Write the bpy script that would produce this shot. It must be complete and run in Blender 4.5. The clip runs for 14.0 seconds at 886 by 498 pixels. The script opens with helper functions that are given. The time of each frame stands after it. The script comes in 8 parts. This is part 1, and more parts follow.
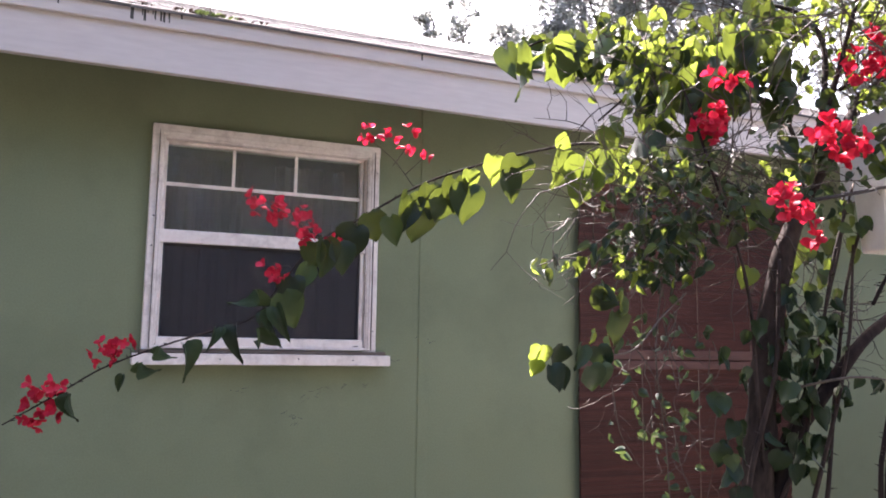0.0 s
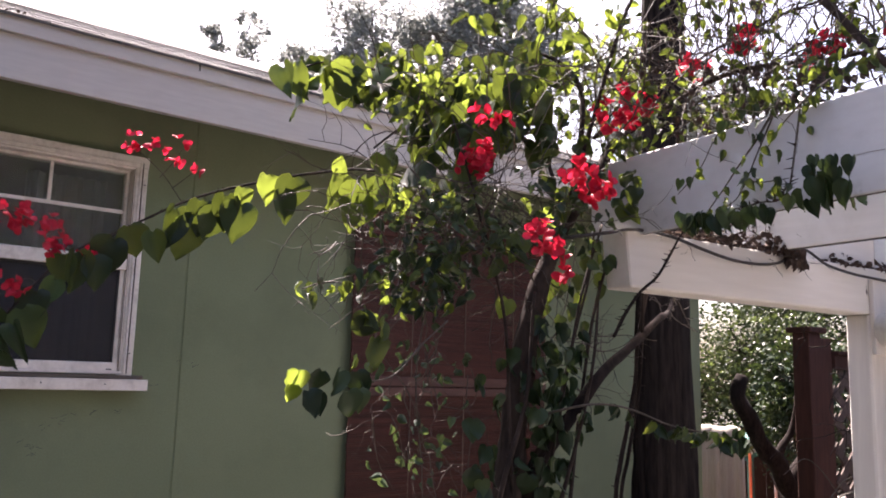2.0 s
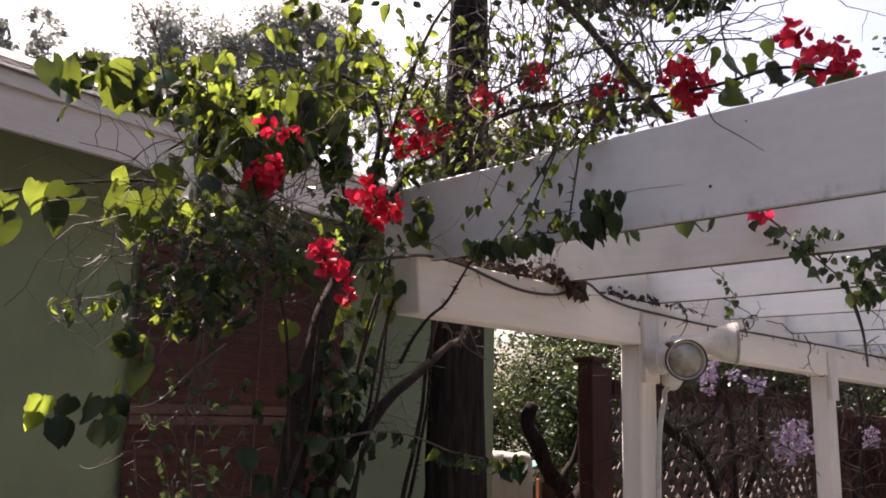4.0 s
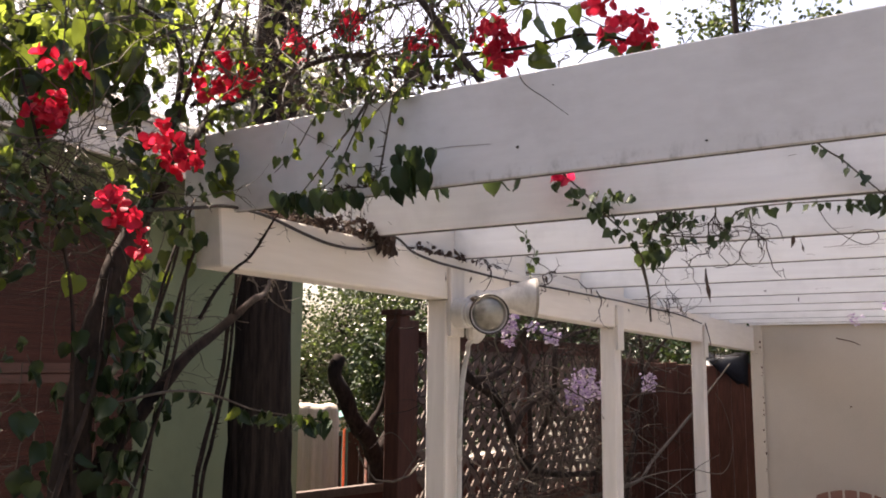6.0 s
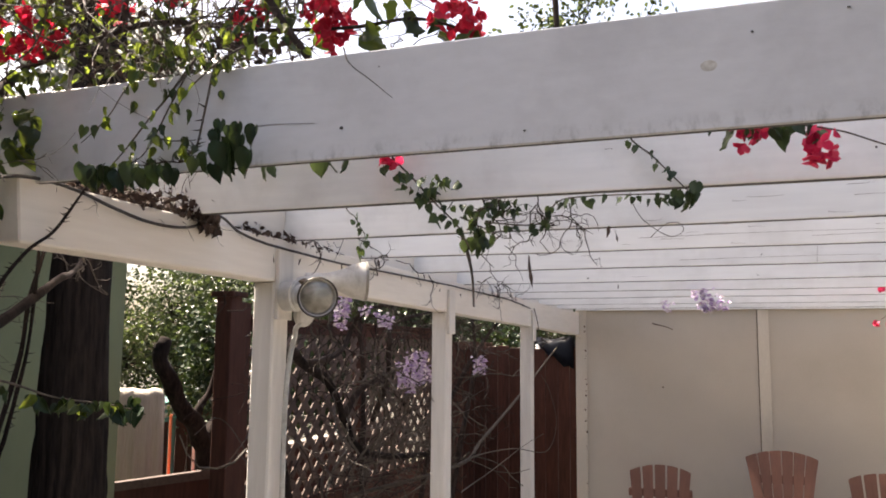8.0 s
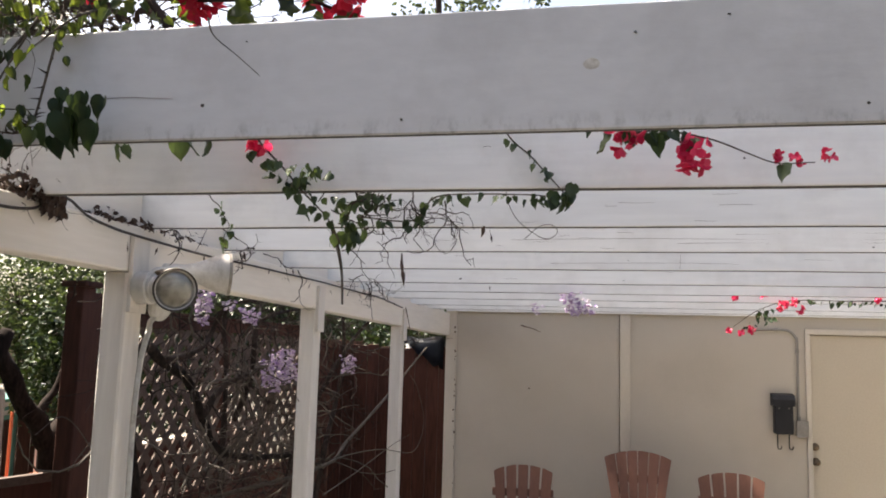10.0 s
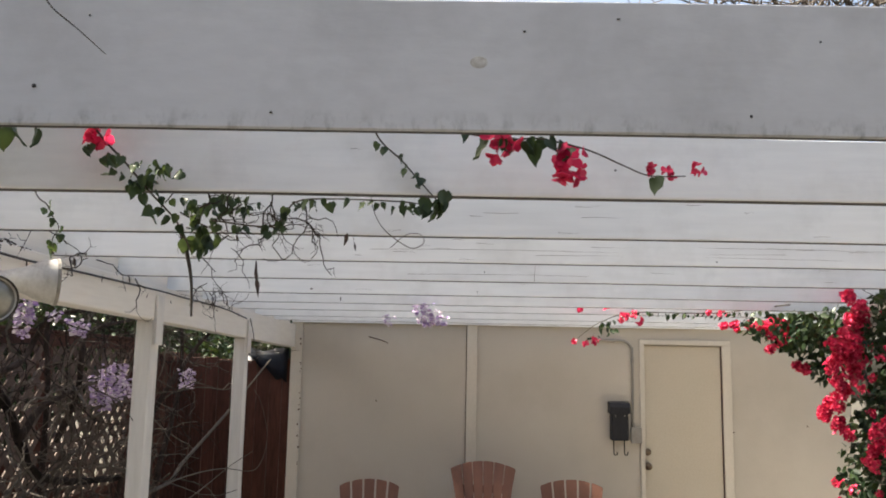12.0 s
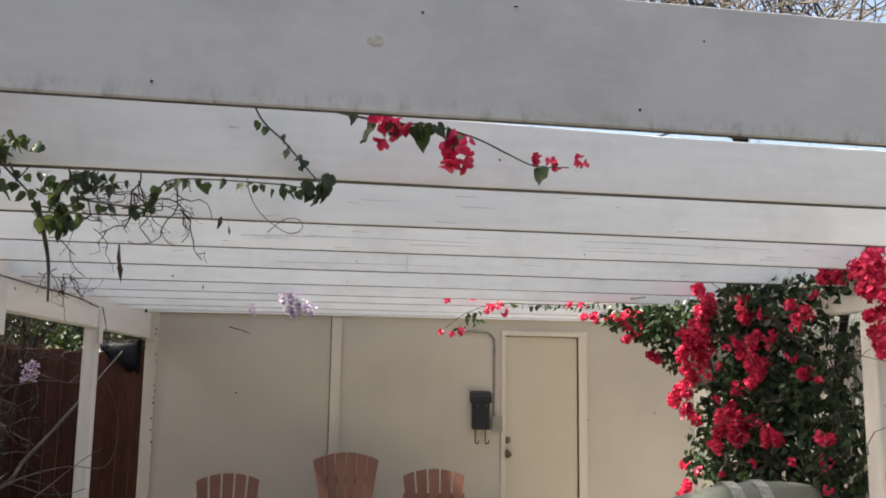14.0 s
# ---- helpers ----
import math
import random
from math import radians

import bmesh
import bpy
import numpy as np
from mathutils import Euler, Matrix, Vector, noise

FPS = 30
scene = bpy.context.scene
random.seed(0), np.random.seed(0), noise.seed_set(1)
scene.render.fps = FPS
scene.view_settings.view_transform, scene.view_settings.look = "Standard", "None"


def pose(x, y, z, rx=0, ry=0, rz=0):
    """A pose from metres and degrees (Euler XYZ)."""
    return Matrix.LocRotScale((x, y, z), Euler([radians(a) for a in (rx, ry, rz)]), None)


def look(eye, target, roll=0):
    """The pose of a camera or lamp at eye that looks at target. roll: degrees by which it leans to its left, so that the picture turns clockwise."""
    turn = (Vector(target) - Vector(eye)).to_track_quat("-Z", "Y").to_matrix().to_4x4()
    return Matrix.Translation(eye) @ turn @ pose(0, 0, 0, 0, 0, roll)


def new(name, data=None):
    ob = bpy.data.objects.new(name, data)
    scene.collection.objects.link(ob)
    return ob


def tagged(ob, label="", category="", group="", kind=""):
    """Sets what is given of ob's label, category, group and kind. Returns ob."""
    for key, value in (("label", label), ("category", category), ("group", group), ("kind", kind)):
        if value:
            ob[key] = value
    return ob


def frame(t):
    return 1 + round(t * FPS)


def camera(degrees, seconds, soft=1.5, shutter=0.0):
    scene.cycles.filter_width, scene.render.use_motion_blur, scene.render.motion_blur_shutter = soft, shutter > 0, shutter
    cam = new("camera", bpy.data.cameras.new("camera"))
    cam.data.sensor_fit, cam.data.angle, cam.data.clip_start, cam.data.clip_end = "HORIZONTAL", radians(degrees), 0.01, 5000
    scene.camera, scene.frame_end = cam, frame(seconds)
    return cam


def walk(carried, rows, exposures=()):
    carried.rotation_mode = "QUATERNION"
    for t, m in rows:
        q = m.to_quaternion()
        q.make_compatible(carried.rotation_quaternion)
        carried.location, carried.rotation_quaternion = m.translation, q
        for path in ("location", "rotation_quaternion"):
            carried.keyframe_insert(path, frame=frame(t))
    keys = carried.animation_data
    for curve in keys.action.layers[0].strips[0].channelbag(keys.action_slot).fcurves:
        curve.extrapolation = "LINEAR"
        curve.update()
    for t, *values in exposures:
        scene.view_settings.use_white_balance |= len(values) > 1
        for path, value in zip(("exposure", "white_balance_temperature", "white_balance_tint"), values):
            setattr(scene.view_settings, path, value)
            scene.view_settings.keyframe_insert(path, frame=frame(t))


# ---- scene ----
cam = camera(56.4, 14.0, soft=1.85)
PATH = [
    (0, (0.581, 0.518, 1.793), (1.167, 2.415, 2.031), 0.9),
    (0.5, (0.609, 0.52, 1.798), (1.327, 2.369, 2.051), 1.0),
    (1, (0.616, 0.523, 1.793), (1.44, 2.324, 2.068), 1.3),
    (1.5, (0.609, 0.525, 1.793), (1.554, 2.264, 2.086), 1.5),
    (2, (0.622, 0.524, 1.792), (1.675, 2.195, 2.103), 1.6),
    (2.5, (0.64, 0.521, 1.795), (1.768, 2.136, 2.136), 1.8),
    (3, (0.666, 0.519, 1.786), (1.872, 2.07, 2.158), 2.2),
    (3.2, (0.673, 0.52, 1.783), (1.918, 2.038, 2.166), 2.1),
    (5.5, (0.713, 0.55, 1.806), (2.348, 1.659, 2.114), 0.7),
    (6, (0.722, 0.547, 1.803), (2.414, 1.575, 2.084), 0.6),
    (6.5, (0.73, 0.533, 1.801), (2.472, 1.481, 2.062), 0.4),
    (7, (0.737, 0.521, 1.803), (2.523, 1.386, 2.049), 0.3),
    (7.5, (0.744, 0.517, 1.805), (2.571, 1.294, 2.05), 0.3),
    (8, (0.759, 0.518, 1.806), (2.621, 1.208, 2.051), 0.6),
    (10.5, (0.871, 0.552, 1.813), (2.831, 0.86, 2.067), 1.4),
    (11, (0.9, 0.578, 1.816), (2.872, 0.782, 2.08), 1.0),
    (11.5, (0.922, 0.589, 1.82), (2.901, 0.698, 2.094), 1.0),
    (12, (0.942, 0.603, 1.82), (2.922, 0.625, 2.101), 1.1),
    (12.5, (0.945, 0.615, 1.819), (2.924, 0.563, 2.102), 1.1),
    (13, (0.952, 0.625, 1.819), (2.927, 0.495, 2.105), 1.1),
    (13.5, (0.958, 0.636, 1.816), (2.925, 0.414, 2.101), 0.8),
    (14, (0.974, 0.648, 1.812), (2.931, 0.337, 2.079), 0.9),
]
EXPOSURES = [(0.0, 3.18, 6400, 25), (0.5, 3.12, 6400, 25), (1.0, 2.99, 6450, 25), (1.5, 2.70, 6550, 25), (2.0, 2.46, 6650, 25), (2.5, 2.28, 6800, 25), (3.0, 2.02, 6850, 24), (5.5, 1.86, 7450, 22), (6.0, 2.35, 7450, 20), (6.5, 2.50, 7400, 18), (8.0, 2.38, 7300, 16), (11.0, 2.21, 7150, 10), (14.0, 2.16, 7150, 8)]
walk(cam, [(t, look(eye, target, roll)) for t, eye, target, roll in PATH], EXPOSURES)

# ---- daylight ----
SUN_AZ, SUN_EL = radians(12.0), radians(58.0)      # azimuth from +y towards +x
world = bpy.data.worlds.new("daylight")
scene.world = world
world.use_nodes = True
wn = world.node_tree
sky = wn.nodes.new("ShaderNodeTexSky")
sky.sky_type = 'NISHITA'
sky.sun_disc = False
sky.sun_elevation, sky.sun_rotation = SUN_EL, SUN_AZ
sky.air_density, sky.dust_density, sky.ozone_density = 1.0, 5.0, 0.6
wn.nodes["Background"].inputs["Strength"].default_value = 0.08
wn.links.new(sky.outputs[0], wn.nodes["Background"].inputs["Color"])
sun_data = bpy.data.lights.new("sun", 'SUN')
sun_data.energy, sun_data.angle, sun_data.color = 5.0, radians(0.6), (1.0, 0.95, 0.87)
sun_dir = Vector((math.sin(SUN_AZ) * math.cos(SUN_EL), math.cos(SUN_AZ) * math.cos(SUN_EL), math.sin(SUN_EL)))
sun = new("sun", sun_data)
sun.matrix_world = look(sun_dir * 40, (0, 0, 0))

# ---- materials ----
def links_of(m):
    return m.node_tree.nodes, m.node_tree.links


def surface(name, dark, light, scale=6.0, rough=0.7, bump=0.25, grain=60.0, stretch=(1, 1, 1), vary=0.0, dirt=None,
            dirt_scale=2.0, dirt_amount=0.5, metal=0.0, spec=0.4, blotchy=False):
    """Two-scale procedural surface: a fine grain between dark and light, and large stains of the colour dirt."""
    m = bpy.data.materials.new(name)
    m.use_nodes = True
    n, l = links_of(m)
    b = n["Principled BSDF"]
    b.inputs["Roughness"].default_value, b.inputs["Metallic"].default_value = rough, metal
    b.inputs["Specular IOR Level"].default_value = spec
    tc, mp = n.new("ShaderNodeTexCoord"), n.new("ShaderNodeMapping")
    mp.inputs["Scale"].default_value = stretch
    l.new(tc.outputs["Object"], mp.inputs["Vector"])
    big, fine = n.new("ShaderNodeTexNoise"), n.new("ShaderNodeTexNoise")
    big.inputs["Scale"].default_value, big.inputs["Detail"].default_value = scale, 6
    fine.inputs["Scale"].default_value, fine.inputs["Detail"].default_value = grain, 5
    l.new(mp.outputs[0], big.inputs["Vector"])
    l.new(mp.outputs[0], fine.inputs["Vector"])
    add = n.new("ShaderNodeMath")
    add.operation = 'MULTIPLY_ADD'
    add.inputs[1].default_value, add.inputs[2].default_value = 0.5, -0.02
    l.new(fine.outputs["Fac"], add.inputs[0])
    half = n.new("ShaderNodeMath")
    half.operation = 'MULTIPLY_ADD'
    half.inputs[1].default_value = 0.55
    l.new(big.outputs["Fac"], half.inputs[0])
    l.new(add.outputs[0], half.inputs[2])
    ramp = n.new("ShaderNodeValToRGB")
    ramp.color_ramp.elements[0].position, ramp.color_ramp.elements[1].position = 0.33, 0.68
    ramp.color_ramp.elements[0].color, ramp.color_ramp.elements[1].color = (*dark, 1), (*light, 1)
    l.new(half.outputs[0], ramp.inputs[0])
    colour = ramp.outputs[0]
    if dirt:
        st, sr, mx = n.new("ShaderNodeTexNoise"), n.new("ShaderNodeValToRGB"), n.new("ShaderNodeMix")
        st.inputs["Scale"].default_value, st.inputs["Detail"].default_value, st.inputs["Roughness"].default_value = dirt_scale, 8, 0.65
        l.new(tc.outputs["Object"] if blotchy else mp.outputs[0], st.inputs["Vector"])
        sr.color_ramp.elements[0].position, sr.color_ramp.elements[1].position = 0.48, 0.75
        sr.color_ramp.elements[0].color, sr.color_ramp.elements[1].color = (0, 0, 0, 1), (dirt_amount,) * 3 + (1,)
        l.new(st.outputs["Fac"], sr.inputs[0])
        mx.data_type = 'RGBA'
        l.new(sr.outputs[0], mx.inputs["Factor"])
        l.new(colour, mx.inputs["A"])
        mx.inputs["B"].default_value = (*dirt, 1)
        colour = mx.outputs["Result"]
    if vary:
        info, geo, sm, hsv = n.new("ShaderNodeObjectInfo"), n.new("ShaderNodeNewGeometry"), n.new("ShaderNodeMath"), n.new("ShaderNodeHueSaturation")
        sm.operation = 'ADD'
        l.new(info.outputs["Random"], sm.inputs[0])
        l.new(geo.outputs["Random Per Island"], sm.inputs[1])
        mr = n.new("ShaderNodeMapRange")
        mr.inputs["From Max"].default_value = 2.0
        mr.inputs["To Min"].default_value, mr.inputs["To Max"].default_value = 1 - vary, 1 + vary
        l.new(sm.outputs[0], mr.inputs["Value"])
        l.new(mr.outputs[0], hsv.inputs["Value"])
        l.new(colour, hsv.inputs["Color"])
        colour = hsv.outputs[0]
    l.new(colour, b.inputs["Base Color"])
    bp = n.new("ShaderNodeBump")
    bp.inputs["Strength"].default_value, bp.inputs["Distance"].default_value = bump, 0.004
    l.new(half.outputs[0], bp.inputs["Height"])
    l.new(bp.outputs[0], b.inputs["Normal"])
    return m


def foliage(name, stops, through_colour, share=0.45, rough=0.42):
    """Thin leaf: glossy top with light coming through; colour differs leaf by leaf."""
    m = bpy.data.materials.new(name)
    m.use_nodes = True
    n, l = links_of(m)
    b, out = n["Principled BSDF"], n["Material Output"]
    info, geo, sm, fr = n.new("ShaderNodeObjectInfo"), n.new("ShaderNodeNewGeometry"), n.new("ShaderNodeMath"), n.new("ShaderNodeMath")
    sm.operation, fr.operation = 'ADD', 'FRACT'
    l.new(info.outputs["Random"], sm.inputs[0])
    l.new(geo.outputs["Random Per Island"], sm.inputs[1])
    l.new(sm.outputs[0], fr.inputs[0])
    ramp = n.new("ShaderNodeValToRGB")
    while len(ramp.color_ramp.elements) < len(stops):
        ramp.color_ramp.elements.new(0.5)
    for e, (p, c) in zip(ramp.color_ramp.elements, stops):
        e.position, e.color = p, (*c, 1)
    l.new(fr.outputs[0], ramp.inputs[0])
    tc, ns, mx = n.new("ShaderNodeTexCoord"), n.new("ShaderNodeTexNoise"), n.new("ShaderNodeMix")
    ns.inputs["Scale"].default_value, ns.inputs["Detail"].default_value = 30, 4
    l.new(tc.outputs["Object"], ns.inputs["Vector"])
    mx.data_type, mx.blend_type = 'RGBA', 'MULTIPLY'
    mr = n.new("ShaderNodeValToRGB")
    mr.color_ramp.elements[0].color, mr.color_ramp.elements[1].color = (0.65, 0.65, 0.6, 1), (1.15, 1.15, 1.1, 1)
    l.new(ns.outputs["Fac"], mr.inputs[0])
    mx.inputs["Factor"].default_value = 0.8
    l.new(ramp.outputs[0], mx.inputs["A"])
    l.new(mr.outputs[0], mx.inputs["B"])
    l.new(mx.outputs["Result"], b.inputs["Base Color"])
    b.inputs["Roughness"].default_value = rough
    b.inputs["Specular IOR Level"].default_value = 0.22
    tr, tm, ms = n.new("ShaderNodeBsdfTranslucent"), n.new("ShaderNodeMix"), n.new("ShaderNodeMixShader")
    tm.data_type = 'RGBA'
    tm.inputs["Factor"].default_value = 0.75
    l.new(mx.outputs["Result"], tm.inputs["A"])
    tm.inputs["B"].default_value = (*through_colour, 1)
    l.new(tm.outputs["Result"], tr.inputs["Color"])
    wild, cut, rng = n.new("ShaderNodeMath"), n.new("ShaderNodeMath"), n.new("ShaderNodeMapRange")
    wild.operation, cut.operation = 'MULTIPLY', 'FRACT'
    wild.inputs[1].default_value = 7.31
    rng.inputs["From Min"].default_value, rng.inputs["From Max"].default_value = 0.35, 1.0
    rng.inputs["To Min"].default_value, rng.inputs["To Max"].default_value = share * 0.3, share * 2.0
    l.new(fr.outputs[0], wild.inputs[0])
    l.new(wild.outputs[0], cut.inputs[0])
    l.new(cut.outputs[0], rng.inputs["Value"])
    l.new(rng.outputs[0], ms.inputs[0])
    l.new(b.outputs[0], ms.inputs[1])
    l.new(tr.outputs[0], ms.inputs[2])
    l.new(ms.outputs[0], out.inputs["Surface"])
    return m


def glass(name, tint=(0.9, 0.94, 0.95), gloss=0.02, grey_veil=0.0):
    m = bpy.data.materials.new(name)
    m.use_nodes = True
    n, l = links_of(m)
    b = n["Principled BSDF"]
    b.inputs["Base Color"].default_value = (*tint, 1)
    b.inputs["Roughness"].default_value, b.inputs["Transmission Weight"].default_value, b.inputs["IOR"].default_value = gloss, 1.0, 1.45
    if grey_veil:        # thin uneven grey veil mixed in for glare and blurred reflections
        out = n["Material Output"]
        d, ms, ns, rg = n.new("ShaderNodeBsdfDiffuse"), n.new("ShaderNodeMixShader"), n.new("ShaderNodeTexNoise"), n.new("ShaderNodeMapRange")
        d.inputs["Color"].default_value = (0.46, 0.45, 0.43, 1)
        ns.inputs["Scale"].default_value, ns.inputs["Detail"].default_value = 5.0, 6.0
        rg.inputs["From Min"].default_value, rg.inputs["From Max"].default_value = 0.35, 0.7
        rg.inputs["To Min"].default_value, rg.inputs["To Max"].default_value = grey_veil * 0.7, grey_veil * 1.4
        l.new(ns.outputs["Fac"], rg.inputs["Value"])
        l.new(rg.outputs[0], ms.inputs[0])
        l.new(b.outputs[0], ms.inputs[1])
        l.new(d.outputs[0], ms.inputs[2])
        l.new(ms.outputs[0], out.inputs["Surface"])
    return m


def screen_mesh(name):
    """Fine insect mesh: half open, half dark wire."""
    m = bpy.data.materials.new(name)
    m.use_nodes = True
    n, l = links_of(m)
    b, out = n["Principled BSDF"], n["Material Output"]
    b.inputs["Base Color"].default_value, b.inputs["Roughness"].default_value = (0.026, 0.022, 0.022, 1), 0.75
    t, ms = n.new("ShaderNodeBsdfTransparent"), n.new("ShaderNodeMixShader")
    ms.inputs[0].default_value = 0.65
    l.new(t.outputs[0], ms.inputs[1])
    l.new(b.outputs[0], ms.inputs[2])
    l.new(ms.outputs[0], out.inputs["Surface"])
    return m


GREEN_STUCCO = surface("green_stucco", (0.168, 0.198, 0.114), (0.208, 0.240, 0.143), 1.6, 0.85, 0.35, 140, dirt=(0.11, 0.128, 0.075), dirt_scale=1.3, dirt_amount=0.6)
CREAM_STUCCO = surface("cream_paint", (0.455, 0.405, 0.335), (0.525, 0.47, 0.395), 1.3, 0.8, 0.2, 120, dirt=(0.36, 0.31, 0.25), dirt_scale=0.8, dirt_amount=0.45)
CREAM_TRIM = surface("cream_trim_paint", (0.53, 0.475, 0.395), (0.61, 0.55, 0.46), 3, 0.6, 0.2, 90, (1, 1, 0.2), dirt=(0.4, 0.34, 0.27), dirt_scale=4, dirt_amount=0.3)
DOOR_PAINT = surface("yellowed_door_paint", (0.475, 0.412, 0.320), (0.535, 0.468, 0.368), 1.5, 0.5, 0.08, 70, dirt=(0.55, 0.44, 0.28), dirt_scale=1.0, dirt_amount=0.3)
WHITE_WOOD = surface("white_painted_wood", (0.76, 0.76, 0.755), (0.86, 0.86, 0.85), 5, 0.6, 0.35, 55, (1, 0.10, 1), vary=0.03, dirt=(0.48, 0.47, 0.45), dirt_scale=4, dirt_amount=0.4, blotchy=True)
# painted shade of the rafter undersides; also nail heads and drip stains
SHADE_AND_MARKS = surface("underside_shade_and_marks", (0.040, 0.038, 0.036), (0.090, 0.086, 0.082), 6, 0.9, 0.4, 60, (1, 0.1, 1))
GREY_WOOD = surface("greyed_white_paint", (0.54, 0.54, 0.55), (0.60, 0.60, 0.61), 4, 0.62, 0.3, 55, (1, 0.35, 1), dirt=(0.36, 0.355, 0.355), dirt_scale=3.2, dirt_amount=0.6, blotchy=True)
WHITE_BEAM = surface("white_painted_beam", (0.71, 0.66, 0.60), (0.81, 0.765, 0.705), 5, 0.6, 0.3, 55, (0.10, 1, 1), vary=0.03, dirt=(0.45, 0.42, 0.38), dirt_scale=5, dirt_amount=0.35)
# posts toned below the beams: grime, and the shade of their grey side
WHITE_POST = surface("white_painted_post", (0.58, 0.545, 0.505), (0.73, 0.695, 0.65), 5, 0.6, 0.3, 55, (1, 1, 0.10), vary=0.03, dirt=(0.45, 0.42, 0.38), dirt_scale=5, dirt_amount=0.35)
FASCIA_PAINT = surface("fascia_paint", (0.50, 0.45, 0.42), (0.60, 0.55, 0.51), 3, 0.65, 0.2, 60, (0.15, 1, 1), dirt=(0.36, 0.33, 0.31), dirt_scale=3, dirt_amount=0.35)
# far darker than the fascia; the wall scratches use it too
SOFFIT_DARK = surface("soffit_dark", (0.06, 0.07, 0.06), (0.09, 0.10, 0.09), 3, 0.8, 0.2, 60)
WINDOW_PAINT = surface("window_paint", (0.74, 0.66, 0.60), (0.86, 0.79, 0.73), 6, 0.55, 0.35, 80, dirt=(0.30, 0.23, 0.19), dirt_scale=16, dirt_amount=0.55)
SHINGLE = surface("asphalt_shingle", (0.085, 0.080, 0.080), (0.17, 0.16, 0.158), 30, 0.9, 0.6, 260, vary=0.22)
REED = surface("reed_blind", (0.040, 0.014, 0.010), (0.098, 0.035, 0.025), 5, 0.55, 0.5, 30, (0.3, 1, 6), vary=0.35, spec=0.2)
REED_BACK = surface("doorway_dark_wood", (0.05, 0.02, 0.015), (0.09, 0.035, 0.025), 5, 0.6, 0.3, 40)
RED_FENCE = surface("red_stained_fence", (0.036, 0.017, 0.014), (0.088, 0.037, 0.028), 4, 0.75, 0.5, 45, (1, 1, 0.12), vary=0.25, dirt=(0.03, 0.015, 0.012), dirt_scale=3, dirt_amount=0.5, spec=0.15)
LATTICE = surface("weathered_lattice", (0.055, 0.036, 0.030), (0.115, 0.078, 0.064), 5, 0.8, 0.4, 60, vary=0.3)
# bark paled to grey so that far trunks look hazed
HAZE_BARK = surface("haze_pale_bark", (0.15, 0.145, 0.14), (0.25, 0.24, 0.23), 12, 0.9, 0.5, 60, (1, 1, 0.25))
TREE_BARK = surface("furrowed_bark", (0.006, 0.005, 0.005), (0.031, 0.024, 0.021), 34, 0.95, 1.0, 90, (1, 1, 0.10), spec=0.08)
BARK = surface("dark_bark", (0.006, 0.005, 0.005), (0.036, 0.027, 0.024), 14, 0.95, 1.0, 60, (1, 1, 0.22), spec=0.08)
VINE_BARK = surface("vine_bark", (0.015, 0.011, 0.010), (0.056, 0.041, 0.034), 20, 0.9, 0.6, 90, (1, 1, 0.4), spec=0.12)
TWIG = surface("twig", (0.030, 0.024, 0.019), (0.105, 0.084, 0.066), 25, 0.8, 0.3, 120, vary=0.25)
CABLE = surface("black_cable", (0.02, 0.018, 0.018), (0.05, 0.042, 0.04), 20, 0.6, 0.2, 80)
CHAIR_WOOD = surface("chair_brown", (0.125, 0.056, 0.037), (0.185, 0.081, 0.053), 5, 0.6, 0.3, 60, (1, 1, 0.15), vary=0.08)
BLACK_METAL = surface("black_metal", (0.005, 0.005, 0.007), (0.012, 0.012, 0.016), 20, 0.6, 0.1, 80)
GREY_METAL = surface("grey_metal", (0.22, 0.20, 0.18), (0.31, 0.29, 0.26), 15, 0.5, 0.1, 80, metal=0.3)
LAMP_METAL = surface("lamp_metal", (0.42, 0.41, 0.39), (0.58, 0.57, 0.55), 12, 0.45, 0.15, 70, dirt=(0.2, 0.16, 0.13), dirt_scale=18, dirt_amount=0.6)
BRONZE = surface("old_bronze", (0.10, 0.07, 0.045), (0.2, 0.15, 0.1), 20, 0.4, 0.1, 80, metal=0.8)
DARK_RIM = surface("tarnished_rim", (0.03, 0.026, 0.022), (0.09, 0.08, 0.07), 30, 0.5, 0.2, 90, metal=0.6)
MIRROR_CUP = surface("reflector", (0.18, 0.175, 0.16), (0.50, 0.49, 0.46), 14, 0.28, 0.05, 30, metal=0.75)
WINDOW_GLASS = glass("window_glass", gloss=0.07, grey_veil=0.13)
SCREEN = screen_mesh("insect_screen")
# indoor dimness is put into these room and curtain colours
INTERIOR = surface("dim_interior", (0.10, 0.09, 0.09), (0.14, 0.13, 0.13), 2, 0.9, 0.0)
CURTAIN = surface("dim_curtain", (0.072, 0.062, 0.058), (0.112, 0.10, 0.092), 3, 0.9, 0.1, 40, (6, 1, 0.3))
SOIL = surface("dark_mulch_soil", (0.026, 0.022, 0.017), (0.05, 0.042, 0.032), 3, 0.95, 0.6, 40, dirt=(0.06, 0.07, 0.03), dirt_scale=0.6, dirt_amount=0.5)
CONCRETE = surface("patio_concrete", (0.32, 0.30, 0.265), (0.44, 0.415, 0.37), 2, 0.9, 0.3, 90, dirt=(0.15, 0.135, 0.118), dirt_scale=1.2, dirt_amount=0.4)
CLOTH_GREY = surface("weathered_cloth", (0.30, 0.265, 0.225), (0.50, 0.45, 0.39), 4, 0.95, 0.4, 50, (6, 6, 0.15))
ORANGE = surface("orange_plastic", (0.55, 0.13, 0.06), (0.65, 0.17, 0.08), 5, 0.45, 0.05)
TEAL = surface("teal_plastic", (0.05, 0.16, 0.15), (0.08, 0.22, 0.20), 5, 0.4, 0.05)
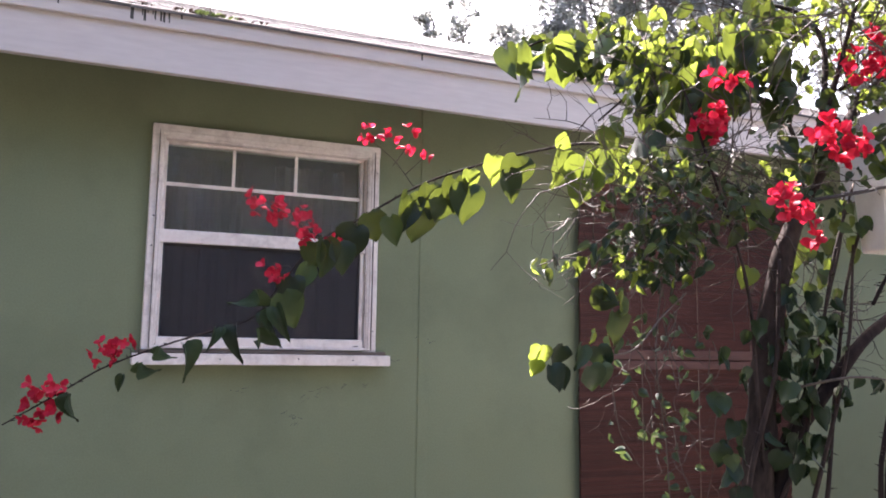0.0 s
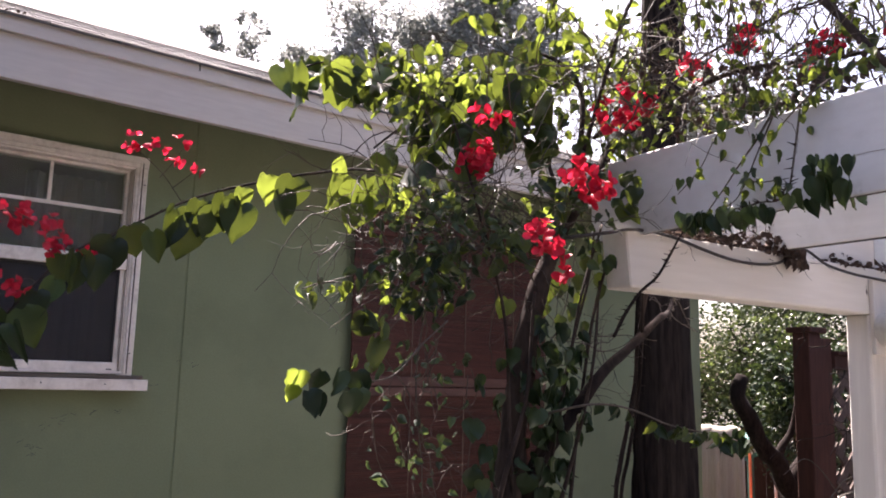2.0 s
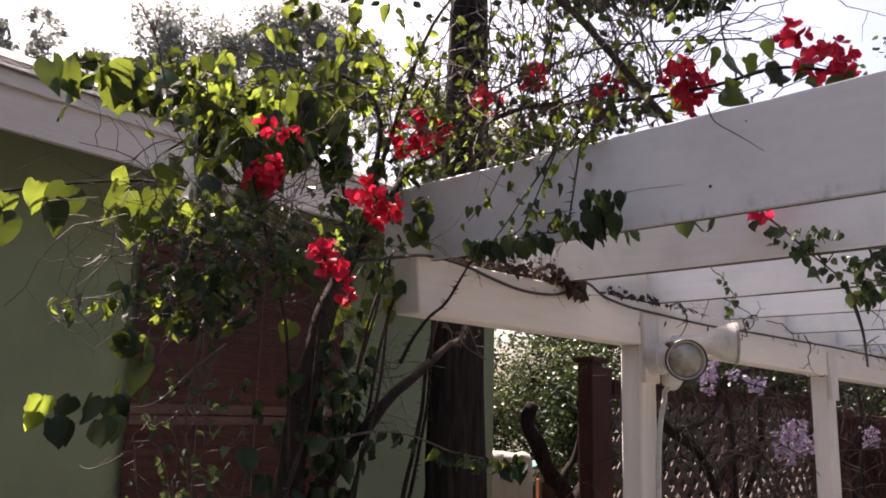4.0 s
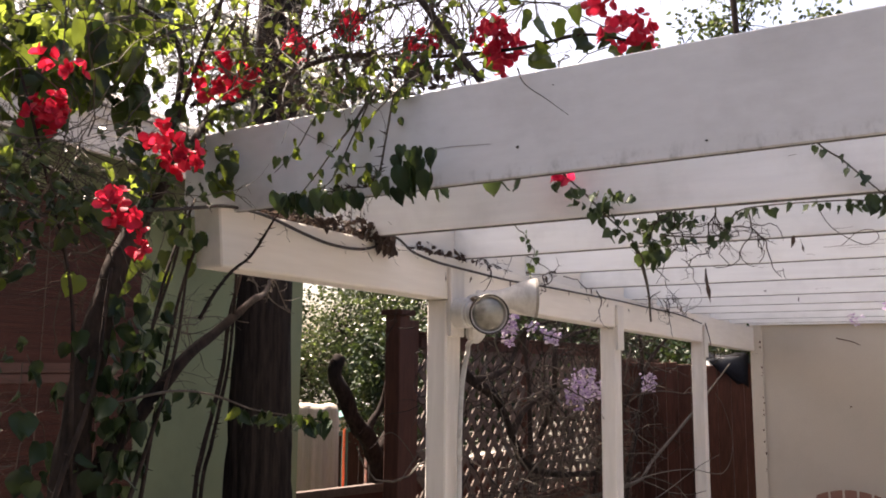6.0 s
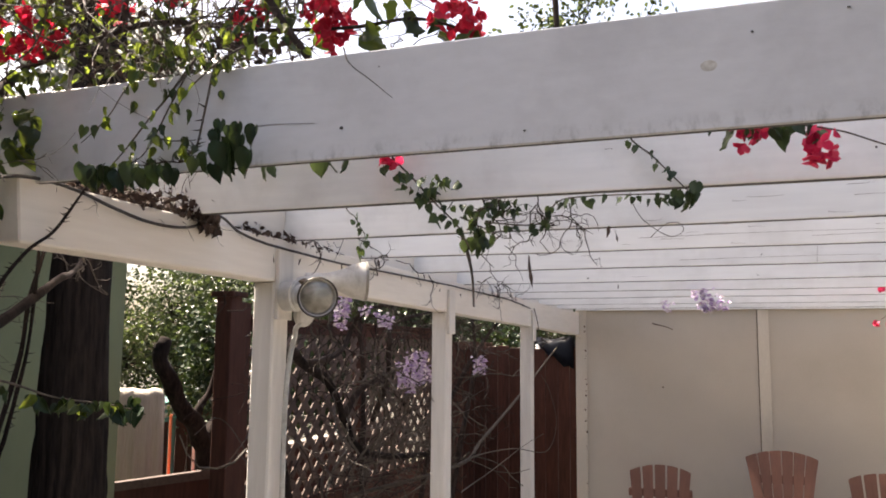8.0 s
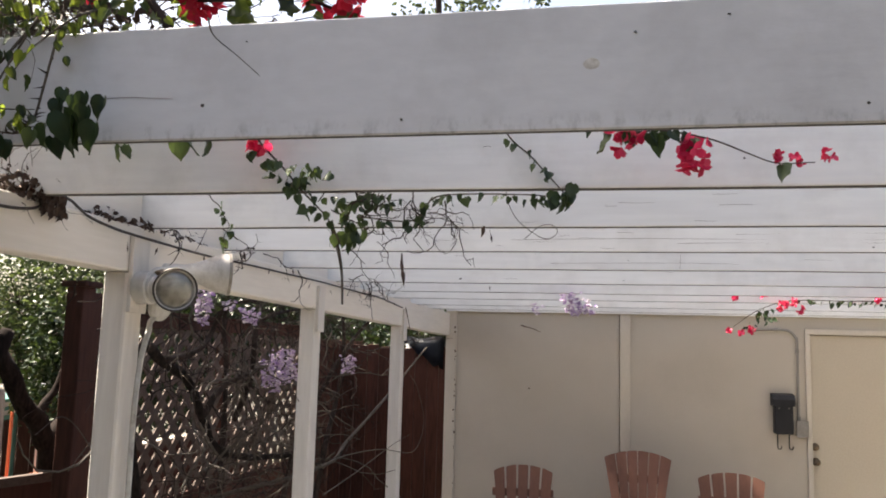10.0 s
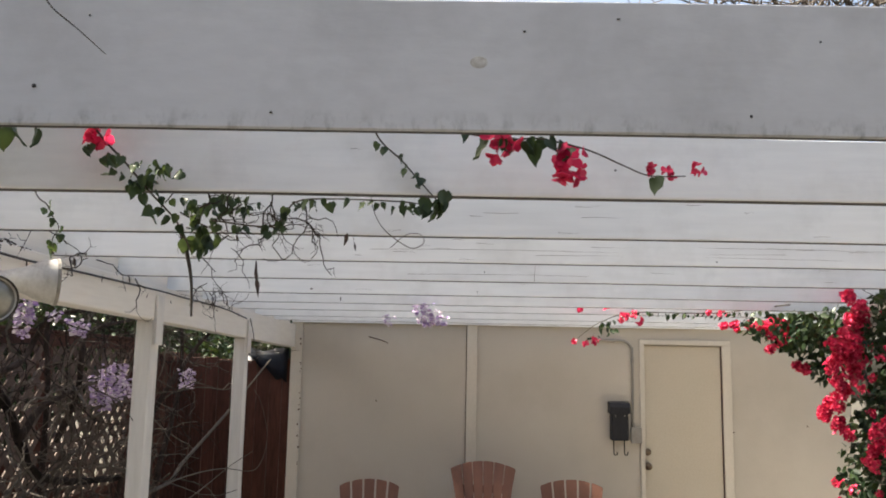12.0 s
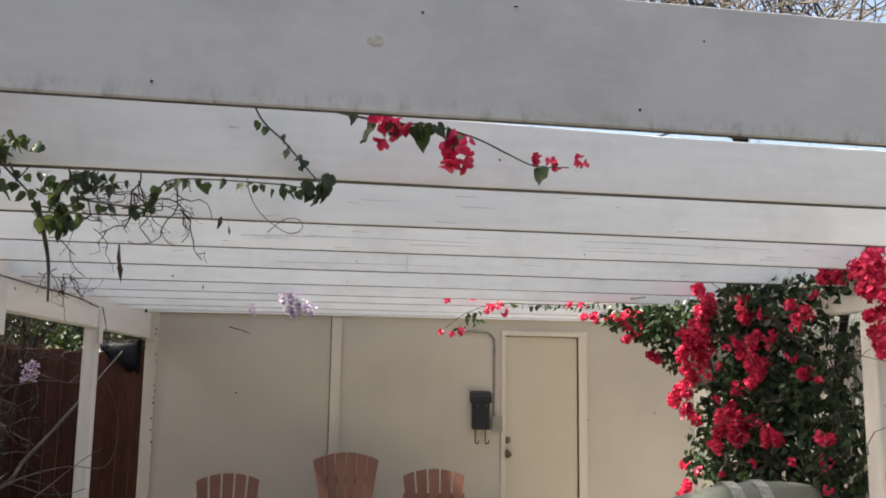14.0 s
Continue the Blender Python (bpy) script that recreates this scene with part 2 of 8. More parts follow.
PALE = surface("pale_plastic", (0.34, 0.35, 0.36), (0.50, 0.51, 0.52), 5, 0.4, 0.05)
GREY_PLANK = surface("pale_sunlit_plank", (0.26, 0.235, 0.205), (0.42, 0.39, 0.35), 4, 0.85, 0.5, 45, (0.12, 1, 1))
OLD_PLANK = surface("old_plank", (0.085, 0.062, 0.05), (0.17, 0.13, 0.10), 4, 0.85, 0.5, 45, (0.12, 1, 1))
CUSHION = surface("grey_green_fabric", (0.15, 0.165, 0.14), (0.22, 0.235, 0.20), 6, 0.95, 0.4, 120)
LACE = surface("white_lace", (0.42, 0.42, 0.40), (0.8, 0.8, 0.77), 70, 0.9, 0.5, 160)
FADED_SLAT = surface("faded_slat", (0.28, 0.265, 0.25), (0.42, 0.40, 0.38), 5, 0.8, 0.3, 60, (1, 1, 0.15), vary=0.15)
DEAD_LEAF = surface("dead_leaf", (0.026, 0.018, 0.016), (0.085, 0.054, 0.042), 25, 0.9, 0.3, 90, vary=0.4)
LEAF = foliage("bougainvillea_leaf", [(0.0, (0.011, 0.020, 0.014)), (0.45, (0.015, 0.028, 0.018)), (0.8, (0.025, 0.047, 0.023)), (1.0, (0.060, 0.098, 0.036))], (0.37, 0.47, 0.058), 0.30)
# on the bougainvilleas this dark tone stands in for shade
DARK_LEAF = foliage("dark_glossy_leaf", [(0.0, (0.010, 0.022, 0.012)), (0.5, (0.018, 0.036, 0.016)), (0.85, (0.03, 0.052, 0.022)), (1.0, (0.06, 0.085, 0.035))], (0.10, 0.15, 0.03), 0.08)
VINE_LEAF = foliage("hanging_vine_leaf", [(0.0, (0.022, 0.038, 0.023)), (0.5, (0.034, 0.058, 0.030)), (1.0, (0.06, 0.092, 0.042))], (0.20, 0.28, 0.07), 0.12)
BRACT = foliage("red_bract", [(0.0, (0.34, 0.007, 0.024)), (0.5, (0.46, 0.011, 0.038)), (1.0, (0.60, 0.035, 0.075))], (0.75, 0.03, 0.07), 0.24, 0.6)
MAGENTA = foliage("magenta_bract", [(0.0, (0.42, 0.008, 0.055)), (0.5, (0.64, 0.024, 0.100)), (1.0, (0.82, 0.10, 0.20))], (0.85, 0.05, 0.14), 0.30, 0.6)
LILAC = foliage("lilac_petal", [(0.0, (0.30, 0.17, 0.48)), (0.4, (0.54, 0.40, 0.65)), (0.75, (0.82, 0.74, 0.83)), (1.0, (0.92, 0.88, 0.87))], (0.72, 0.62, 0.78), 0.4, 0.6)
SHRUB_LEAF = foliage("shrub_leaf", [(0.0, (0.015, 0.028, 0.011)), (0.5, (0.030, 0.050, 0.019)), (1.0, (0.080, 0.100, 0.044))], (0.22, 0.29, 0.08), 0.14)
# greyed, lightened leaf colour that puts haze into the far trees
HAZE_LEAF = foliage("haze_grey_leaf", [(0.0, (0.15, 0.165, 0.16)), (0.5, (0.19, 0.205, 0.195)), (1.0, (0.24, 0.255, 0.235))], (0.50, 0.52, 0.50), 0.65, 0.6)

def add_drips(m):
    """Grey mildew drips that run up from the lower edge of the front board."""
    n, l = links_of(m)
    b = n["Principled BSDF"]
    old = b.inputs["Base Color"].links[0].from_socket
    tc, sep, mp, ns, rg, mul, mx, band = (n.new(k) for k in ("ShaderNodeTexCoord", "ShaderNodeSeparateXYZ", "ShaderNodeMapping", "ShaderNodeTexNoise", "ShaderNodeValToRGB", "ShaderNodeMath", "ShaderNodeMix", "ShaderNodeMapRange"))
    l.new(tc.outputs["Object"], sep.inputs[0])
    l.new(tc.outputs["Object"], mp.inputs["Vector"])
    mp.inputs["Scale"].default_value = (1, 30, 17)
    ns.inputs["Scale"].default_value, ns.inputs["Detail"].default_value, ns.inputs["Roughness"].default_value = 1.0, 7, 0.7
    l.new(mp.outputs[0], ns.inputs["Vector"])
    rg.color_ramp.elements[0].position, rg.color_ramp.elements[1].position = 0.50, 0.72
    l.new(ns.outputs["Fac"], rg.inputs[0])
    band.inputs["From Min"].default_value, band.inputs["From Max"].default_value = 2.205, 2.172
    band.inputs["To Min"].default_value, band.inputs["To Max"].default_value = 0.0, 0.9
    l.new(sep.outputs["Z"], band.inputs["Value"])
    mul.operation = 'MULTIPLY'
    l.new(rg.outputs[0], mul.inputs[0])
    l.new(band.outputs[0], mul.inputs[1])
    mx.data_type = 'RGBA'
    l.new(mul.outputs[0], mx.inputs["Factor"])
    l.new(old, mx.inputs["A"])
    mx.inputs["B"].default_value = (0.20, 0.195, 0.195, 1)
    l.new(mx.outputs["Result"], b.inputs["Base Color"])


add_drips(GREY_WOOD)

# ---- building helpers ----
def world_of(ob):
    m = ob.matrix_basis.copy()
    while ob.parent:
        ob = ob.parent
        m = ob.matrix_basis @ m
    return m


def thing(name, place, label, category, group="", kind="", turn=0.0):
    ob = new(name)
    ob.empty_display_size = 0.1
    ob.matrix_basis = pose(*place, 0, 0, turn)
    return tagged(ob, label, category, group, kind)


def part(name, bm, material, parent=None, label="", local=False, smooth=False, kind=""):
    """Links a bmesh as one mesh object; it is built in world coordinates unless local."""
    me = bpy.data.meshes.new(name)
    if parent and not local:
        bm.transform(world_of(parent).inverted())
    bm.normal_update()
    bm.to_mesh(me)
    bm.free()
    if smooth:
        me.polygons.foreach_set("use_smooth", [True] * len(me.polygons))
    me.materials.append(material)
    ob = new(name, me)
    ob.parent = parent
    return tagged(ob, label, kind=kind)


def box(x0, x1, y0, y1, z0, z1, bevel=0.0, bm=None):
    bm = bm or bmesh.new()
    made = bmesh.ops.create_cube(bm, size=1, matrix=Matrix.LocRotScale(((x0 + x1) / 2, (y0 + y1) / 2, (z0 + z1) / 2), None, (x1 - x0, y1 - y0, z1 - z0)))
    if bevel:
        es = list({e for v in made["verts"] for e in v.link_edges})
        bmesh.ops.bevel(bm, geom=es, offset=bevel, segments=1, affect='EDGES')
    return bm


def plank(x0, x1, y0, y1, z0, z1, axis, cuts=10, wobble=0.002, bevel=0.003, seed=0):
    """A sawn board: bevelled, cut across its length and slightly uneven."""
    bm = box(x0, x1, y0, y1, z0, z1, bevel)
    lo, hi = ((x0, x1), (y0, y1), (z0, z1))[axis]
    for k in range(1, cuts):
        co, no = [0.0, 0.0, 0.0], [0.0, 0.0, 0.0]
        co[axis], no[axis] = lo + (hi - lo) * k / cuts, 1.0
        bmesh.ops.bisect_plane(bm, geom=bm.verts[:] + bm.edges[:] + bm.faces[:], plane_co=co, plane_no=no)
    for v in bm.verts:
        n1 = noise.noise_vector(Vector((v.co[axis] * 1.3 + seed * 7.1, seed * 3.7, 0.5)))
        for a in range(3):
            if a != axis:
                v.co[a] += n1[a] * wobble
    return bm


def slab(points, thickness, normal):
    """A flat outline given a thickness along normal."""
    bm = bmesh.new()
    n = Vector(normal).normalized() * thickness
    a = [bm.verts.new(p) for p in points]
    c = [bm.verts.new(Vector(p) + n) for p in points]
    bm.faces.new(a)
    bm.faces.new(c[::-1])
    for i in range(len(a)):
        j = (i + 1) % len(a)
        bm.faces.new((a[j], a[i], c[i], c[j]))
    bmesh.ops.recalc_face_normals(bm, faces=bm.faces)
    return bm


def spline(points, n=6):
    """Catmull-Rom through the points."""
    p = [Vector(q) for q in points]
    p = [2 * p[0] - p[1]] + p + [2 * p[-1] - p[-2]]
    out = []
    for i in range(1, len(p) - 2):
        for k in range(n):
            t = k / n
            out.append(0.5 * (2 * p[i] + (p[i + 1] - p[i - 1]) * t + (2 * p[i - 1] - 5 * p[i] + 4 * p[i + 1] - p[i + 2]) * t * t
                              + (3 * p[i] - p[i - 1] - 3 * p[i + 1] + p[i + 2]) * t ** 3))
    return out + [p[-2]]


def tube(bm, path, r0, r1, sides=6, rough=0.0):
    rings = []
    side = Vector((0.31, 0.52, 0.79))
    for i, c in enumerate(path):
        d = (path[min(i + 1, len(path) - 1)] - path[max(i - 1, 0)])
        d = d.normalized() if d.length > 1e-9 else Vector((0, 0, 1))
        side = side - d * side.dot(d)
        side = side.normalized() if side.length > 1e-3 else d.orthogonal().normalized()
        up, r = d.cross(side), r0 + (r1 - r0) * i / (len(path) - 1)
        ring = []
        for k in range(sides):
            a = 2 * math.pi * k / sides
            w = r * (1 + rough * noise.noise(Vector((c.x * 9 + math.cos(a) * 2, c.y * 9 + math.sin(a) * 2, c.z * 9))))
            ring.append(bm.verts.new(c + side * (math.cos(a) * w) + up * (math.sin(a) * w)))
        rings.append(ring)
    for a, c in zip(rings, rings[1:]):
        for k in range(sides):
            bm.faces.new((a[k], a[(k + 1) % sides], c[(k + 1) % sides], c[k]))
    bm.faces.new(rings[0][::-1])
    bm.faces.new(rings[-1])
    return bm


def stem(points, r0, r1, sides=6, rough=0.15, n=6):
    return tube(bmesh.new(), spline(points, n), r0, r1, sides, rough)


def lathe(profile, place, axis, seg=20):
    """Turns (radius, height) pairs round an axis."""
    bm = bmesh.new()
    m = Matrix.Translation(place) @ Vector(axis).to_track_quat('Z', 'Y').to_matrix().to_4x4()
    rings = []
    for r, h in profile:
        rings.append([bm.verts.new(m @ Vector((max(r, 1e-4) * math.cos(2 * math.pi * k / seg), max(r, 1e-4) * math.sin(2 * math.pi * k / seg), h))) for k in range(seg)])
    for a, c in zip(rings, rings[1:]):
        for k in range(seg):
            bm.faces.new((a[k], a[(k + 1) % seg], c[(k + 1) % seg], c[k]))
    bm.faces.new(rings[0][::-1])
    bm.faces.new(rings[-1])
    return bm


def structure(name, bm, material, label, category, parent=None, **kw):
    return tagged(part(name, bm, material, parent, **kw), label, category, kind="structure")


# ---- ground ----
g = bmesh.new()
bmesh.ops.create_grid(g, x_segments=60, y_segments=60, size=60)
for v in g.verts:
    v.co.z = -0.02 + 0.015 * noise.noise(v.co * 0.7)
structure("ground", g, SOIL, "dry brown soil with sparse weeds", "ground", smooth=True)
# unseen slab, its pale tone and extent set to reflect light upward
structure("patio", box(2.0, 8.49, -3.3, 3.6, -0.05, 0.02, 0.005), CONCRETE, "unseen pale concrete patio under the pergola, bouncing light up", "pavement")

# ---- green house ----
HX, HY, HTURN = 0.415, 4.0, 5.8
HOUSE = pose(HX, HY, 0, 0, 0, HTURN)
U0, U1, TOP = -4.5, 4.89, 3.10
WL, WR, WB, WT = 0.045, 0.916, 1.80, 2.63        # window opening
DL, DR, DT = 2.05, 3.28, 2.10                     # doorway behind the blind


def house_part(name, bm, material, label, category):
    ob = structure(name, bm, material, label, category)
    ob.matrix_basis = HOUSE
    return ob


w = bmesh.new()
for a, c, lo, hi in ((U0, WL, 0, TOP), (WL, WR, 0, WB), (WL, WR, WT, TOP), (WR, DL, 0, TOP), (DL, DR, DT, TOP), (DR, U1, 0, TOP)):
    box(a, c, 0.0, 0.16, lo, hi, bm=w)
bmesh.ops.remove_doubles(w, verts=w.verts, dist=1e-5)
bad = [f for f in w.faces if abs(f.normal.x) > 0.9 and U0 + 0.01 < f.calc_center_median().x < U1 - 0.01
       and not (WL - 0.01 < f.calc_center_median().x < WR + 0.01 and WB - 0.01 < f.calc_center_median().z < WT + 0.01)
       and not (DL - 0.01 < f.calc_center_median().x < DR + 0.01 and f.calc_center_median().z < DT)]
bmesh.ops.delete(w, geom=bad, context='FACES')
house_part("wall_green_front", w, GREEN_STUCCO, "sage green stucco house wall with hairline seam", "wall")
house_part("wall_green_end", box(U1 - 0.16, U1 - 0.003, 0.16, 6.0, 0, TOP), GREEN_STUCCO, "sage green stucco gable end wall", "wall")
house_part("wall_green_back", box(U0, U1, 6.0, 6.16, 0, TOP), GREEN_STUCCO, "sage green stucco back wall", "wall")
house_part("wall_green_far", box(U0, U0 + 0.16, 0.16, 6.0, 0, TOP), GREEN_STUCCO, "sage green stucco end wall", "wall")
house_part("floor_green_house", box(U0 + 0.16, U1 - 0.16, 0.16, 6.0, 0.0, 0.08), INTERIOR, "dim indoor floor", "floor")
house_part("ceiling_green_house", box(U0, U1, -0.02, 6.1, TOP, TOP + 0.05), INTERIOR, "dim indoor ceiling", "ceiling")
# a raised vertical lap where two stucco coats meet
seam = bmesh.new()
zs = [0.02 + i * (TOP - 0.1) / 24 for i in range(25)]
cols = []
for z in zs:
    x = 1.176 + 0.003 * noise.noise(Vector((0, 0, z * 3)))
    cols.append([seam.verts.new((x - 0.006, -0.0005, z)), seam.verts.new((x, -0.007, z)), seam.verts.new((x + 0.05, -0.0008, z))])
for a, c in zip(cols, cols[1:]):
    seam.faces.new((a[0], a[1], c[1], c[0]))
    seam.faces.new((a[1], a[2], c[2], c[1]))
house_part("trim_stucco_seam", seam, GREEN_STUCCO, "raised vertical lap seam in the green stucco", "trim")

# scratches and flaked spots under the window
scuffs = bmesh.new()
srnd = random.Random(5)
for u, z in ((0.404, 1.606), (0.37, 1.613), (0.663, 1.569), (0.711, 1.592), (0.748, 1.606), (0.599, 1.507), (0.63, 1.50), (0.619, 1.477), (0.936, 1.629), (0.829, 1.622), (1.063, 1.732), (1.224, 1.821), (1.182, 1.833)):
    for _ in range(3):
        a, ln = srnd.uniform(-0.5, 0.7), srnd.uniform(0.004, 0.016)
        x, h = u + srnd.uniform(-0.02, 0.02), z + srnd.uniform(-0.012, 0.012)
        tube(scuffs, [Vector((x - ln * math.cos(a), -0.0005, h - ln * math.sin(a))), Vector((x, -0.0012, h + srnd.uniform(-0.002, 0.002))), Vector((x + ln * math.cos(a), -0.0005, h + ln * math.sin(a)))], 0.0012, 0.0006, 4)
house_part("trim_wall_scuffs", scuffs, SOFFIT_DARK, "dark scratches and flaked spots in the stucco", "trim")

# roof: deck, fascia, soffit, shingle courses
EAVE, PITCH = -0.45, math.tan(radians(23.7))
deck = bmesh.new()
R0, R1 = U0 - 0.3, U1 + 0.42
ridge_v = 3.1
for side_v in (EAVE - 0.02, 6.55):
    z0, z1 = 2.955, 2.955 + PITCH * (ridge_v - EAVE)
    q = [(R0, side_v, z0), (R1, side_v, z0), (R1, ridge_v, z1), (R0, ridge_v, z1)]
    lower = [deck.verts.new(p) for p in q]
    upper = [deck.verts.new((p[0], p[1], p[2] + 0.02)) for p in q]
    deck.faces.new(upper)
    deck.faces.new(lower[::-1])
    for i in range(4):
        deck.faces.new((lower[i], lower[(i + 1) % 4], upper[(i + 1) % 4], upper[i]))
bmesh.ops.recalc_face_normals(deck, faces=deck.faces)
roof = house_part("roof_deck", deck, SHINGLE, "low pitched grey brown asphalt shingle roof", "roof")
house_part("trim_fascia_lower", plank(R0 + 0.02, R1 - 0.02, EAVE, EAVE + 0.03, 2.758, 2.925, 0, 14, 0.004), FASCIA_PAINT, "wide grey cream painted fascia board", "trim")
house_part("trim_fascia_upper", plank(R0, R1, EAVE - 0.022, EAVE - 0.003, 2.915, 2.974, 0, 14, 0.003), FASCIA_PAINT, "narrow painted drip board over the fascia", "trim")
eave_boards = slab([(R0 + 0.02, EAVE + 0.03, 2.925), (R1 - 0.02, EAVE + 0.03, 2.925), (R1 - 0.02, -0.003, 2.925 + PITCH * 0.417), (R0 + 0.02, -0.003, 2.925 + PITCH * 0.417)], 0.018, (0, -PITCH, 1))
house_part("soffit", eave_boards, SOFFIT_DARK, "very dark sloping boards under the open eave", "ceiling")
gable = slab([(U1 + 0.38, EAVE + 0.03, 2.80), (U1 + 0.38, EAVE + 0.03, 2.95), (U1 + 0.38, ridge_v, 2.94 + PITCH * (ridge_v - EAVE)), (U1 + 0.38, 6.5, 2.95), (U1 + 0.38, 6.5, 2.80)], 0.03, (-1, 0, 0))
house_part("trim_gable_board", gable, FASCIA_PAINT, "painted board closing the gable end", "trim")

# dark drip stains under the shingle edge
drips = bmesh.new()
drnd = random.Random(31)
for k in range(26):
    u = drnd.gauss(-0.05, 0.06) if k < 17 else drnd.uniform(-1.2, 3.6)
    wd, ln = drnd.uniform(0.0015, 0.004), drnd.uniform(0.012, 0.045)
    box(u - wd, u + wd, EAVE - 0.0236, EAVE - 0.0222, 2.973 - ln, 2.973, bm=drips)
house_part("trim_drip_stains", drips, SHADE_AND_MARKS, "dark drip stains running down the fascia", "trim")

# ---- window ----
window_1 = thing("window_1", (HX, HY, 1.70), "white painted double-hung wooden window, peeling, with grid in the upper sash", "window", kind="structure", turn=HTURN)


def wpart(name, bm, material, parent=window_1, label=""):
    bm.transform(HOUSE @ Matrix.Diagonal((0.99, 1, 1, 1)))
    return part(name, bm, material, parent, label)


def ring(x0, x1, z0, z1, wide, y0, y1, bevel=0.003):
    bm = bmesh.new()
    box(x0, x0 + wide, y0, y1, z0, z1, bevel, bm)
    box(x1 - wide, x1, y0, y1, z0, z1, bevel, bm)
    box(x0 + wide, x1 - wide, y0, y1, z1 - wide, z1, bevel, bm)
    box(x0 + wide, x1 - wide, y0, y1, z0, z0 + wide, bevel, bm)
    return bm


for name, a, c, lo, hi in (("casing", 0.0, 0.05, 1.765, 2.675), ("casing", 0.922, 0.972, 1.765, 2.675)):
    wpart(name, plank(a, c, -0.035, 0.0, lo, hi, 2, 8, 0.002, seed=a), WINDOW_PAINT)
wpart("head_casing", plank(0.0, 0.972, -0.04, -0.003, 2.63, 2.678, 0, 6, 0.002), WINDOW_PAINT)
wpart("stop_bead", ring(0.028, 0.944, 1.775, 2.65, 0.012, -0.045, -0.037), WINDOW_PAINT)
wpart("window_frame", ring(0.044, 0.926, 1.795, 2.632, 0.010, -0.030, 0.12), WINDOW_PAINT)
wpart("window_sill", plank(-0.034, 1.024, -0.085, 0.0, 1.712, 1.757, 0, 8, 0.003), WINDOW_PAINT, label="flat white sill with worn edges")
wpart("sill_ledge", plank(-0.02, 1.01, -0.06, 0.02, 1.757, 1.772, 0, 8, 0.002), OLD_PLANK, label="bare brown wood ledge above the sill")
upper = wpart("upper_sash", ring(0.052, 0.912, 2.225, 2.624, 0.014, 0.012, 0.05), WINDOW_PAINT)
for u in (0.337, 0.605):
    wpart("muntin", box(u - 0.006, u + 0.006, 0.022, 0.036, 2.452, 2.61), WINDOW_PAINT, upper)
wpart("muntin", box(0.066, 0.898, 0.022, 0.036, 2.438, 2.452), WINDOW_PAINT, upper)
lower = wpart("lower_sash", ring(0.046, 0.914, 1.797, 2.25, 0.018, -0.018, 0.01), WINDOW_PAINT)
wpart("meeting_rail", plank(0.047, 0.918, -0.034, -0.019, 2.197, 2.250, 0, 5, 0.002), WINDOW_PAINT, lower, "thick white meeting rail")
wpart("bottom_rail", plank(0.052, 0.912, -0.034, -0.0185, 1.779, 1.822, 0, 5, 0.0015), WINDOW_PAINT, lower, "worn white bottom rail")
for u in (0.085, 0.868):
    wpart("weep_slot", box(u, u + 0.022, -0.0352, -0.0345, 1.792, 1.796), BLACK_METAL, lower)
for u, z0, z1 in ((0.0262, 1.778, 2.65), (0.9455, 1.778, 2.65), (0.9135, 1.80, 2.62)):
    wpart("groove", box(u, u + 0.0022, -0.0462 if u < 0.9 or u > 0.94 else -0.0362, -0.0352, z0, z1), OLD_PLANK, label="dark open groove between the window mouldings")
for u, z in ((0.30, 1.735), (0.62, 1.738), (0.855, 1.736), (0.02, 2.30), (0.018, 2.18), (0.96, 2.56), (0.955, 1.86)):
    wpart("nail_hole", lathe([(0.0035, 0.0), (0.003, 0.0008), (0.0, 0.001)], (u, -0.0855 if z < 1.76 else -0.0362, z), (0, -1, 0), 6), BLACK_METAL)
for nm, z0, z1, y in (("pane", 2.245, 2.611, 0.03), ("pane", 1.814, 2.222, 0.0)):
    p = wpart(nm, box(0.062, 0.900, y, y + 0.004, z0, z1), WINDOW_GLASS, upper if z0 > 2.2 else lower)
    p.visible_shadow = False
wpart("insect_screen", box(0.062, 0.898, -0.010, -0.0085, 1.814, 2.2), SCREEN, lower, "dark grey insect screen").visible_shadow = False
wpart("screen_border", ring(0.062, 0.898, 1.814, 2.197, 0.010, -0.015, -0.011, 0.001), BLACK_METAL, lower, "dark narrow screen border")
cur = bmesh.new()
for k in range(2):
    base = 0.09 + 0.47 * k
    prev = None
    for i in range(40):
        x = base + 0.33 * i / 39
        y = 0.30 + 0.02 * math.sin(i * 0.95) + 0.008 * math.sin(i * 2.3)
        col = [cur.verts.new((x, y, 1.7)), cur.verts.new((x, y * 0.98, 2.62))]
        if prev:
            cur.faces.new((prev[0], col[0], col[1], prev[1]))
        prev = col
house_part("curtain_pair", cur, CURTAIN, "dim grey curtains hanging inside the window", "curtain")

# ---- blind over the doorway ----
OLD_REED = surface("faded_reed", (0.060, 0.027, 0.020), (0.115, 0.052, 0.039), 5, 0.6, 0.5, 30, (0.3, 1, 8))
blind = thing("reed_blind", (HX, HY, 0.0), "dark reddish brown woven reed blind hanging over a doorway", "blind", turn=HTURN)
house_part("door_1", box(DL - 0.02, DR + 0.02, 0.07, 0.11, 0.05, DT + 0.01), REED_BACK, "dark brown door behind the reed blind", "door")


def bpart(name, bm, material, label=""):
    bm.transform(HOUSE)
    return part(name, bm, material, blind, label)


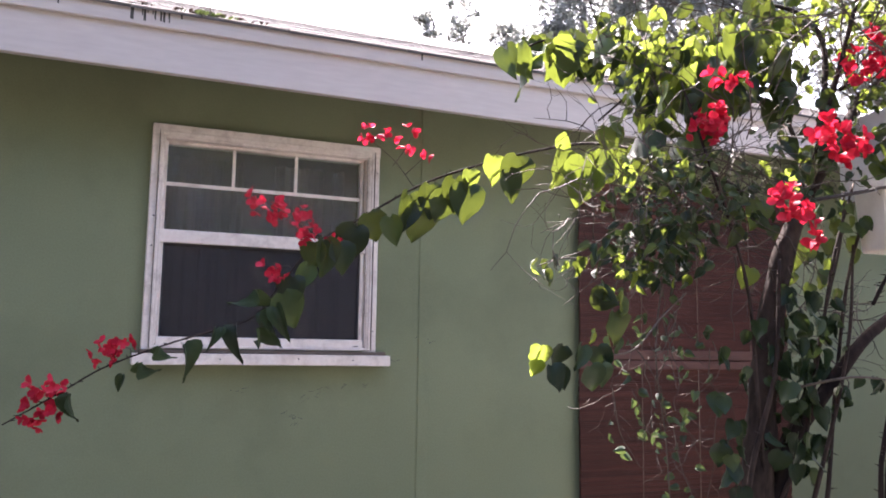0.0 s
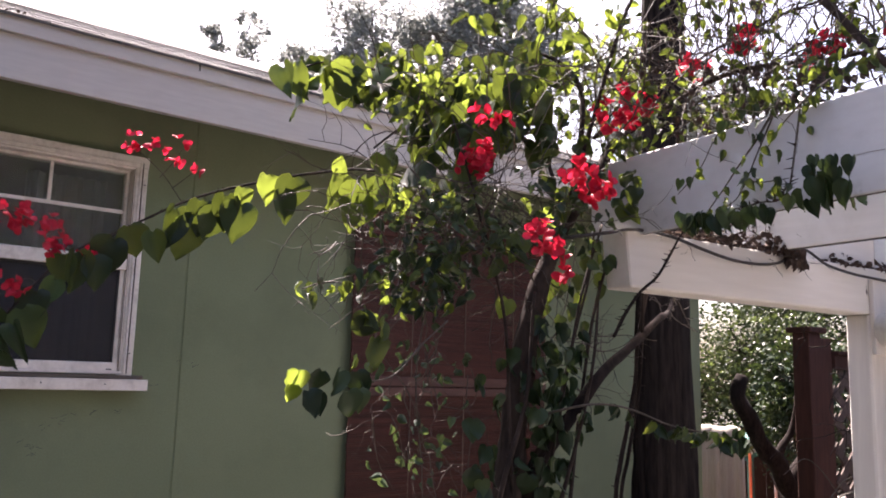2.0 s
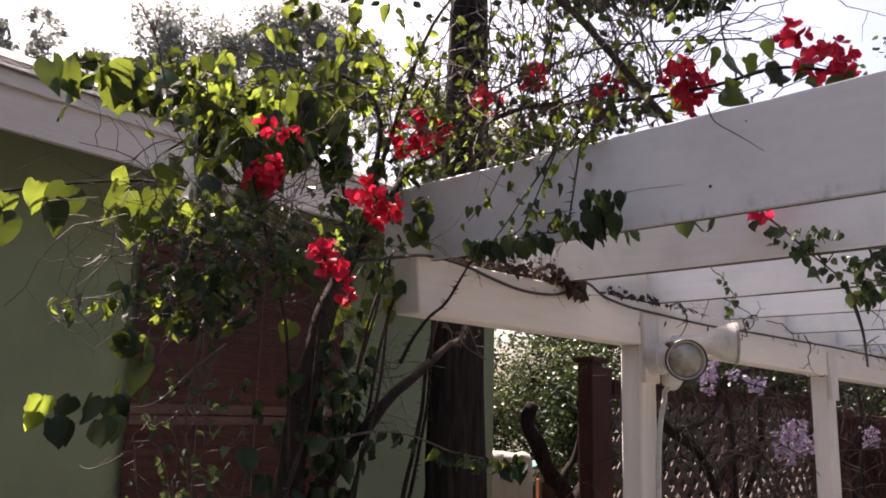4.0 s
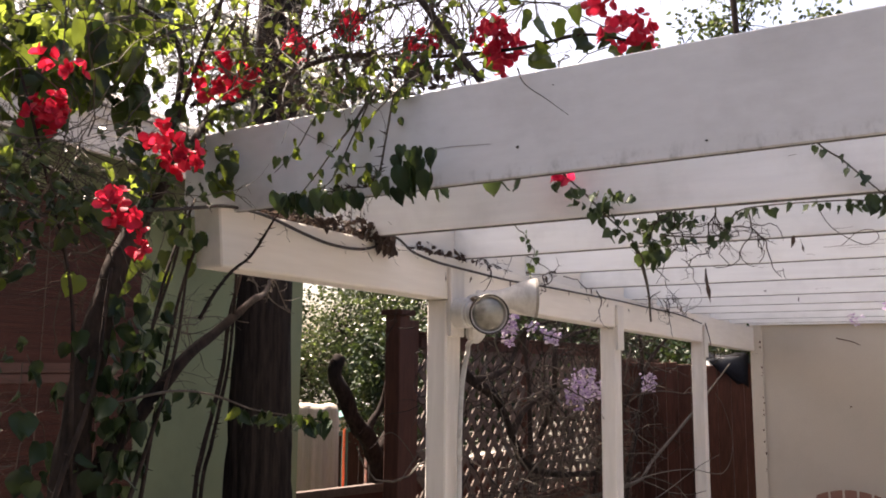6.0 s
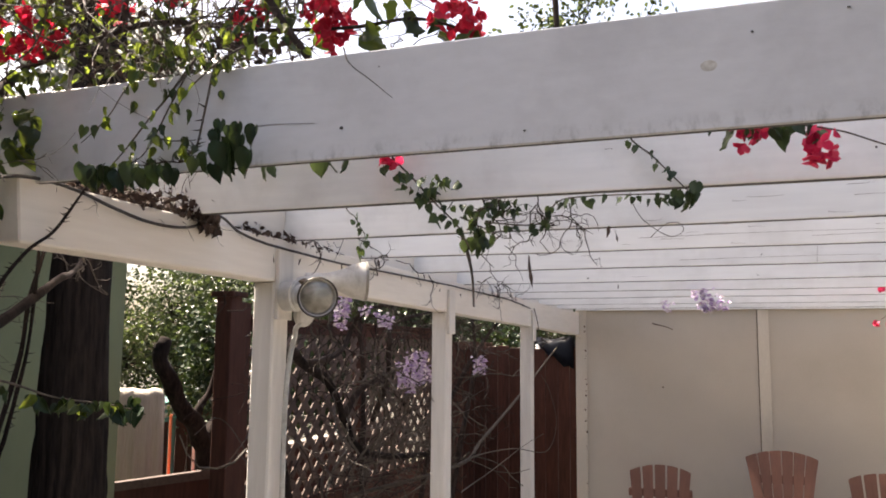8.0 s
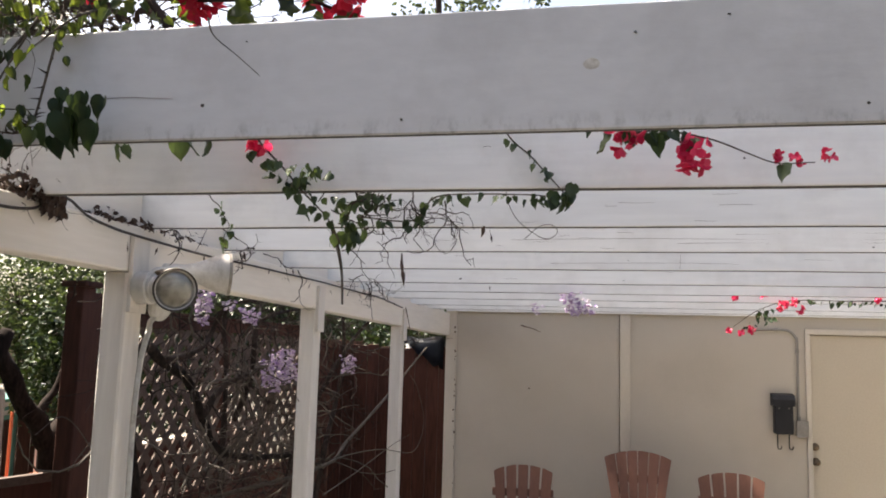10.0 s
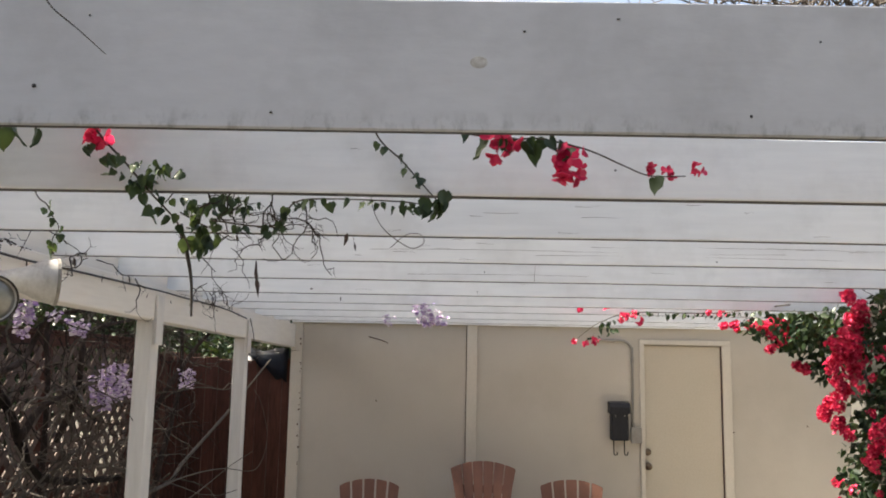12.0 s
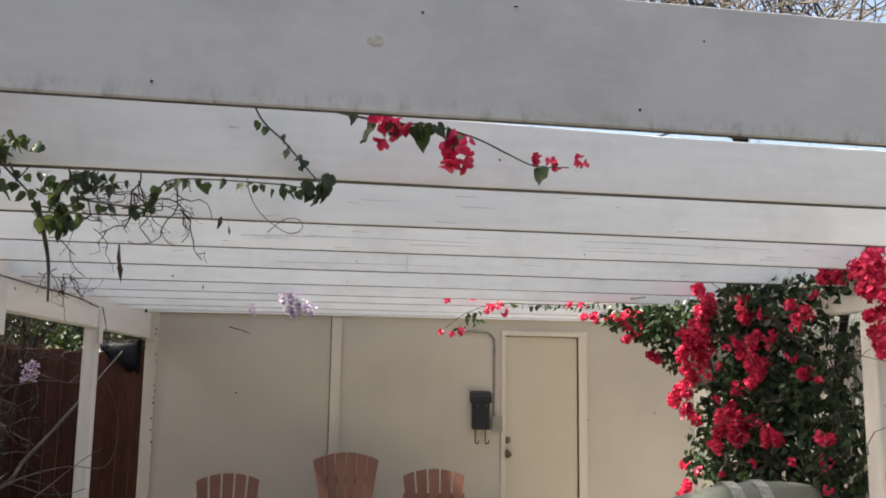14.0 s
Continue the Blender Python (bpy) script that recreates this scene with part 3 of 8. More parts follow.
bpart("valance", plank(1.98, 3.32, -0.075, -0.03, 2.50, 2.62, 0, 8, 0.003), REED, "wider reed valance with headrail")
reeds = bmesh.new()
random.seed(5)
z = 0.12
while z < 2.5:
    h = random.uniform(0.0075, 0.011)
    y = -0.046 + random.uniform(-0.002, 0.002) + 0.006 * math.sin(z * 9)
    a0, a1 = 1.992 + random.uniform(-0.004, 0.004), 3.31 + random.uniform(-0.004, 0.004)
    box(a0, a1, y - 0.003, y + 0.003, z, z + h * 0.93, 0.0, reeds)
    z += h
bpart("reeds", reeds, REED)["kind"] = "stuff"
for z0, z1 in ((1.704, 1.746), (1.753, 1.80)):
    bpart("reed_band", plank(1.99, 3.31, -0.060, -0.052, z0, z1, 0, 8, 0.002, 0.002), OLD_REED, "lighter horizontal reed band across the blind")
for u in (2.35, 2.7, 3.05):
    bpart("cord", box(u - 0.002, u + 0.002, -0.056, -0.053, 0.15, 2.5), OLD_PLANK)
for u in (2.045, 3.29):
    bpart("door_jamb", plank(u - 0.03, u + 0.012, -0.03, 0.0, 0.0, 2.62, 2, 6, 0.002, seed=u), REED_BACK)

# ---- cream building ----
CX = 8.5
CY0, CY1 = -3.0, 2.045
DY0, DY1, DTOP = -1.855, -1.145, 2.045
w = bmesh.new()
for a, c, lo, hi in ((CY0, DY0, 0, 3.0), (DY0, DY1, DTOP, 3.0), (DY1, CY1, 0, 3.0)):
    box(CX, CX + 0.14, a, c, lo, hi, bm=w)
structure("wall_cream_front", w, CREAM_STUCCO, "smooth cream painted garage wall with small stains", "wall")
structure("wall_cream_side", box(CX + 0.14, 13.0, CY1 - 0.14, CY1 - 0.003, 0, 3.0), CREAM_STUCCO, "cream painted side wall of the garage", "wall")
structure("wall_cream_south", box(CX + 0.14, 13.0, CY0, CY0 + 0.14, 0, 3.0), CREAM_STUCCO, "cream painted south wall of the garage", "wall")
structure("wall_cream_back", box(13.0, 13.14, CY0, CY1, 0, 3.0), CREAM_STUCCO, "cream painted back wall of the garage", "wall")
structure("roof_cream", box(8.42, 13.3, CY0 - 0.1, CY1 + 0.15, 3.0, 3.08), SHINGLE, "flat garage roof", "roof")
structure("trim_corner", plank(CX - 0.022, CX - 0.002, 1.945, CY1 + 0.002, 0.0, 2.194, 2, 10, 0.002), CREAM_TRIM, "cream corner board with rusty nail marks", "trim")
structure("trim_batten", plank(CX - 0.020, CX - 0.002, 0.362, 0.452, 0.0, 2.194, 2, 10, 0.002), CREAM_TRIM, "vertical cream batten covering a wall joint", "trim")
# the batten's edge shadow, made as a thin dark strip
structure("trim_batten_gap", box(CX - 0.004, CX - 0.0005, 0.4525, 0.459, 0.0, 2.194), OLD_PLANK, "dark strip standing in for the shadow beside the batten", "trim")
structure("trim_ledger", plank(CX - 0.045, CX - 0.003, CY0, CY1, 2.196, 2.34, 1, 12, 0.003), WHITE_WOOD, "white ledger board fixed along the wall", "trim")
casing = bmesh.new()
for a, c, lo, hi in ((DY1 - 0.004, DY1 + 0.038, 0, DTOP + 0.005), (DY0 - 0.075, DY0 + 0.004, 0, DTOP + 0.005), (DY0 - 0.075, DY1 + 0.038, DTOP + 0.005, DTOP + 0.05)):
    box(CX - 0.02, CX - 0.001, a, c, lo, hi, 0.003, casing)
structure("trim_door_casing", casing, CREAM_TRIM, "cream painted door casing", "trim")
door_2 = thing("door_2", (CX + 0.02, DY0, 0.0), "closed plain yellowed cream flush door", "door", kind="structure")
part("door_slab", plank(CX + 0.018, CX + 0.058, DY0 + 0.011, DY1 - 0.004, 0.01, DTOP - 0.004, 2, 6, 0.0015), DOOR_PAINT, door_2)
part("door_stop", box(CX + 0.012, CX + 0.05, DY0 + 0.001, DY0 + 0.009, 0.01, DTOP - 0.004, 0.002), REED_BACK, door_2, "dark gap strip beside the door")
for z in (0.975, 1.098):
    part("door_knob" if z < 1.05 else "deadbolt", lathe([(0.032, 0.0), (0.034, 0.012), (0.014, 0.016), (0.014, 0.04), (0.027, 0.046), (0.03, 0.06), (0.024, 0.075), (0.0, 0.078)] if z < 1.05 else
         [(0.031, 0.0), (0.032, 0.014), (0.026, 0.024), (0.0, 0.026)], (CX + 0.018, DY1 - 0.028, z), (-1, 0, 0), 16), BRONZE, door_2, "tarnished bronze door hardware", smooth=True)

# nail rust marks and chipped spots along the corner board, small proud blisters
blister = bmesh.new()
random.seed(11)
for k in range(16):
    y, z = 1.952 + random.uniform(-0.006, 0.01), random.uniform(0.6, 2.05)
    bmesh.ops.create_icosphere(blister, subdivisions=1, radius=1, matrix=Matrix.LocRotScale((CX - 0.023, y, z), None, (0.002, random.uniform(0.003, 0.009), random.uniform(0.004, 0.016))))
for y, z in ((-1.94, 1.284), (-2.6, 1.35), (1.264, 1.503)):
    bmesh.ops.create_icosphere(blister, subdivisions=1, radius=1, matrix=Matrix.LocRotScale((CX - 0.001, y, z), None, (0.003, 0.009, 0.008)))
tube(blister, spline([(CX - 0.003, 1.349, 2.076), (CX - 0.004, 1.30, 2.062), (CX - 0.003, 1.23, 2.045), (CX - 0.004, 1.168, 2.016)], 4), 0.006, 0.003, 5)
structure("trim_rust_spots", blister, REED_BACK, "dark rust spots and chips on cream paint", "trim")

# ---- wall fittings ----
mb = thing("mailbox", (CX, -0.91, 1.2), "black vertical metal wall mailbox with two newspaper hooks", "mailbox")
part("box_body", box(CX - 0.10, CX - 0.002, -0.985, -0.835, 1.2, 1.5, 0.008), BLACK_METAL, mb)
part("lid", slab([(CX - 0.118, -0.998, 1.435), (CX - 0.118, -0.998, 1.49), (CX - 0.09, -0.998, 1.528), (CX - 0.002, -0.998, 1.54), (CX - 0.002, -0.998, 1.435)], 0.18, (0, 1, 0)), BLACK_METAL, mb, "overhanging black lid")
for y in (-0.955, -0.862):
    part("hook", stem([(CX - 0.05, y, 1.2), (CX - 0.05, y, 1.10), (CX - 0.05, y - 0.006, 1.075), (CX - 0.05, y - 0.025, 1.075), (CX - 0.05, y - 0.032, 1.10)], 0.0055, 0.005, 6, 0), BLACK_METAL, mb)
for y in (-0.95, -0.87):
    part("rivet", lathe([(0.006, 0), (0.004, 0.003), (0, 0.004)], (CX - 0.10, y, 1.415), (-1, 0, 0), 8), GREY_METAL, mb)
cond = thing("conduit", (CX, -1.05, 1.3), "painted metal electrical conduit bending down to a box", "conduit")
part("pipe", stem([(CX - 0.015, -0.70, 2.083), (CX - 0.015, -0.90, 2.083), (CX - 0.015, -0.985, 2.07), (CX - 0.015, -1.03, 2.02), (CX - 0.015, -1.042, 1.95), (CX - 0.015, -1.042, 1.30)], 0.011, 0.011, 8, 0, 5), GREY_METAL, cond, smooth=True)
for p, a in (((CX - 0.015, -0.87, 2.083), (0, 1, 0)), ((CX - 0.015, -1.042, 1.90), (0, 0, 1)), ((CX - 0.015, -1.042, 1.335), (0, 0, 1))):
    part("coupling", lathe([(0.0145, -0.018), (0.0155, -0.012), (0.0155, 0.012), (0.0145, 0.018)], p, a, 10), GREY_METAL, cond)
jb = thing("junction_box", (CX, -1.065, 1.18), "small grey metal junction box on the wall", "electrical box")
part("box_body", box(CX - 0.05, CX - 0.002, -1.108, -1.02, 1.18, 1.31, 0.006), GREY_METAL, jb)
part("cover", box(CX - 0.056, CX - 0.0505, -1.112, -1.016, 1.176, 1.314, 0.002), GREY_METAL, jb)

# ---- pergola ----
pergola = thing("pergola", (3.2, 2.05, 0.0), "white painted wooden pergola with weathered posts, beams and rafters", "pergola")
RX = [2.150, 2.705, 3.30, 3.90, 4.52, 5.16, 5.77, 6.36, 7.10, 7.75]
BOTTOMS = [2.169, 2.188, 2.192, 2.192, 2.189, 2.180, 2.176, 2.174, 2.172, 2.175]
TOPS = [2.379, 2.345, 2.35, 2.35, 2.35, 2.35, 2.35, 2.35, 2.35, 2.35]
for i, (x, zt) in enumerate(zip(RX, TOPS)):
    zb = BOTTOMS[i]
    y1 = 2.19 if i == 0 else 2.16
    # far rafters are thicker so that their shade-dark undersides still show
    bm = plank(x, x + (0.018 if i == 0 else 0.036 if i < 4 else 0.046), -2.6, y1, zb, zt, 1, 18, 0.003, 0.003, seed=i + 1)
    if i == 1:      # this one sags a little towards the far side
        for v in bm.verts:
            v.co.z -= 0.020 * max(0.0, min(1.0, (0.75 - v.co.y) / 0.9)) * (1 if v.co.z > 2.25 else 0)
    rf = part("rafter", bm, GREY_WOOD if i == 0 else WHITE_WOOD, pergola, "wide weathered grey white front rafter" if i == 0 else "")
    rf.data.materials.append(SHADE_AND_MARKS)     # dark lower faces stand in for the shade under each board
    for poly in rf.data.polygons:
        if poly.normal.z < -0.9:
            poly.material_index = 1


def sloped(bm):
    for v in bm.verts:
        v.co.z -= max(0.0, v.co.x - 3.2) * 0.0128 * (1 if v.co.z < 2.1 else 0.1)
    return bm


end = sloped(plank(2.112, 8.47, 2.01, 2.10, 2.033, 2.180, 0, 16, 0.003, 0.004, seed=31))
for v in end.verts:
    if v.co.x < 2.13:
        v.co.x -= 0.018 * (2.17 - v.co.z) / -0.15 + 0.01
part("beam", end, WHITE_BEAM, pergola, "long white beam with slanted cut end")
part("beam", plank(2.0, 5.12, -1.585, -1.495, 2.03, 2.168, 0, 10, 0.003, 0.004, seed=32), WHITE_BEAM, pergola)
for x in (3.157, 4.85, 6.645):
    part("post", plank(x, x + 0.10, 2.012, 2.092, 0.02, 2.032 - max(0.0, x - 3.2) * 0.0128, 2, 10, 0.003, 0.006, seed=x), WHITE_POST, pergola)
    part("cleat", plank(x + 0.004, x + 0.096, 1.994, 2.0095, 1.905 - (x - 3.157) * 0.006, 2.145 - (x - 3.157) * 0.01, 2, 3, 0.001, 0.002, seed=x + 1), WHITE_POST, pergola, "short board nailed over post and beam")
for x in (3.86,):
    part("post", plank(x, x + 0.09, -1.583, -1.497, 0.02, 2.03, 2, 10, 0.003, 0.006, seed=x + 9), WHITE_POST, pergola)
# knots, nails and a long split in the boards
random.seed(3)
marks = bmesh.new()
for x, y, z, ry, rz in ((RX[0], 0.498, 2.33, 0.004, 0.003), (RX[0], 0.156, 2.201, 0.004, 0.004), (RX[0], 0.881, 2.196, 0.004, 0.003), (RX[0], 1.245, 2.232, 0.006, 0.005), (RX[0], 0.047, 2.32, 0.003, 0.003), (RX[0], 0.354, 2.352, 0.005, 0.002), (RX[0], 1.168, 2.346, 0.003, 0.002),
                        (RX[1], 0.86, 2.185, 0.003, 0.006), (RX[1], 0.25, 2.25, 0.004, 0.004), (RX[4], 0.46, 2.23, 0.005, 0.004),
                        (RX[5], 1.32, 2.2, 0.01, 0.006), (RX[6], 1.25, 2.2, 0.006, 0.02), (RX[5], 0.47, 2.2, 0.005, 0.004), (RX[3], -0.35, 2.21, 0.006, 0.004)):
    bmesh.ops.create_icosphere(marks, subdivisions=1, radius=1, matrix=Matrix.LocRotScale((x - 0.001, y, z), None, (0.002, ry * 0.7, rz * 0.7)))
part("nail_heads", marks, SHADE_AND_MARKS, pergola, "dark nail heads and knots", kind="stuff")
knot = bmesh.new()
bmesh.ops.create_icosphere(knot, subdivisions=2, radius=1, matrix=Matrix.LocRotScale((RX[0] + 0.0005, 0.567, 2.280), None, (0.0008, 0.014, 0.010)))
part("knot", knot, surface("resin_knot", (0.40, 0.37, 0.32), (0.55, 0.53, 0.49), 120, 0.6, 0.3, 120), pergola, "yellowish resin knot showing through the paint")
cracks = bmesh.new()
for x, pts in ((RX[0], [(1.45, 2.25), (1.40, 2.252), (1.35, 2.249), (1.304, 2.246)]), (RX[4], [(0.243, 2.19), (0.242, 2.23), (0.236, 2.29)]), (RX[2], [(-0.91, 2.195), (-0.91, 2.25), (-0.91, 2.345)]),
               (RX[3], [(0.9, 2.235), (0.4, 2.24), (-0.2, 2.235), (-0.6, 2.24)]), (RX[3], [(0.3, 2.222), (-0.1, 2.226), (-0.8, 2.222)]), (RX[3], [(0.1, 2.255), (-0.5, 2.26), (-1.1, 2.255)]), (RX[4], [(0.8, 2.215), (0.3, 2.22), (0.0, 2.217)])):
    tube(cracks, spline([(x - 0.0008, y, z) for y, z in pts], 5), 0.0006, 0.0004, 4)
crnd = random.Random(14)
for _ in range(70):     # short weathered checks along the grain
    i = crnd.choice((1, 2, 2, 3, 3, 3, 4, 5))
    y, z, ln = crnd.uniform(-1.6, 1.4), crnd.uniform(BOTTOMS[i] + 0.012, BOTTOMS[i] + 0.12), crnd.uniform(0.02, 0.11)
    tube(cracks, [Vector((RX[i] - 0.0008, y, z)), Vector((RX[i] - 0.0008, y - ln / 2, z + crnd.uniform(-0.002, 0.002))), Vector((RX[i] - 0.0008, y - ln, z + crnd.uniform(-0.003, 0.003)))], 0.0006, 0.0003, 4)
part("cracks", cracks, REED_BACK, pergola, "dark hairline splits in the boards", kind="stuff")
for a, c in zip(RX[1:], RX[2:] + [8.45]):
    part("blocking", plank(a + 0.047, c - 0.002, 2.062, 2.082, 2.182, 2.315, 0, 3, 0.002, 0.002, seed=a + 70), WHITE_BEAM, pergola)

# ---- black cable lying along the beam ----
cb = thing("cable", (2.018, 2.000, 2.160), "thin black cable sagging along the white beam", "cable")
part("run", stem([(1.923, 2.080, 2.141), (1.980, 2.030, 2.150), (2.038, 1.999, 2.161), (2.104, 1.999, 2.176), (2.187, 1.999, 2.179), (2.273, 1.999, 2.172), (2.393, 1.999, 2.151), (2.501, 1.999, 2.137), (2.622, 1.999, 2.138), (2.715, 1.999, 2.156), (2.794, 2.020, 2.199), (2.852, 2.010, 2.202),
                  (2.928, 1.999, 2.167), (3.061, 1.999, 2.151), (3.154, 1.990, 2.145), (3.252, 1.988, 2.142), (3.635, 1.999, 2.139), (4.073, 1.999, 2.145), (4.716, 1.999, 2.150), (4.859, 1.988, 2.149), (5.257, 1.999, 2.149), (6.006, 1.999, 2.146), (6.557, 1.990, 2.115)], 0.0044, 0.0042, 6, 0.1), CABLE, cb)

# ---- twin floodlight ----
fl = thing("twin_floodlight", (3.2, 1.99, 1.97), "weathered white twin bell floodlight on the pergola post", "outdoor lamp")
part("mount", lathe([(0.05, 0.0), (0.052, 0.004), (0.052, 0.046), (0.046, 0.05), (0.046, 0.056), (0.04, 0.058), (0.038, 0.072), (0.0, 0.074)], (3.205, 1.996, 1.985), (0, -1, 0), 32), LAMP_METAL, fl)
ax1, c1 = Vector((-0.80, -0.60, -0.05)).normalized(), Vector((3.212, 1.875, 1.980))
bell = [(0.016, -0.15), (0.026, -0.14), (0.036, -0.12), (0.042, -0.09), (0.054, -0.05), (0.062, -0.015), (0.066, 0.0), (0.067, 0.012), (0.060, 0.012), (0.056, -0.004), (0.04, -0.045), (0.0, -0.06)]
b1_ = part("bell", lathe(bell, c1, ax1, 24), LAMP_METAL, fl, smooth=True)
part("rim", lathe([(0.0625, 0.004), (0.0685, 0.004), (0.069, 0.014), (0.067, 0.018), (0.063, 0.015), (0.0625, 0.004)], c1, ax1, 24), DARK_RIM, b1_, "dark worn metal rim")
part("lens", lathe([(0.0, -0.03), (0.035, -0.022), (0.0628, 0.000), (0.0628, 0.006), (0.045, 0.011), (0.025, 0.016), (0.0, 0.018)], c1, ax1, 24), MIRROR_CUP, b1_, "silvered bulb face", smooth=True)
ax2, c2 = Vector((0.55, -0.83, 0.0)).normalized(), Vector((3.376, 1.79, 2.046))
b2_ = part("bell", lathe([(0.014, -0.20), (0.024, -0.195), (0.025, -0.15), (0.024, -0.13), (0.029, -0.105), (0.042, -0.07), (0.056, -0.04), (0.064, -0.015), (0.068, 0.004), (0.069, 0.014), (0.062, 0.012), (0.055, -0.02), (0.0, -0.05)], c2, ax2, 24), LAMP_METAL, fl, smooth=True)
part("rim", lathe([(0.061, 0.006), (0.0705, 0.006), (0.0705, 0.016), (0.061, 0.016), (0.061, 0.006)], c2, ax2, 24), GREY_METAL, b2_)
part("arm", stem([(3.205, 1.965, 2.0), (3.22, 1.95, 2.035), (3.26, 1.93, 2.045), (3.31, 1.89, 2.045)], 0.014, 0.014, 8, 0), LAMP_METAL, fl, smooth=True)
part("knuckle", lathe([(0.0, -0.016), (0.014, -0.016), (0.017, -0.01), (0.017, 0.01), (0.014, 0.016), (0.0, 0.016)], (3.222, 1.935, 2.028), (1, 0, 0.3), 12), BRONZE, fl, "rusty swivel knuckle")
part("canopy", lathe([(0.0, -0.012), (0.044, -0.012), (0.048, -0.006), (0.048, 0.008), (0.04, 0.016), (0.0, 0.018)], (3.31, 1.978, 1.932), (-0.15, -0.95, -0.2), 24), LAMP_METAL, fl, "flat round wiring cover")
part("feed_cable", stem([(3.30, 1.98, 1.90), (3.268, 1.985, 1.88), (3.262, 1.985, 1.85), (3.236, 1.985, 1.787), (3.218, 1.985, 1.691), (3.213, 1.987, 1.54), (3.219, 1.99, 1.317), (3.222, 1.995, 0.8)], 0.009, 0.009, 6, 0), LAMP_METAL, fl, "pale feed cable")

# ---- chairs ----
def chair(name, place, turn, label, top_z, slats, top_w, low_w, gap, arch):
    """A fan-backed slatted garden chair that looks along its local -x."""
    th = thing(name, place, label, "chair", group="garden chairs along the wall", turn=turn)
    lean = math.tan(radians(16))
    zb = 0.30
    xb = lambda z: 0.16 + (z - zb) * lean

    def lp(nm, bm, lab=""):
        bm.transform(world_of(th))
        return part(nm, bm, CHAIR_WOOD, th, lab)

    for k in range(slats):
        f0, f1 = k / slats, (k + 1) / slats
        yb0, yb1 = (f0 - 0.5) * low_w + gap / 2, (f1 - 0.5) * low_w - gap / 2
        yt0, yt1 = (f0 - 0.5) * top_w + gap / 2, (f1 - 0.5) * top_w - gap / 2
        rise = lambda f: top_z - arch * (2 * f - 1) ** 2
        pts = []
        for j in range(7):
            s = j / 6
            e = s ** 1.6
            z = zb + (rise(f0) - 0.006 - zb) * s
            pts.append((xb(z), yb0 + (yt0 - yb0) * e, z))
        for f in (f0 + 0.06 / slats, (f0 + f1) / 2, f1 - 0.06 / slats):
            y = yt0 + (yt1 - yt0) * (f - f0) / (f1 - f0)
            pts.append((xb(rise(f)), y, rise(f)))
        for j in range(6, -1, -1):
            s = j / 6
            e = s ** 1.6
            z = zb + (rise(f1) - 0.006 - zb) * s
            pts.append((xb(z), yb1 + (yt1 - yb1) * e, z))
        lp("back_slat", slab(pts, 0.02, (1, 0, -lean)))
    for z in (0.42, top_z - 0.25):
        lp("back_brace", box(xb(z) + 0.025, xb(z) + 0.06, -low_w / 2 - 0.04, low_w / 2 + 0.04, z, z + 0.06, 0.003))
    for k in range(6):
        x = -0.36 + k * 0.09
        zz = 0.37 - (x + 0.36) * 0.12
        lp("seat_slat", box(x, x + 0.08, -0.27, 0.27, zz - 0.02, zz, 0.004))
    for s in (-1, 1):
        lp("arm", slab([(-0.45, s * 0.25, 0.56), (-0.45, s * 0.39, 0.56), (0.05, s * 0.40, 0.56), (0.36, s * 0.34, 0.56), (0.36, s * 0.27, 0.56), (0.0, s * 0.265, 0.56)], 0.022, (0, 0, 1)))
        lp("front_leg", box(-0.40, -0.31, s * 0.30 - 0.012, s * 0.30 + 0.012, 0.0, 0.56, 0.003))
        lp("side_rail", slab([(-0.42, s * 0.28, 0.26), (-0.42, s * 0.28, 0.36), (-0.2, s * 0.28, 0.345), (0.55, s * 0.28, 0.04), (0.55, s * 0.28, 0.0), (0.40, s * 0.28, 0.0)], 0.022 * s, (0, 1, 0)))
        lp("arm_post", box(0.28, 0.35, s * 0.30 - 0.012, s * 0.30 + 0.012, 0.1, 0.56, 0.003))
    return th


chair("adirondack_chair", (7.55, 1.22, 0.0), 4, "brown slatted wooden garden chair with gaps between its back slats", 0.90, 5, 0.50, 0.42, 0.016, 0.055)
chair("adirondack_chair", (7.60, 0.315, 0.02), 0, "taller brown fan-back garden chair with tight curved slats", 1.03, 6, 0.54, 0.36, 0.005, 0.06)
chair("adirondack_chair", (7.55, -0.385, 0.02), -3, "brown slatted wooden garden chair beside the taller one", 0.905, 5, 0.52, 0.42, 0.016, 0.055)

# ---- arched armchair with lace bands ----
st = thing("garden_armchair", (4.15, -1.27, 0.02), "high-backed garden armchair with arched grey green padding and white lace bands", "armchair")
sy0, sy1, ztop = -1.80, -0.79, 1.322
arc = lambda y: ztop - 0.094 * ((y - (sy0 + sy1) / 2) / 0.505) ** 2
bm = bmesh.new()
rows = []
for i in range(29):
    y = sy0 + (sy1 - sy0) * i / 28
    zt = arc(y)
    rows.append([bm.verts.new((4.27 + dx, y, z)) for dx, z in ((0.0, 0.42), (-0.03, 0.7), (0.0, zt - 0.07), (0.03, zt - 0.02), (0.07, zt), (0.11, zt - 0.02), (0.14, zt - 0.07), (0.15, 0.42))])
for a, c in zip(rows, rows[1:]):
    for k in range(7):
        bm.faces.new((a[k], c[k], c[k + 1], a[k + 1]))
bm.faces.new(rows[0])
bm.faces.new(rows[-1][::-1])
back = part("back_cushion", bm, CUSHION, st, smooth=True)
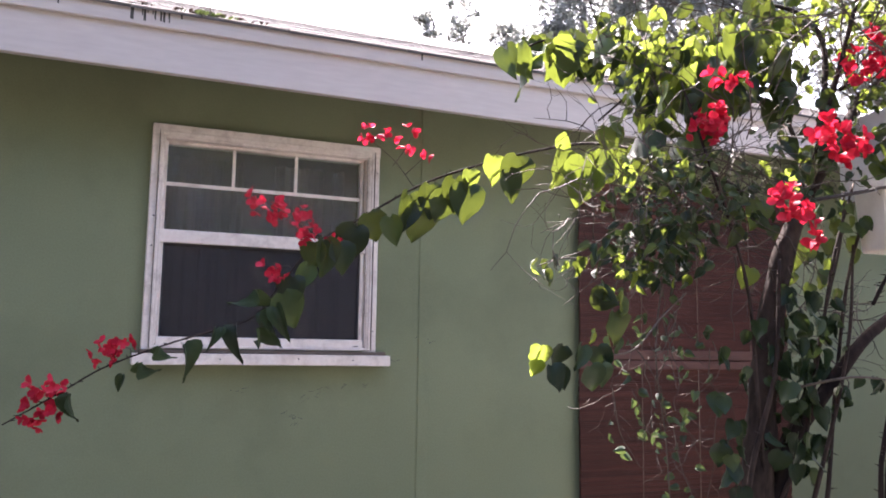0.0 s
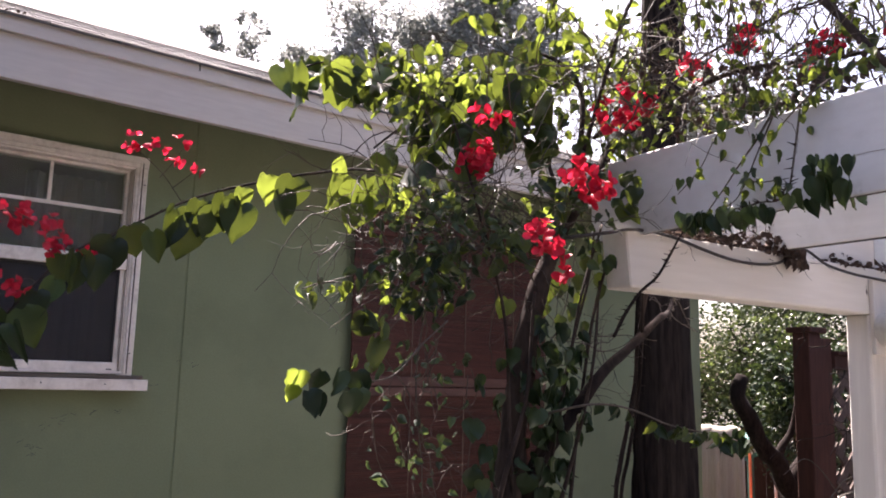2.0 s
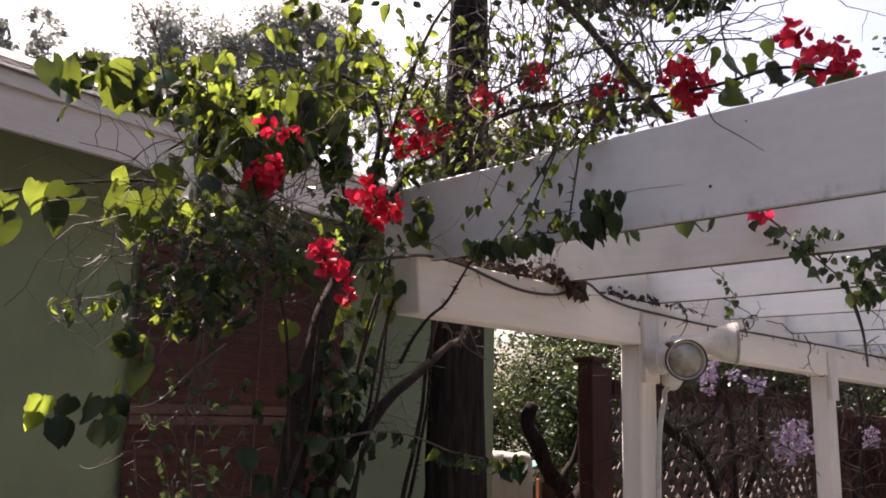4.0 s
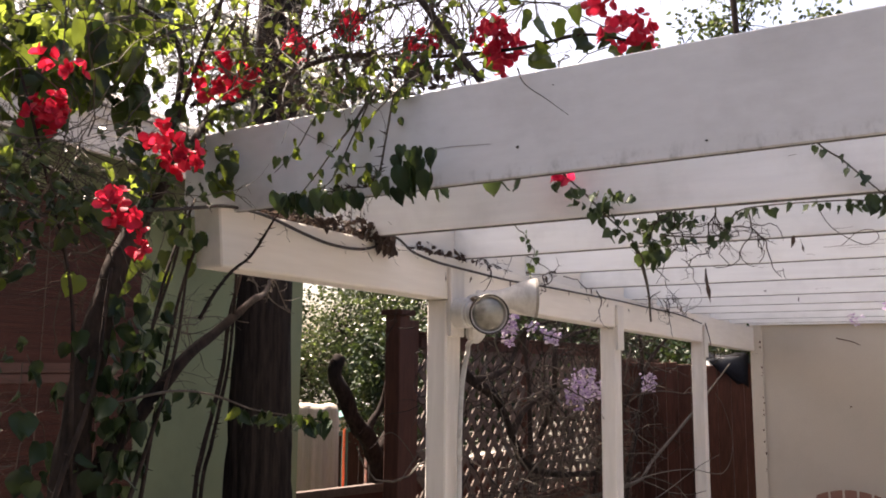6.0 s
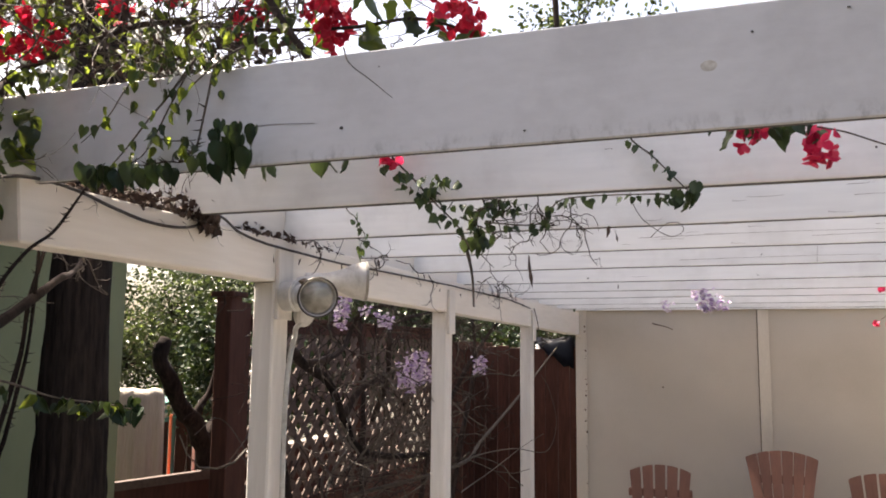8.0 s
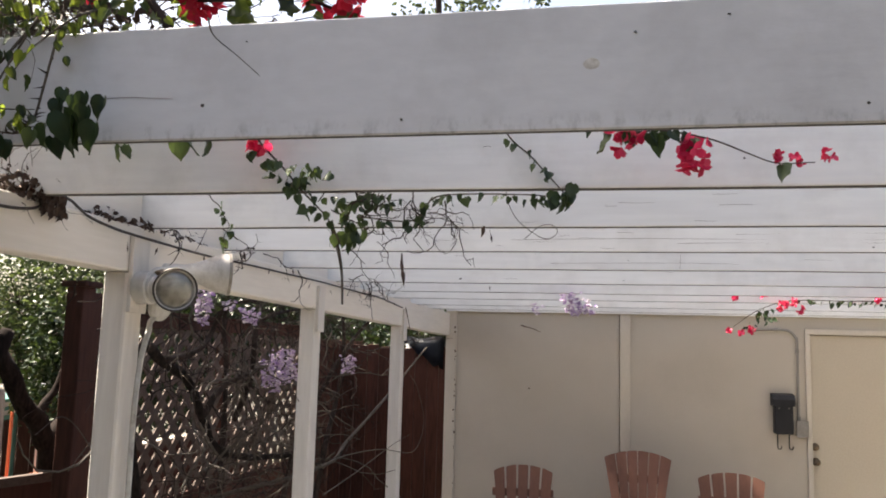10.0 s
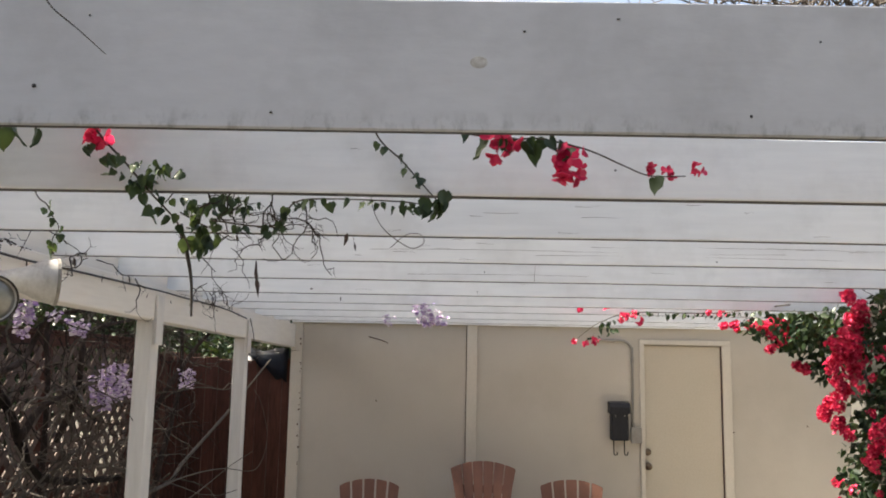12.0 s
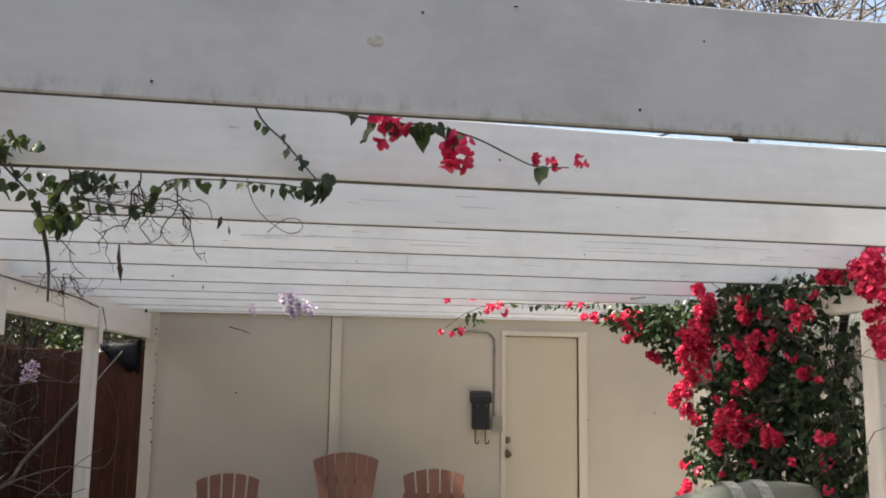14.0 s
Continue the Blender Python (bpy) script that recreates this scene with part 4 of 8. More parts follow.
for yc in (-1.165, -1.29):
    bm = bmesh.new()
    prev = None
    for k, (dx, dz) in enumerate(((-0.012, -0.3), (-0.004, -0.075), (0.028, -0.012), (0.07, 0.009), (0.112, -0.012), (0.146, -0.075), (0.156, -0.3))):
        row = [bm.verts.new((4.27 + dx, yc + s * 0.028 + 0.014 * k, arc(yc) + dz - 0.002)) for s in (-1, -0.3, 0.3, 1)]
        if prev:
            for j in range(3):
                bm.faces.new((prev[j], prev[j + 1], row[j + 1], row[j]))
        prev = row
    bmesh.ops.solidify(bm, geom=bm.faces[:], thickness=0.003)
    part("lace_band", bm, LACE, back, "white lace band over the cushion")
part("seat_cushion", box(3.75, 4.29, sy0 + 0.02, sy1 - 0.02, 0.36, 0.48, 0.03), CUSHION, st)
for x in (3.78, 4.33):
    for y in (sy0 + 0.05, sy1 - 0.1):
        part("leg", box(x, x + 0.05, y, y + 0.05, 0.0, 0.37, 0.004), OLD_PLANK, st)

# ---- fences ----
FY = 3.80
fence = thing("lattice_fence", (5.53, FY, 0), "red brown stained fence with diamond lattice panels", "fence")
part("end_post", plank(5.513, 5.642, FY, FY + 0.125, 0.0, 2.157, 2, 8, 0.004, 0.006, seed=51), RED_FENCE, fence, "thick dark red fence post")
part("post_cap", box(5.485, 5.67, FY - 0.028, FY + 0.153, 2.157, 2.195, 0.006), RED_FENCE, fence, "dark overhanging post cap")
part("post_board", plank(5.65, 5.80, FY + 0.03, FY + 0.05, 0.0, 2.13, 2, 8, 0.003, seed=52), RED_FENCE, fence)
for x in (7.56, 9.36):
    part("post", plank(x, x + 0.09, FY + 0.01, FY + 0.10, 0.0, 2.04, 2, 8, 0.004, seed=x), RED_FENCE, fence)
for x0, x1 in ((5.805, 7.558), (7.652, 9.358)):
    part("top_rail", plank(x0, x1, FY + 0.01, FY + 0.05, 1.925, 2.02, 0, 6, 0.004, seed=x0), RED_FENCE, fence)
    part("cap_rail", plank(x0, x1, FY - 0.02, FY + 0.08, 2.024, 2.05, 0, 6, 0.004, seed=x0 + 1), RED_FENCE, fence)
    part("bottom_rail", plank(x0, x1, FY + 0.008, FY + 0.05, 0.60, 0.66, 0, 6, 0.004, seed=x0 + 2), RED_FENCE, fence)
    for k in range(12):
        a, c = x0 + (x1 - x0) * k / 12, x0 + (x1 - x0) * (k + 1) / 12
        part("panel_board", plank(a, c - 0.003, FY + 0.018, FY + 0.036, 0.03, 0.597, 2, 3, 0.003, 0.002, seed=a + 5), RED_FENCE, fence)
slat_mesh = {}


def lattice(x0, x1, z0, z1, step):
    for d in (1, -1):
        k = x0 - (z1 - z0)
        while k < x1:
            # the slat runs from (k, z0) up at 45 degrees (or mirrored)
            a = max(k, x0)
            c = min(k + (z1 - z0), x1)
            if c - a > 0.08:
                za, zc = z0 + (a - k), z0 + (c - k)
                xa, xc = (a, c) if d == 1 else (x0 + x1 - a, x0 + x1 - c)
                ln = round(math.hypot(xc - xa, zc - za), 2)
                if ln not in slat_mesh:
                    b = box(-ln / 2, ln / 2, -0.006, 0.006, -0.029, 0.029)
                    me = bpy.data.meshes.new("lattice_slat")
                    b.to_mesh(me)
                    b.free()
                    me.materials.append(LATTICE)
                    slat_mesh[ln] = me
                ob = new("lattice_slat", slat_mesh[ln])
                ob.parent = fence
                ang = math.degrees(math.atan2(zc - za, xc - xa))
                ob.matrix_basis = world_of(fence).inverted() @ pose((xa + xc) / 2, FY + (0.024 if d == 1 else 0.036), (za + zc) / 2, 0, -ang, 0)
            k += step


lattice(5.805, 7.558, 0.66, 1.925, 0.187)
lattice(7.652, 9.358, 0.66, 1.925, 0.187)
bf = thing("board_fence", (9.5, FY, 0), "dark red stained vertical board fence", "fence")
random.seed(8)
x = 9.46
while x < 20.0:
    wd = random.uniform(0.14, 0.15)
    part("fence_board", plank(x, x + wd - 0.002, FY + 0.02 + random.uniform(-0.004, 0.004), FY + 0.042, 0.05, 1.92 + random.uniform(-0.012, 0.012), 2, 4, 0.004, 0.003, seed=x), RED_FENCE, bf)
    x += wd
for z in (0.4, 1.6):
    part("rail", plank(9.46, 20.0, FY + 0.05, FY + 0.09, z, z + 0.09, 0, 6, 0.004, seed=z), RED_FENCE, bf)
# added sheet that stops light showing between the boards
part("backing", box(9.46, 20.0, FY + 0.044, FY + 0.0495, 0.05, 1.88), REED_BACK, bf)
bf2 = thing("cross_fence", (8.62, 2.2, 0), "dark red board fence closing the gap beside the garage", "fence")
x = 2.06
while x < FY:
    wd = random.uniform(0.14, 0.15)
    part("fence_board", plank(10.4, 10.42, x, x + wd - 0.006, 0.05, 1.86 + random.uniform(-0.02, 0.02), 2, 4, 0.004, 0.003, seed=x + 40), RED_FENCE, bf2)
    x += wd
tarp = thing("blue_tarp", (10.37, 2.7, 1.9), "dark navy tarpaulin slung over the board fence", "tarpaulin")
bm = bmesh.new()
rows = []
for i in range(9):
    y = 2.44 + 0.48 * i / 8
    low = 1.60 + 0.32 * (i / 8) ** 1.2 + 0.03 * math.sin(i * 2.1)
    rows.append([bm.verts.new((10.395 - d + 0.012 * math.sin(i * 1.7 + k), y, z)) for k, (d, z) in enumerate(((-0.05, 1.80), (-0.04, 1.94), (0.0, 1.975 + 0.02 * math.sin(i)), (0.035, 1.90), (0.045, (1.90 + low) / 2), (0.04, low)))])
for a, c in zip(rows, rows[1:]):
    for k in range(5):
        bm.faces.new((a[k], c[k], c[k + 1], a[k + 1]))
bmesh.ops.solidify(bm, geom=bm.faces[:], thickness=0.004)
part("sheet", bm, surface("navy_tarpaulin", (0.006, 0.009, 0.018), (0.016, 0.022, 0.040), 6, 0.5, 0.4, 40), tarp, smooth=True)
sf = thing("slat_screen", (4.3, -1.95, 0), "faded white vertical slat screen behind the vine", "fence")
x = 3.7
while x < 4.95:
    part("slat", plank(x, x + 0.085, -2.00, -1.985, 0.05, 2.02 + random.uniform(-0.015, 0.015), 2, 4, 0.003, 0.002, seed=x + 60), FADED_SLAT, sf)
    x += 0.125
for z in (0.3, 1.1, 1.85):
    part("rail", plank(3.65, 5.05, -2.03, -2.003, z, z + 0.07, 0, 6, 0.003, seed=z), FADED_SLAT, sf)

# ---- plant helpers ----
def leaf_shape(wide=0.40, fold=0.10, curl=0.16, wave=0.025, seed=0):
    """An ovate leaf with pointed tip along +y, folded at the midrib: vertices and faces."""
    rnd = random.Random(seed)
    verts, faces = [], []
    outline = ((0.0, 0.18), (0.07, 0.44), (0.21, 0.58), (0.40, 0.57), (0.60, 0.44), (0.77, 0.25), (0.90, 0.09), (1.0, 0.0))
    for s, w0 in outline:
        wdt = wide * 2 * w0
        for f in (-1, -0.55, 0, 0.55, 1):
            z = fold * abs(f) * w0 * 2 - curl * s * s + (rnd.uniform(-wave, wave) if abs(f) == 1 else rnd.uniform(-wave, wave) * 0.3)
            y = s - 0.10 * (1 - s) ** 4 * abs(f) + (rnd.uniform(-0.025, 0.025) if abs(f) == 1 and 0 < s < 1 else 0)
            verts.append((f * wdt, y, z))
    for i in range(len(outline) - 1):
        for k in range(4):
            a = i * 5 + k
            faces.append((a, a + 1, a + 6, a + 5))
    return np.array(verts), faces


def small_leaf():
    v = np.array([(0, 0, 0), (-0.30, 0.30, 0.06), (-0.22, 0.68, 0.03), (0, 1.0, -0.10), (0.22, 0.68, 0.03), (0.30, 0.30, 0.06), (0, 0.5, -0.03)])
    return v, [(0, 5, 6), (5, 4, 6), (4, 3, 6), (3, 2, 6), (2, 1, 6), (1, 0, 6)]


WITHERED = leaf_shape(0.24, 0.55, 0.75, 0.16, 9)
LEAF_SHAPES = [leaf_shape(0.40, 0.14, 0.22, 0.09, 1), leaf_shape(0.32, 0.26, 0.18, 0.10, 2), leaf_shape(0.43, 0.10, 0.34, 0.09, 3)]
SMALL = small_leaf()


def turned(place, tip, face, size):
    """A matrix that lays a leaf with its base at place, its tip along tip and its top towards face."""
    y = Vector(tip).normalized()
    z = Vector(face)
    z = z - y * z.dot(y)
    z = z.normalized() if z.length > 1e-4 else y.orthogonal().normalized()
    x = y.cross(z)
    return Matrix(((x.x * size, y.x * size, z.x * size, place[0]), (x.y * size, y.y * size, z.y * size, place[1]), (x.z * size, y.z * size, z.z * size, place[2]), (0, 0, 0, 1)))


def joined(name, items, shape, material, parent, kind="stuff", smooth=True):
    """Many copies of one shape, at the matrices given, as one mesh."""
    base, faces = shape
    k = len(base)
    ms = np.array([[list(r) for r in m] for m in items])
    if parent:
        inv = np.array([list(r) for r in world_of(parent).inverted()])
        ms = inv @ ms
    pts = np.einsum('nij,kj->nki', ms[:, :3, :3], base) + ms[:, None, :3, 3]
    me = bpy.data.meshes.new(name)
    me.from_pydata(pts.reshape(-1, 3).tolist(), [], [tuple(i * k + a for a in f) for i in range(len(items)) for f in faces])
    if smooth:
        me.polygons.foreach_set("use_smooth", [True] * len(me.polygons))
    me.materials.append(material)
    ob = new(name, me)
    ob.parent = parent
    return tagged(ob, kind=kind)


def leaf_parts(items, parent, material, name="leaf"):
    """Leaves as single objects on three shared meshes."""
    shared = []
    for base, faces in LEAF_SHAPES:
        me = bpy.data.meshes.new(name)
        me.from_pydata(base.tolist(), [], faces)
        me.polygons.foreach_set("use_smooth", [True] * len(me.polygons))
        me.materials.append(material)
        shared.append(me)
    inv = world_of(parent).inverted()
    for i, m in enumerate(items):
        ob = new(name, shared[i % 3])
        ob.parent = parent
        ob.matrix_basis = inv @ m


def hang(rnd, place, size, droop=0.8, spread=0.7):
    """One drooping leaf with a random lean."""
    tip = Vector((rnd.uniform(-spread, spread), rnd.uniform(-spread, spread), -droop + rnd.uniform(-0.3, 0.45)))
    a = rnd.uniform(0, 2 * math.pi)
    face = Vector((math.cos(a), math.sin(a), rnd.uniform(0.0, 0.8)))
    return turned(place, tip, face, size * rnd.uniform(0.75, 1.2))


def along(points, count, rnd, size, off=0.02, droop=0.8, spread=0.7, start=0.0, stop=1.0):
    path = spline(points, 8)
    out = []
    for k in range(count):
        s = start + (stop - start) * (k + rnd.uniform(0, 0.8)) / count
        i = min(int(s * (len(path) - 1)), len(path) - 2)
        p = path[i].lerp(path[i + 1], s * (len(path) - 1) - i)
        p = p + Vector((rnd.uniform(-off, off), rnd.uniform(-off, off), rnd.uniform(-off, off * 0.3)))
        out.append(hang(rnd, p, size, droop, spread))
    return out


def clump(centre, radii, count, rnd, size, droop=0.7, spread=0.8):
    out = []
    for _ in range(count):
        d = Vector((rnd.gauss(0, 1), rnd.gauss(0, 1), rnd.gauss(0, 1))).normalized() * rnd.uniform(0.2, 1.0) ** 0.6
        out.append(hang(rnd, Vector(centre) + Vector((d.x * radii[0], d.y * radii[1], d.z * radii[2])), size, droop, spread))
    return out


def blossom(parent, centre, radius, rnd, count=None, material=None, size=0.0185, name="blossom"):
    """A cluster of papery bracts, three to a flower."""
    items = []
    for _ in range(int((count or max(5, int(radius * 330))) * 1.3)):
        d = Vector((rnd.gauss(0, 1), rnd.gauss(0, 1), rnd.gauss(0, 0.9)))
        d = d.normalized() * rnd.uniform(0.3, 1.0)
        c = Vector(centre) + d * radius
        axis = (d + Vector((rnd.uniform(-0.5, 0.5), rnd.uniform(-0.5, 0.5), rnd.uniform(-0.4, 0.4)))).normalized()
        o = axis.orthogonal().normalized()
        for k in range(3):
            r = Matrix.Rotation(2 * math.pi * k / 3 + rnd.uniform(-0.2, 0.2), 3, axis)
            tip = (r @ o) * 0.75 + axis * rnd.uniform(0.35, 0.8)
            items.append(turned(c, tip, axis - (r @ o), size * rnd.uniform(0.8, 1.25)))
    return joined(name, items, BRACT_SHAPE, material or BRACT, parent, kind="")


POD_SHAPE = (np.array([(-0.06, 0, 0), (0.06, 0, 0), (0.16, 0.4, 0.06), (0.12, 0.8, -0.02), (0.0, 1.1, 0.03), (-0.14, 0.7, 0.05), (-0.15, 0.35, -0.03)]), [(0, 1, 2, 6), (6, 2, 3, 5), (5, 3, 4)])
BRACT_SHAPE = (np.array([(0, 0, 0), (-0.40, 0.35, 0.12), (-0.38, 0.75, 0.05), (0, 1.0, -0.10), (0.38, 0.75, 0.05), (0.40, 0.35, 0.12), (0, 0.5, -0.09)]),
               [(0, 5, 6), (5, 4, 6), (4, 3, 6), (3, 2, 6), (2, 1, 6), (1, 0, 6)])


def twigs(bm, rnd, start, aim, length, radius, steps=7, wander=0.35, sag=0.03, forks=2, sides=4):
    """A crooked thin shoot with side shoots."""
    p, d = Vector(start), Vector(aim).normalized()
    path = [p.copy()]
    for _ in range(steps):
        d = (d + Vector((rnd.uniform(-wander, wander), rnd.uniform(-wander, wander), rnd.uniform(-wander, wander) - sag))).normalized()
        p = p + d * length / steps
        path.append(p.copy())
    tube(bm, path, radius, radius * 0.45, sides)
    ends = [path[-1]]
    if forks:
        for _ in range(forks):
            i = rnd.randrange(1, steps)
            dd = (path[i] - path[i - 1]).normalized() + Vector((rnd.uniform(-1, 1), rnd.uniform(-1, 1), rnd.uniform(-1, 1))) * 0.9
            ends += twigs(bm, rnd, path[i], dd, length * rnd.uniform(0.35, 0.6), radius * 0.6, 4, wander * 1.2, sag, 0 if forks < 2 else 1, 3)
    return ends


# ---- tree beside the house ----
def big_tree():
    t = thing("garden_tree", (3.98, 3.6, 0.0), "tall tree with thick dark furrowed trunk beside the green house", "tree")
    bm = tube(bmesh.new(), spline([(3.95, 3.62, -0.05), (3.955, 3.6, 0.6), (3.958, 3.6, 1.3), (3.945, 3.6, 2.0), (3.97, 3.6, 3.3), (4.0, 3.62, 4.2), (4.1, 3.7, 5.6)], 26), 0.195, 0.085, 84, 0.0)
    for v in bm.verts:      # furrowed bark: broad flutes and narrow vertical plates
        a = math.atan2(v.co.y - 3.6, v.co.x - 3.97)
        f = noise.noise(Vector((math.cos(a) * 5, math.sin(a) * 5, v.co.z * 1.1))) + 0.5 * noise.noise(Vector((math.cos(a) * 13, math.sin(a) * 13, v.co.z * 3)))
        g = abs(noise.noise(Vector((math.cos(a) * 11, math.sin(a) * 11, v.co.z * 3.4)))) + 0.5 * abs(noise.noise(Vector((math.cos(a) * 22, math.sin(a) * 22, v.co.z * 9))))
        c = Vector((3.97, 3.6, v.co.z))
        v.co += (v.co - c) * (0.09 * f + 0.16 * min(g, 0.4) - 0.035)
    part("trunk", bm, TREE_BARK, t, smooth=True)
    rnd = random.Random(61)
    items = []
    for k in range(7):
        a, z = k * 0.9 + 0.3, 4.3 + 0.22 * k
        e = Vector((4.05 + 1.9 * math.cos(a), 3.65 + 1.9 * math.sin(a), z + rnd.uniform(0.6, 1.6)))
        part("limb", stem([(4.03, 3.64, z), (4.05 + 0.8 * math.cos(a), 3.65 + 0.8 * math.sin(a), z + 0.5), e], 0.06, 0.02, 7), BARK, t)
        items += clump(e, (0.9, 0.9, 0.6), 130, rnd, 0.11)
    # unseen limbs and leaf clumps added overhead to shade the pergola
    for e in ((7.7, 4.6, 7.4), (6.2, 5.4, 7.4), (7.4, 5.6, 7.6), (8.8, 4.6, 7.6), (9.6, 3.9, 7.6), (9.7, 5.2, 7.8), (8.6, 5.8, 7.8), (5.4, 4.8, 7.2), (10.6, 4.6, 7.9), (10.8, 5.8, 8.0), (9.8, 2.6, 7.6), (10.6, 3.0, 7.9), (10.2, 1.6, 7.8), (5.8, 6.4, 7.6), (6.9, 6.6, 7.7), (7.9, 6.8, 7.8), (8.9, 7.0, 8.0), (9.9, 6.6, 8.1), (3.0, 2.7, 7.2), (3.0, 3.6, 7.2), (5.6, 0.9, 7.4), (8.5, 3.6, 7.5), (4.4, 2.0, 7.3), (5.2, 1.9, 7.4), (4.8, 2.7, 7.3)):
        e = Vector(e)
        part("limb", stem([(4.1, 3.7, 5.3), Vector((4.1, 3.7, 5.3)).lerp(e, 0.5) + Vector((0, 0, 0.5)), e], 0.06, 0.015, 7), BARK, t)
        items += clump(e, (0.95, 0.95, 0.45), 1000, rnd, 0.15)
    # unseen low boughs over the eave, added to shade the bougainvillea
    for e, r, n in (((2.38, 3.66, 4.2), (0.32, 0.30, 0.10), 480), ((2.80, 4.05, 4.3), (0.55, 0.32, 0.12), 480)):
        part("limb", stem([(4.03, 3.64, 4.3), (3.2, 3.7, 4.45), e], 0.03, 0.01, 7), BARK, t)
        items += clump(e, r, n, rnd, 0.10)
    joined("crown", items, SMALL, DARK_LEAF, t)


big_tree()

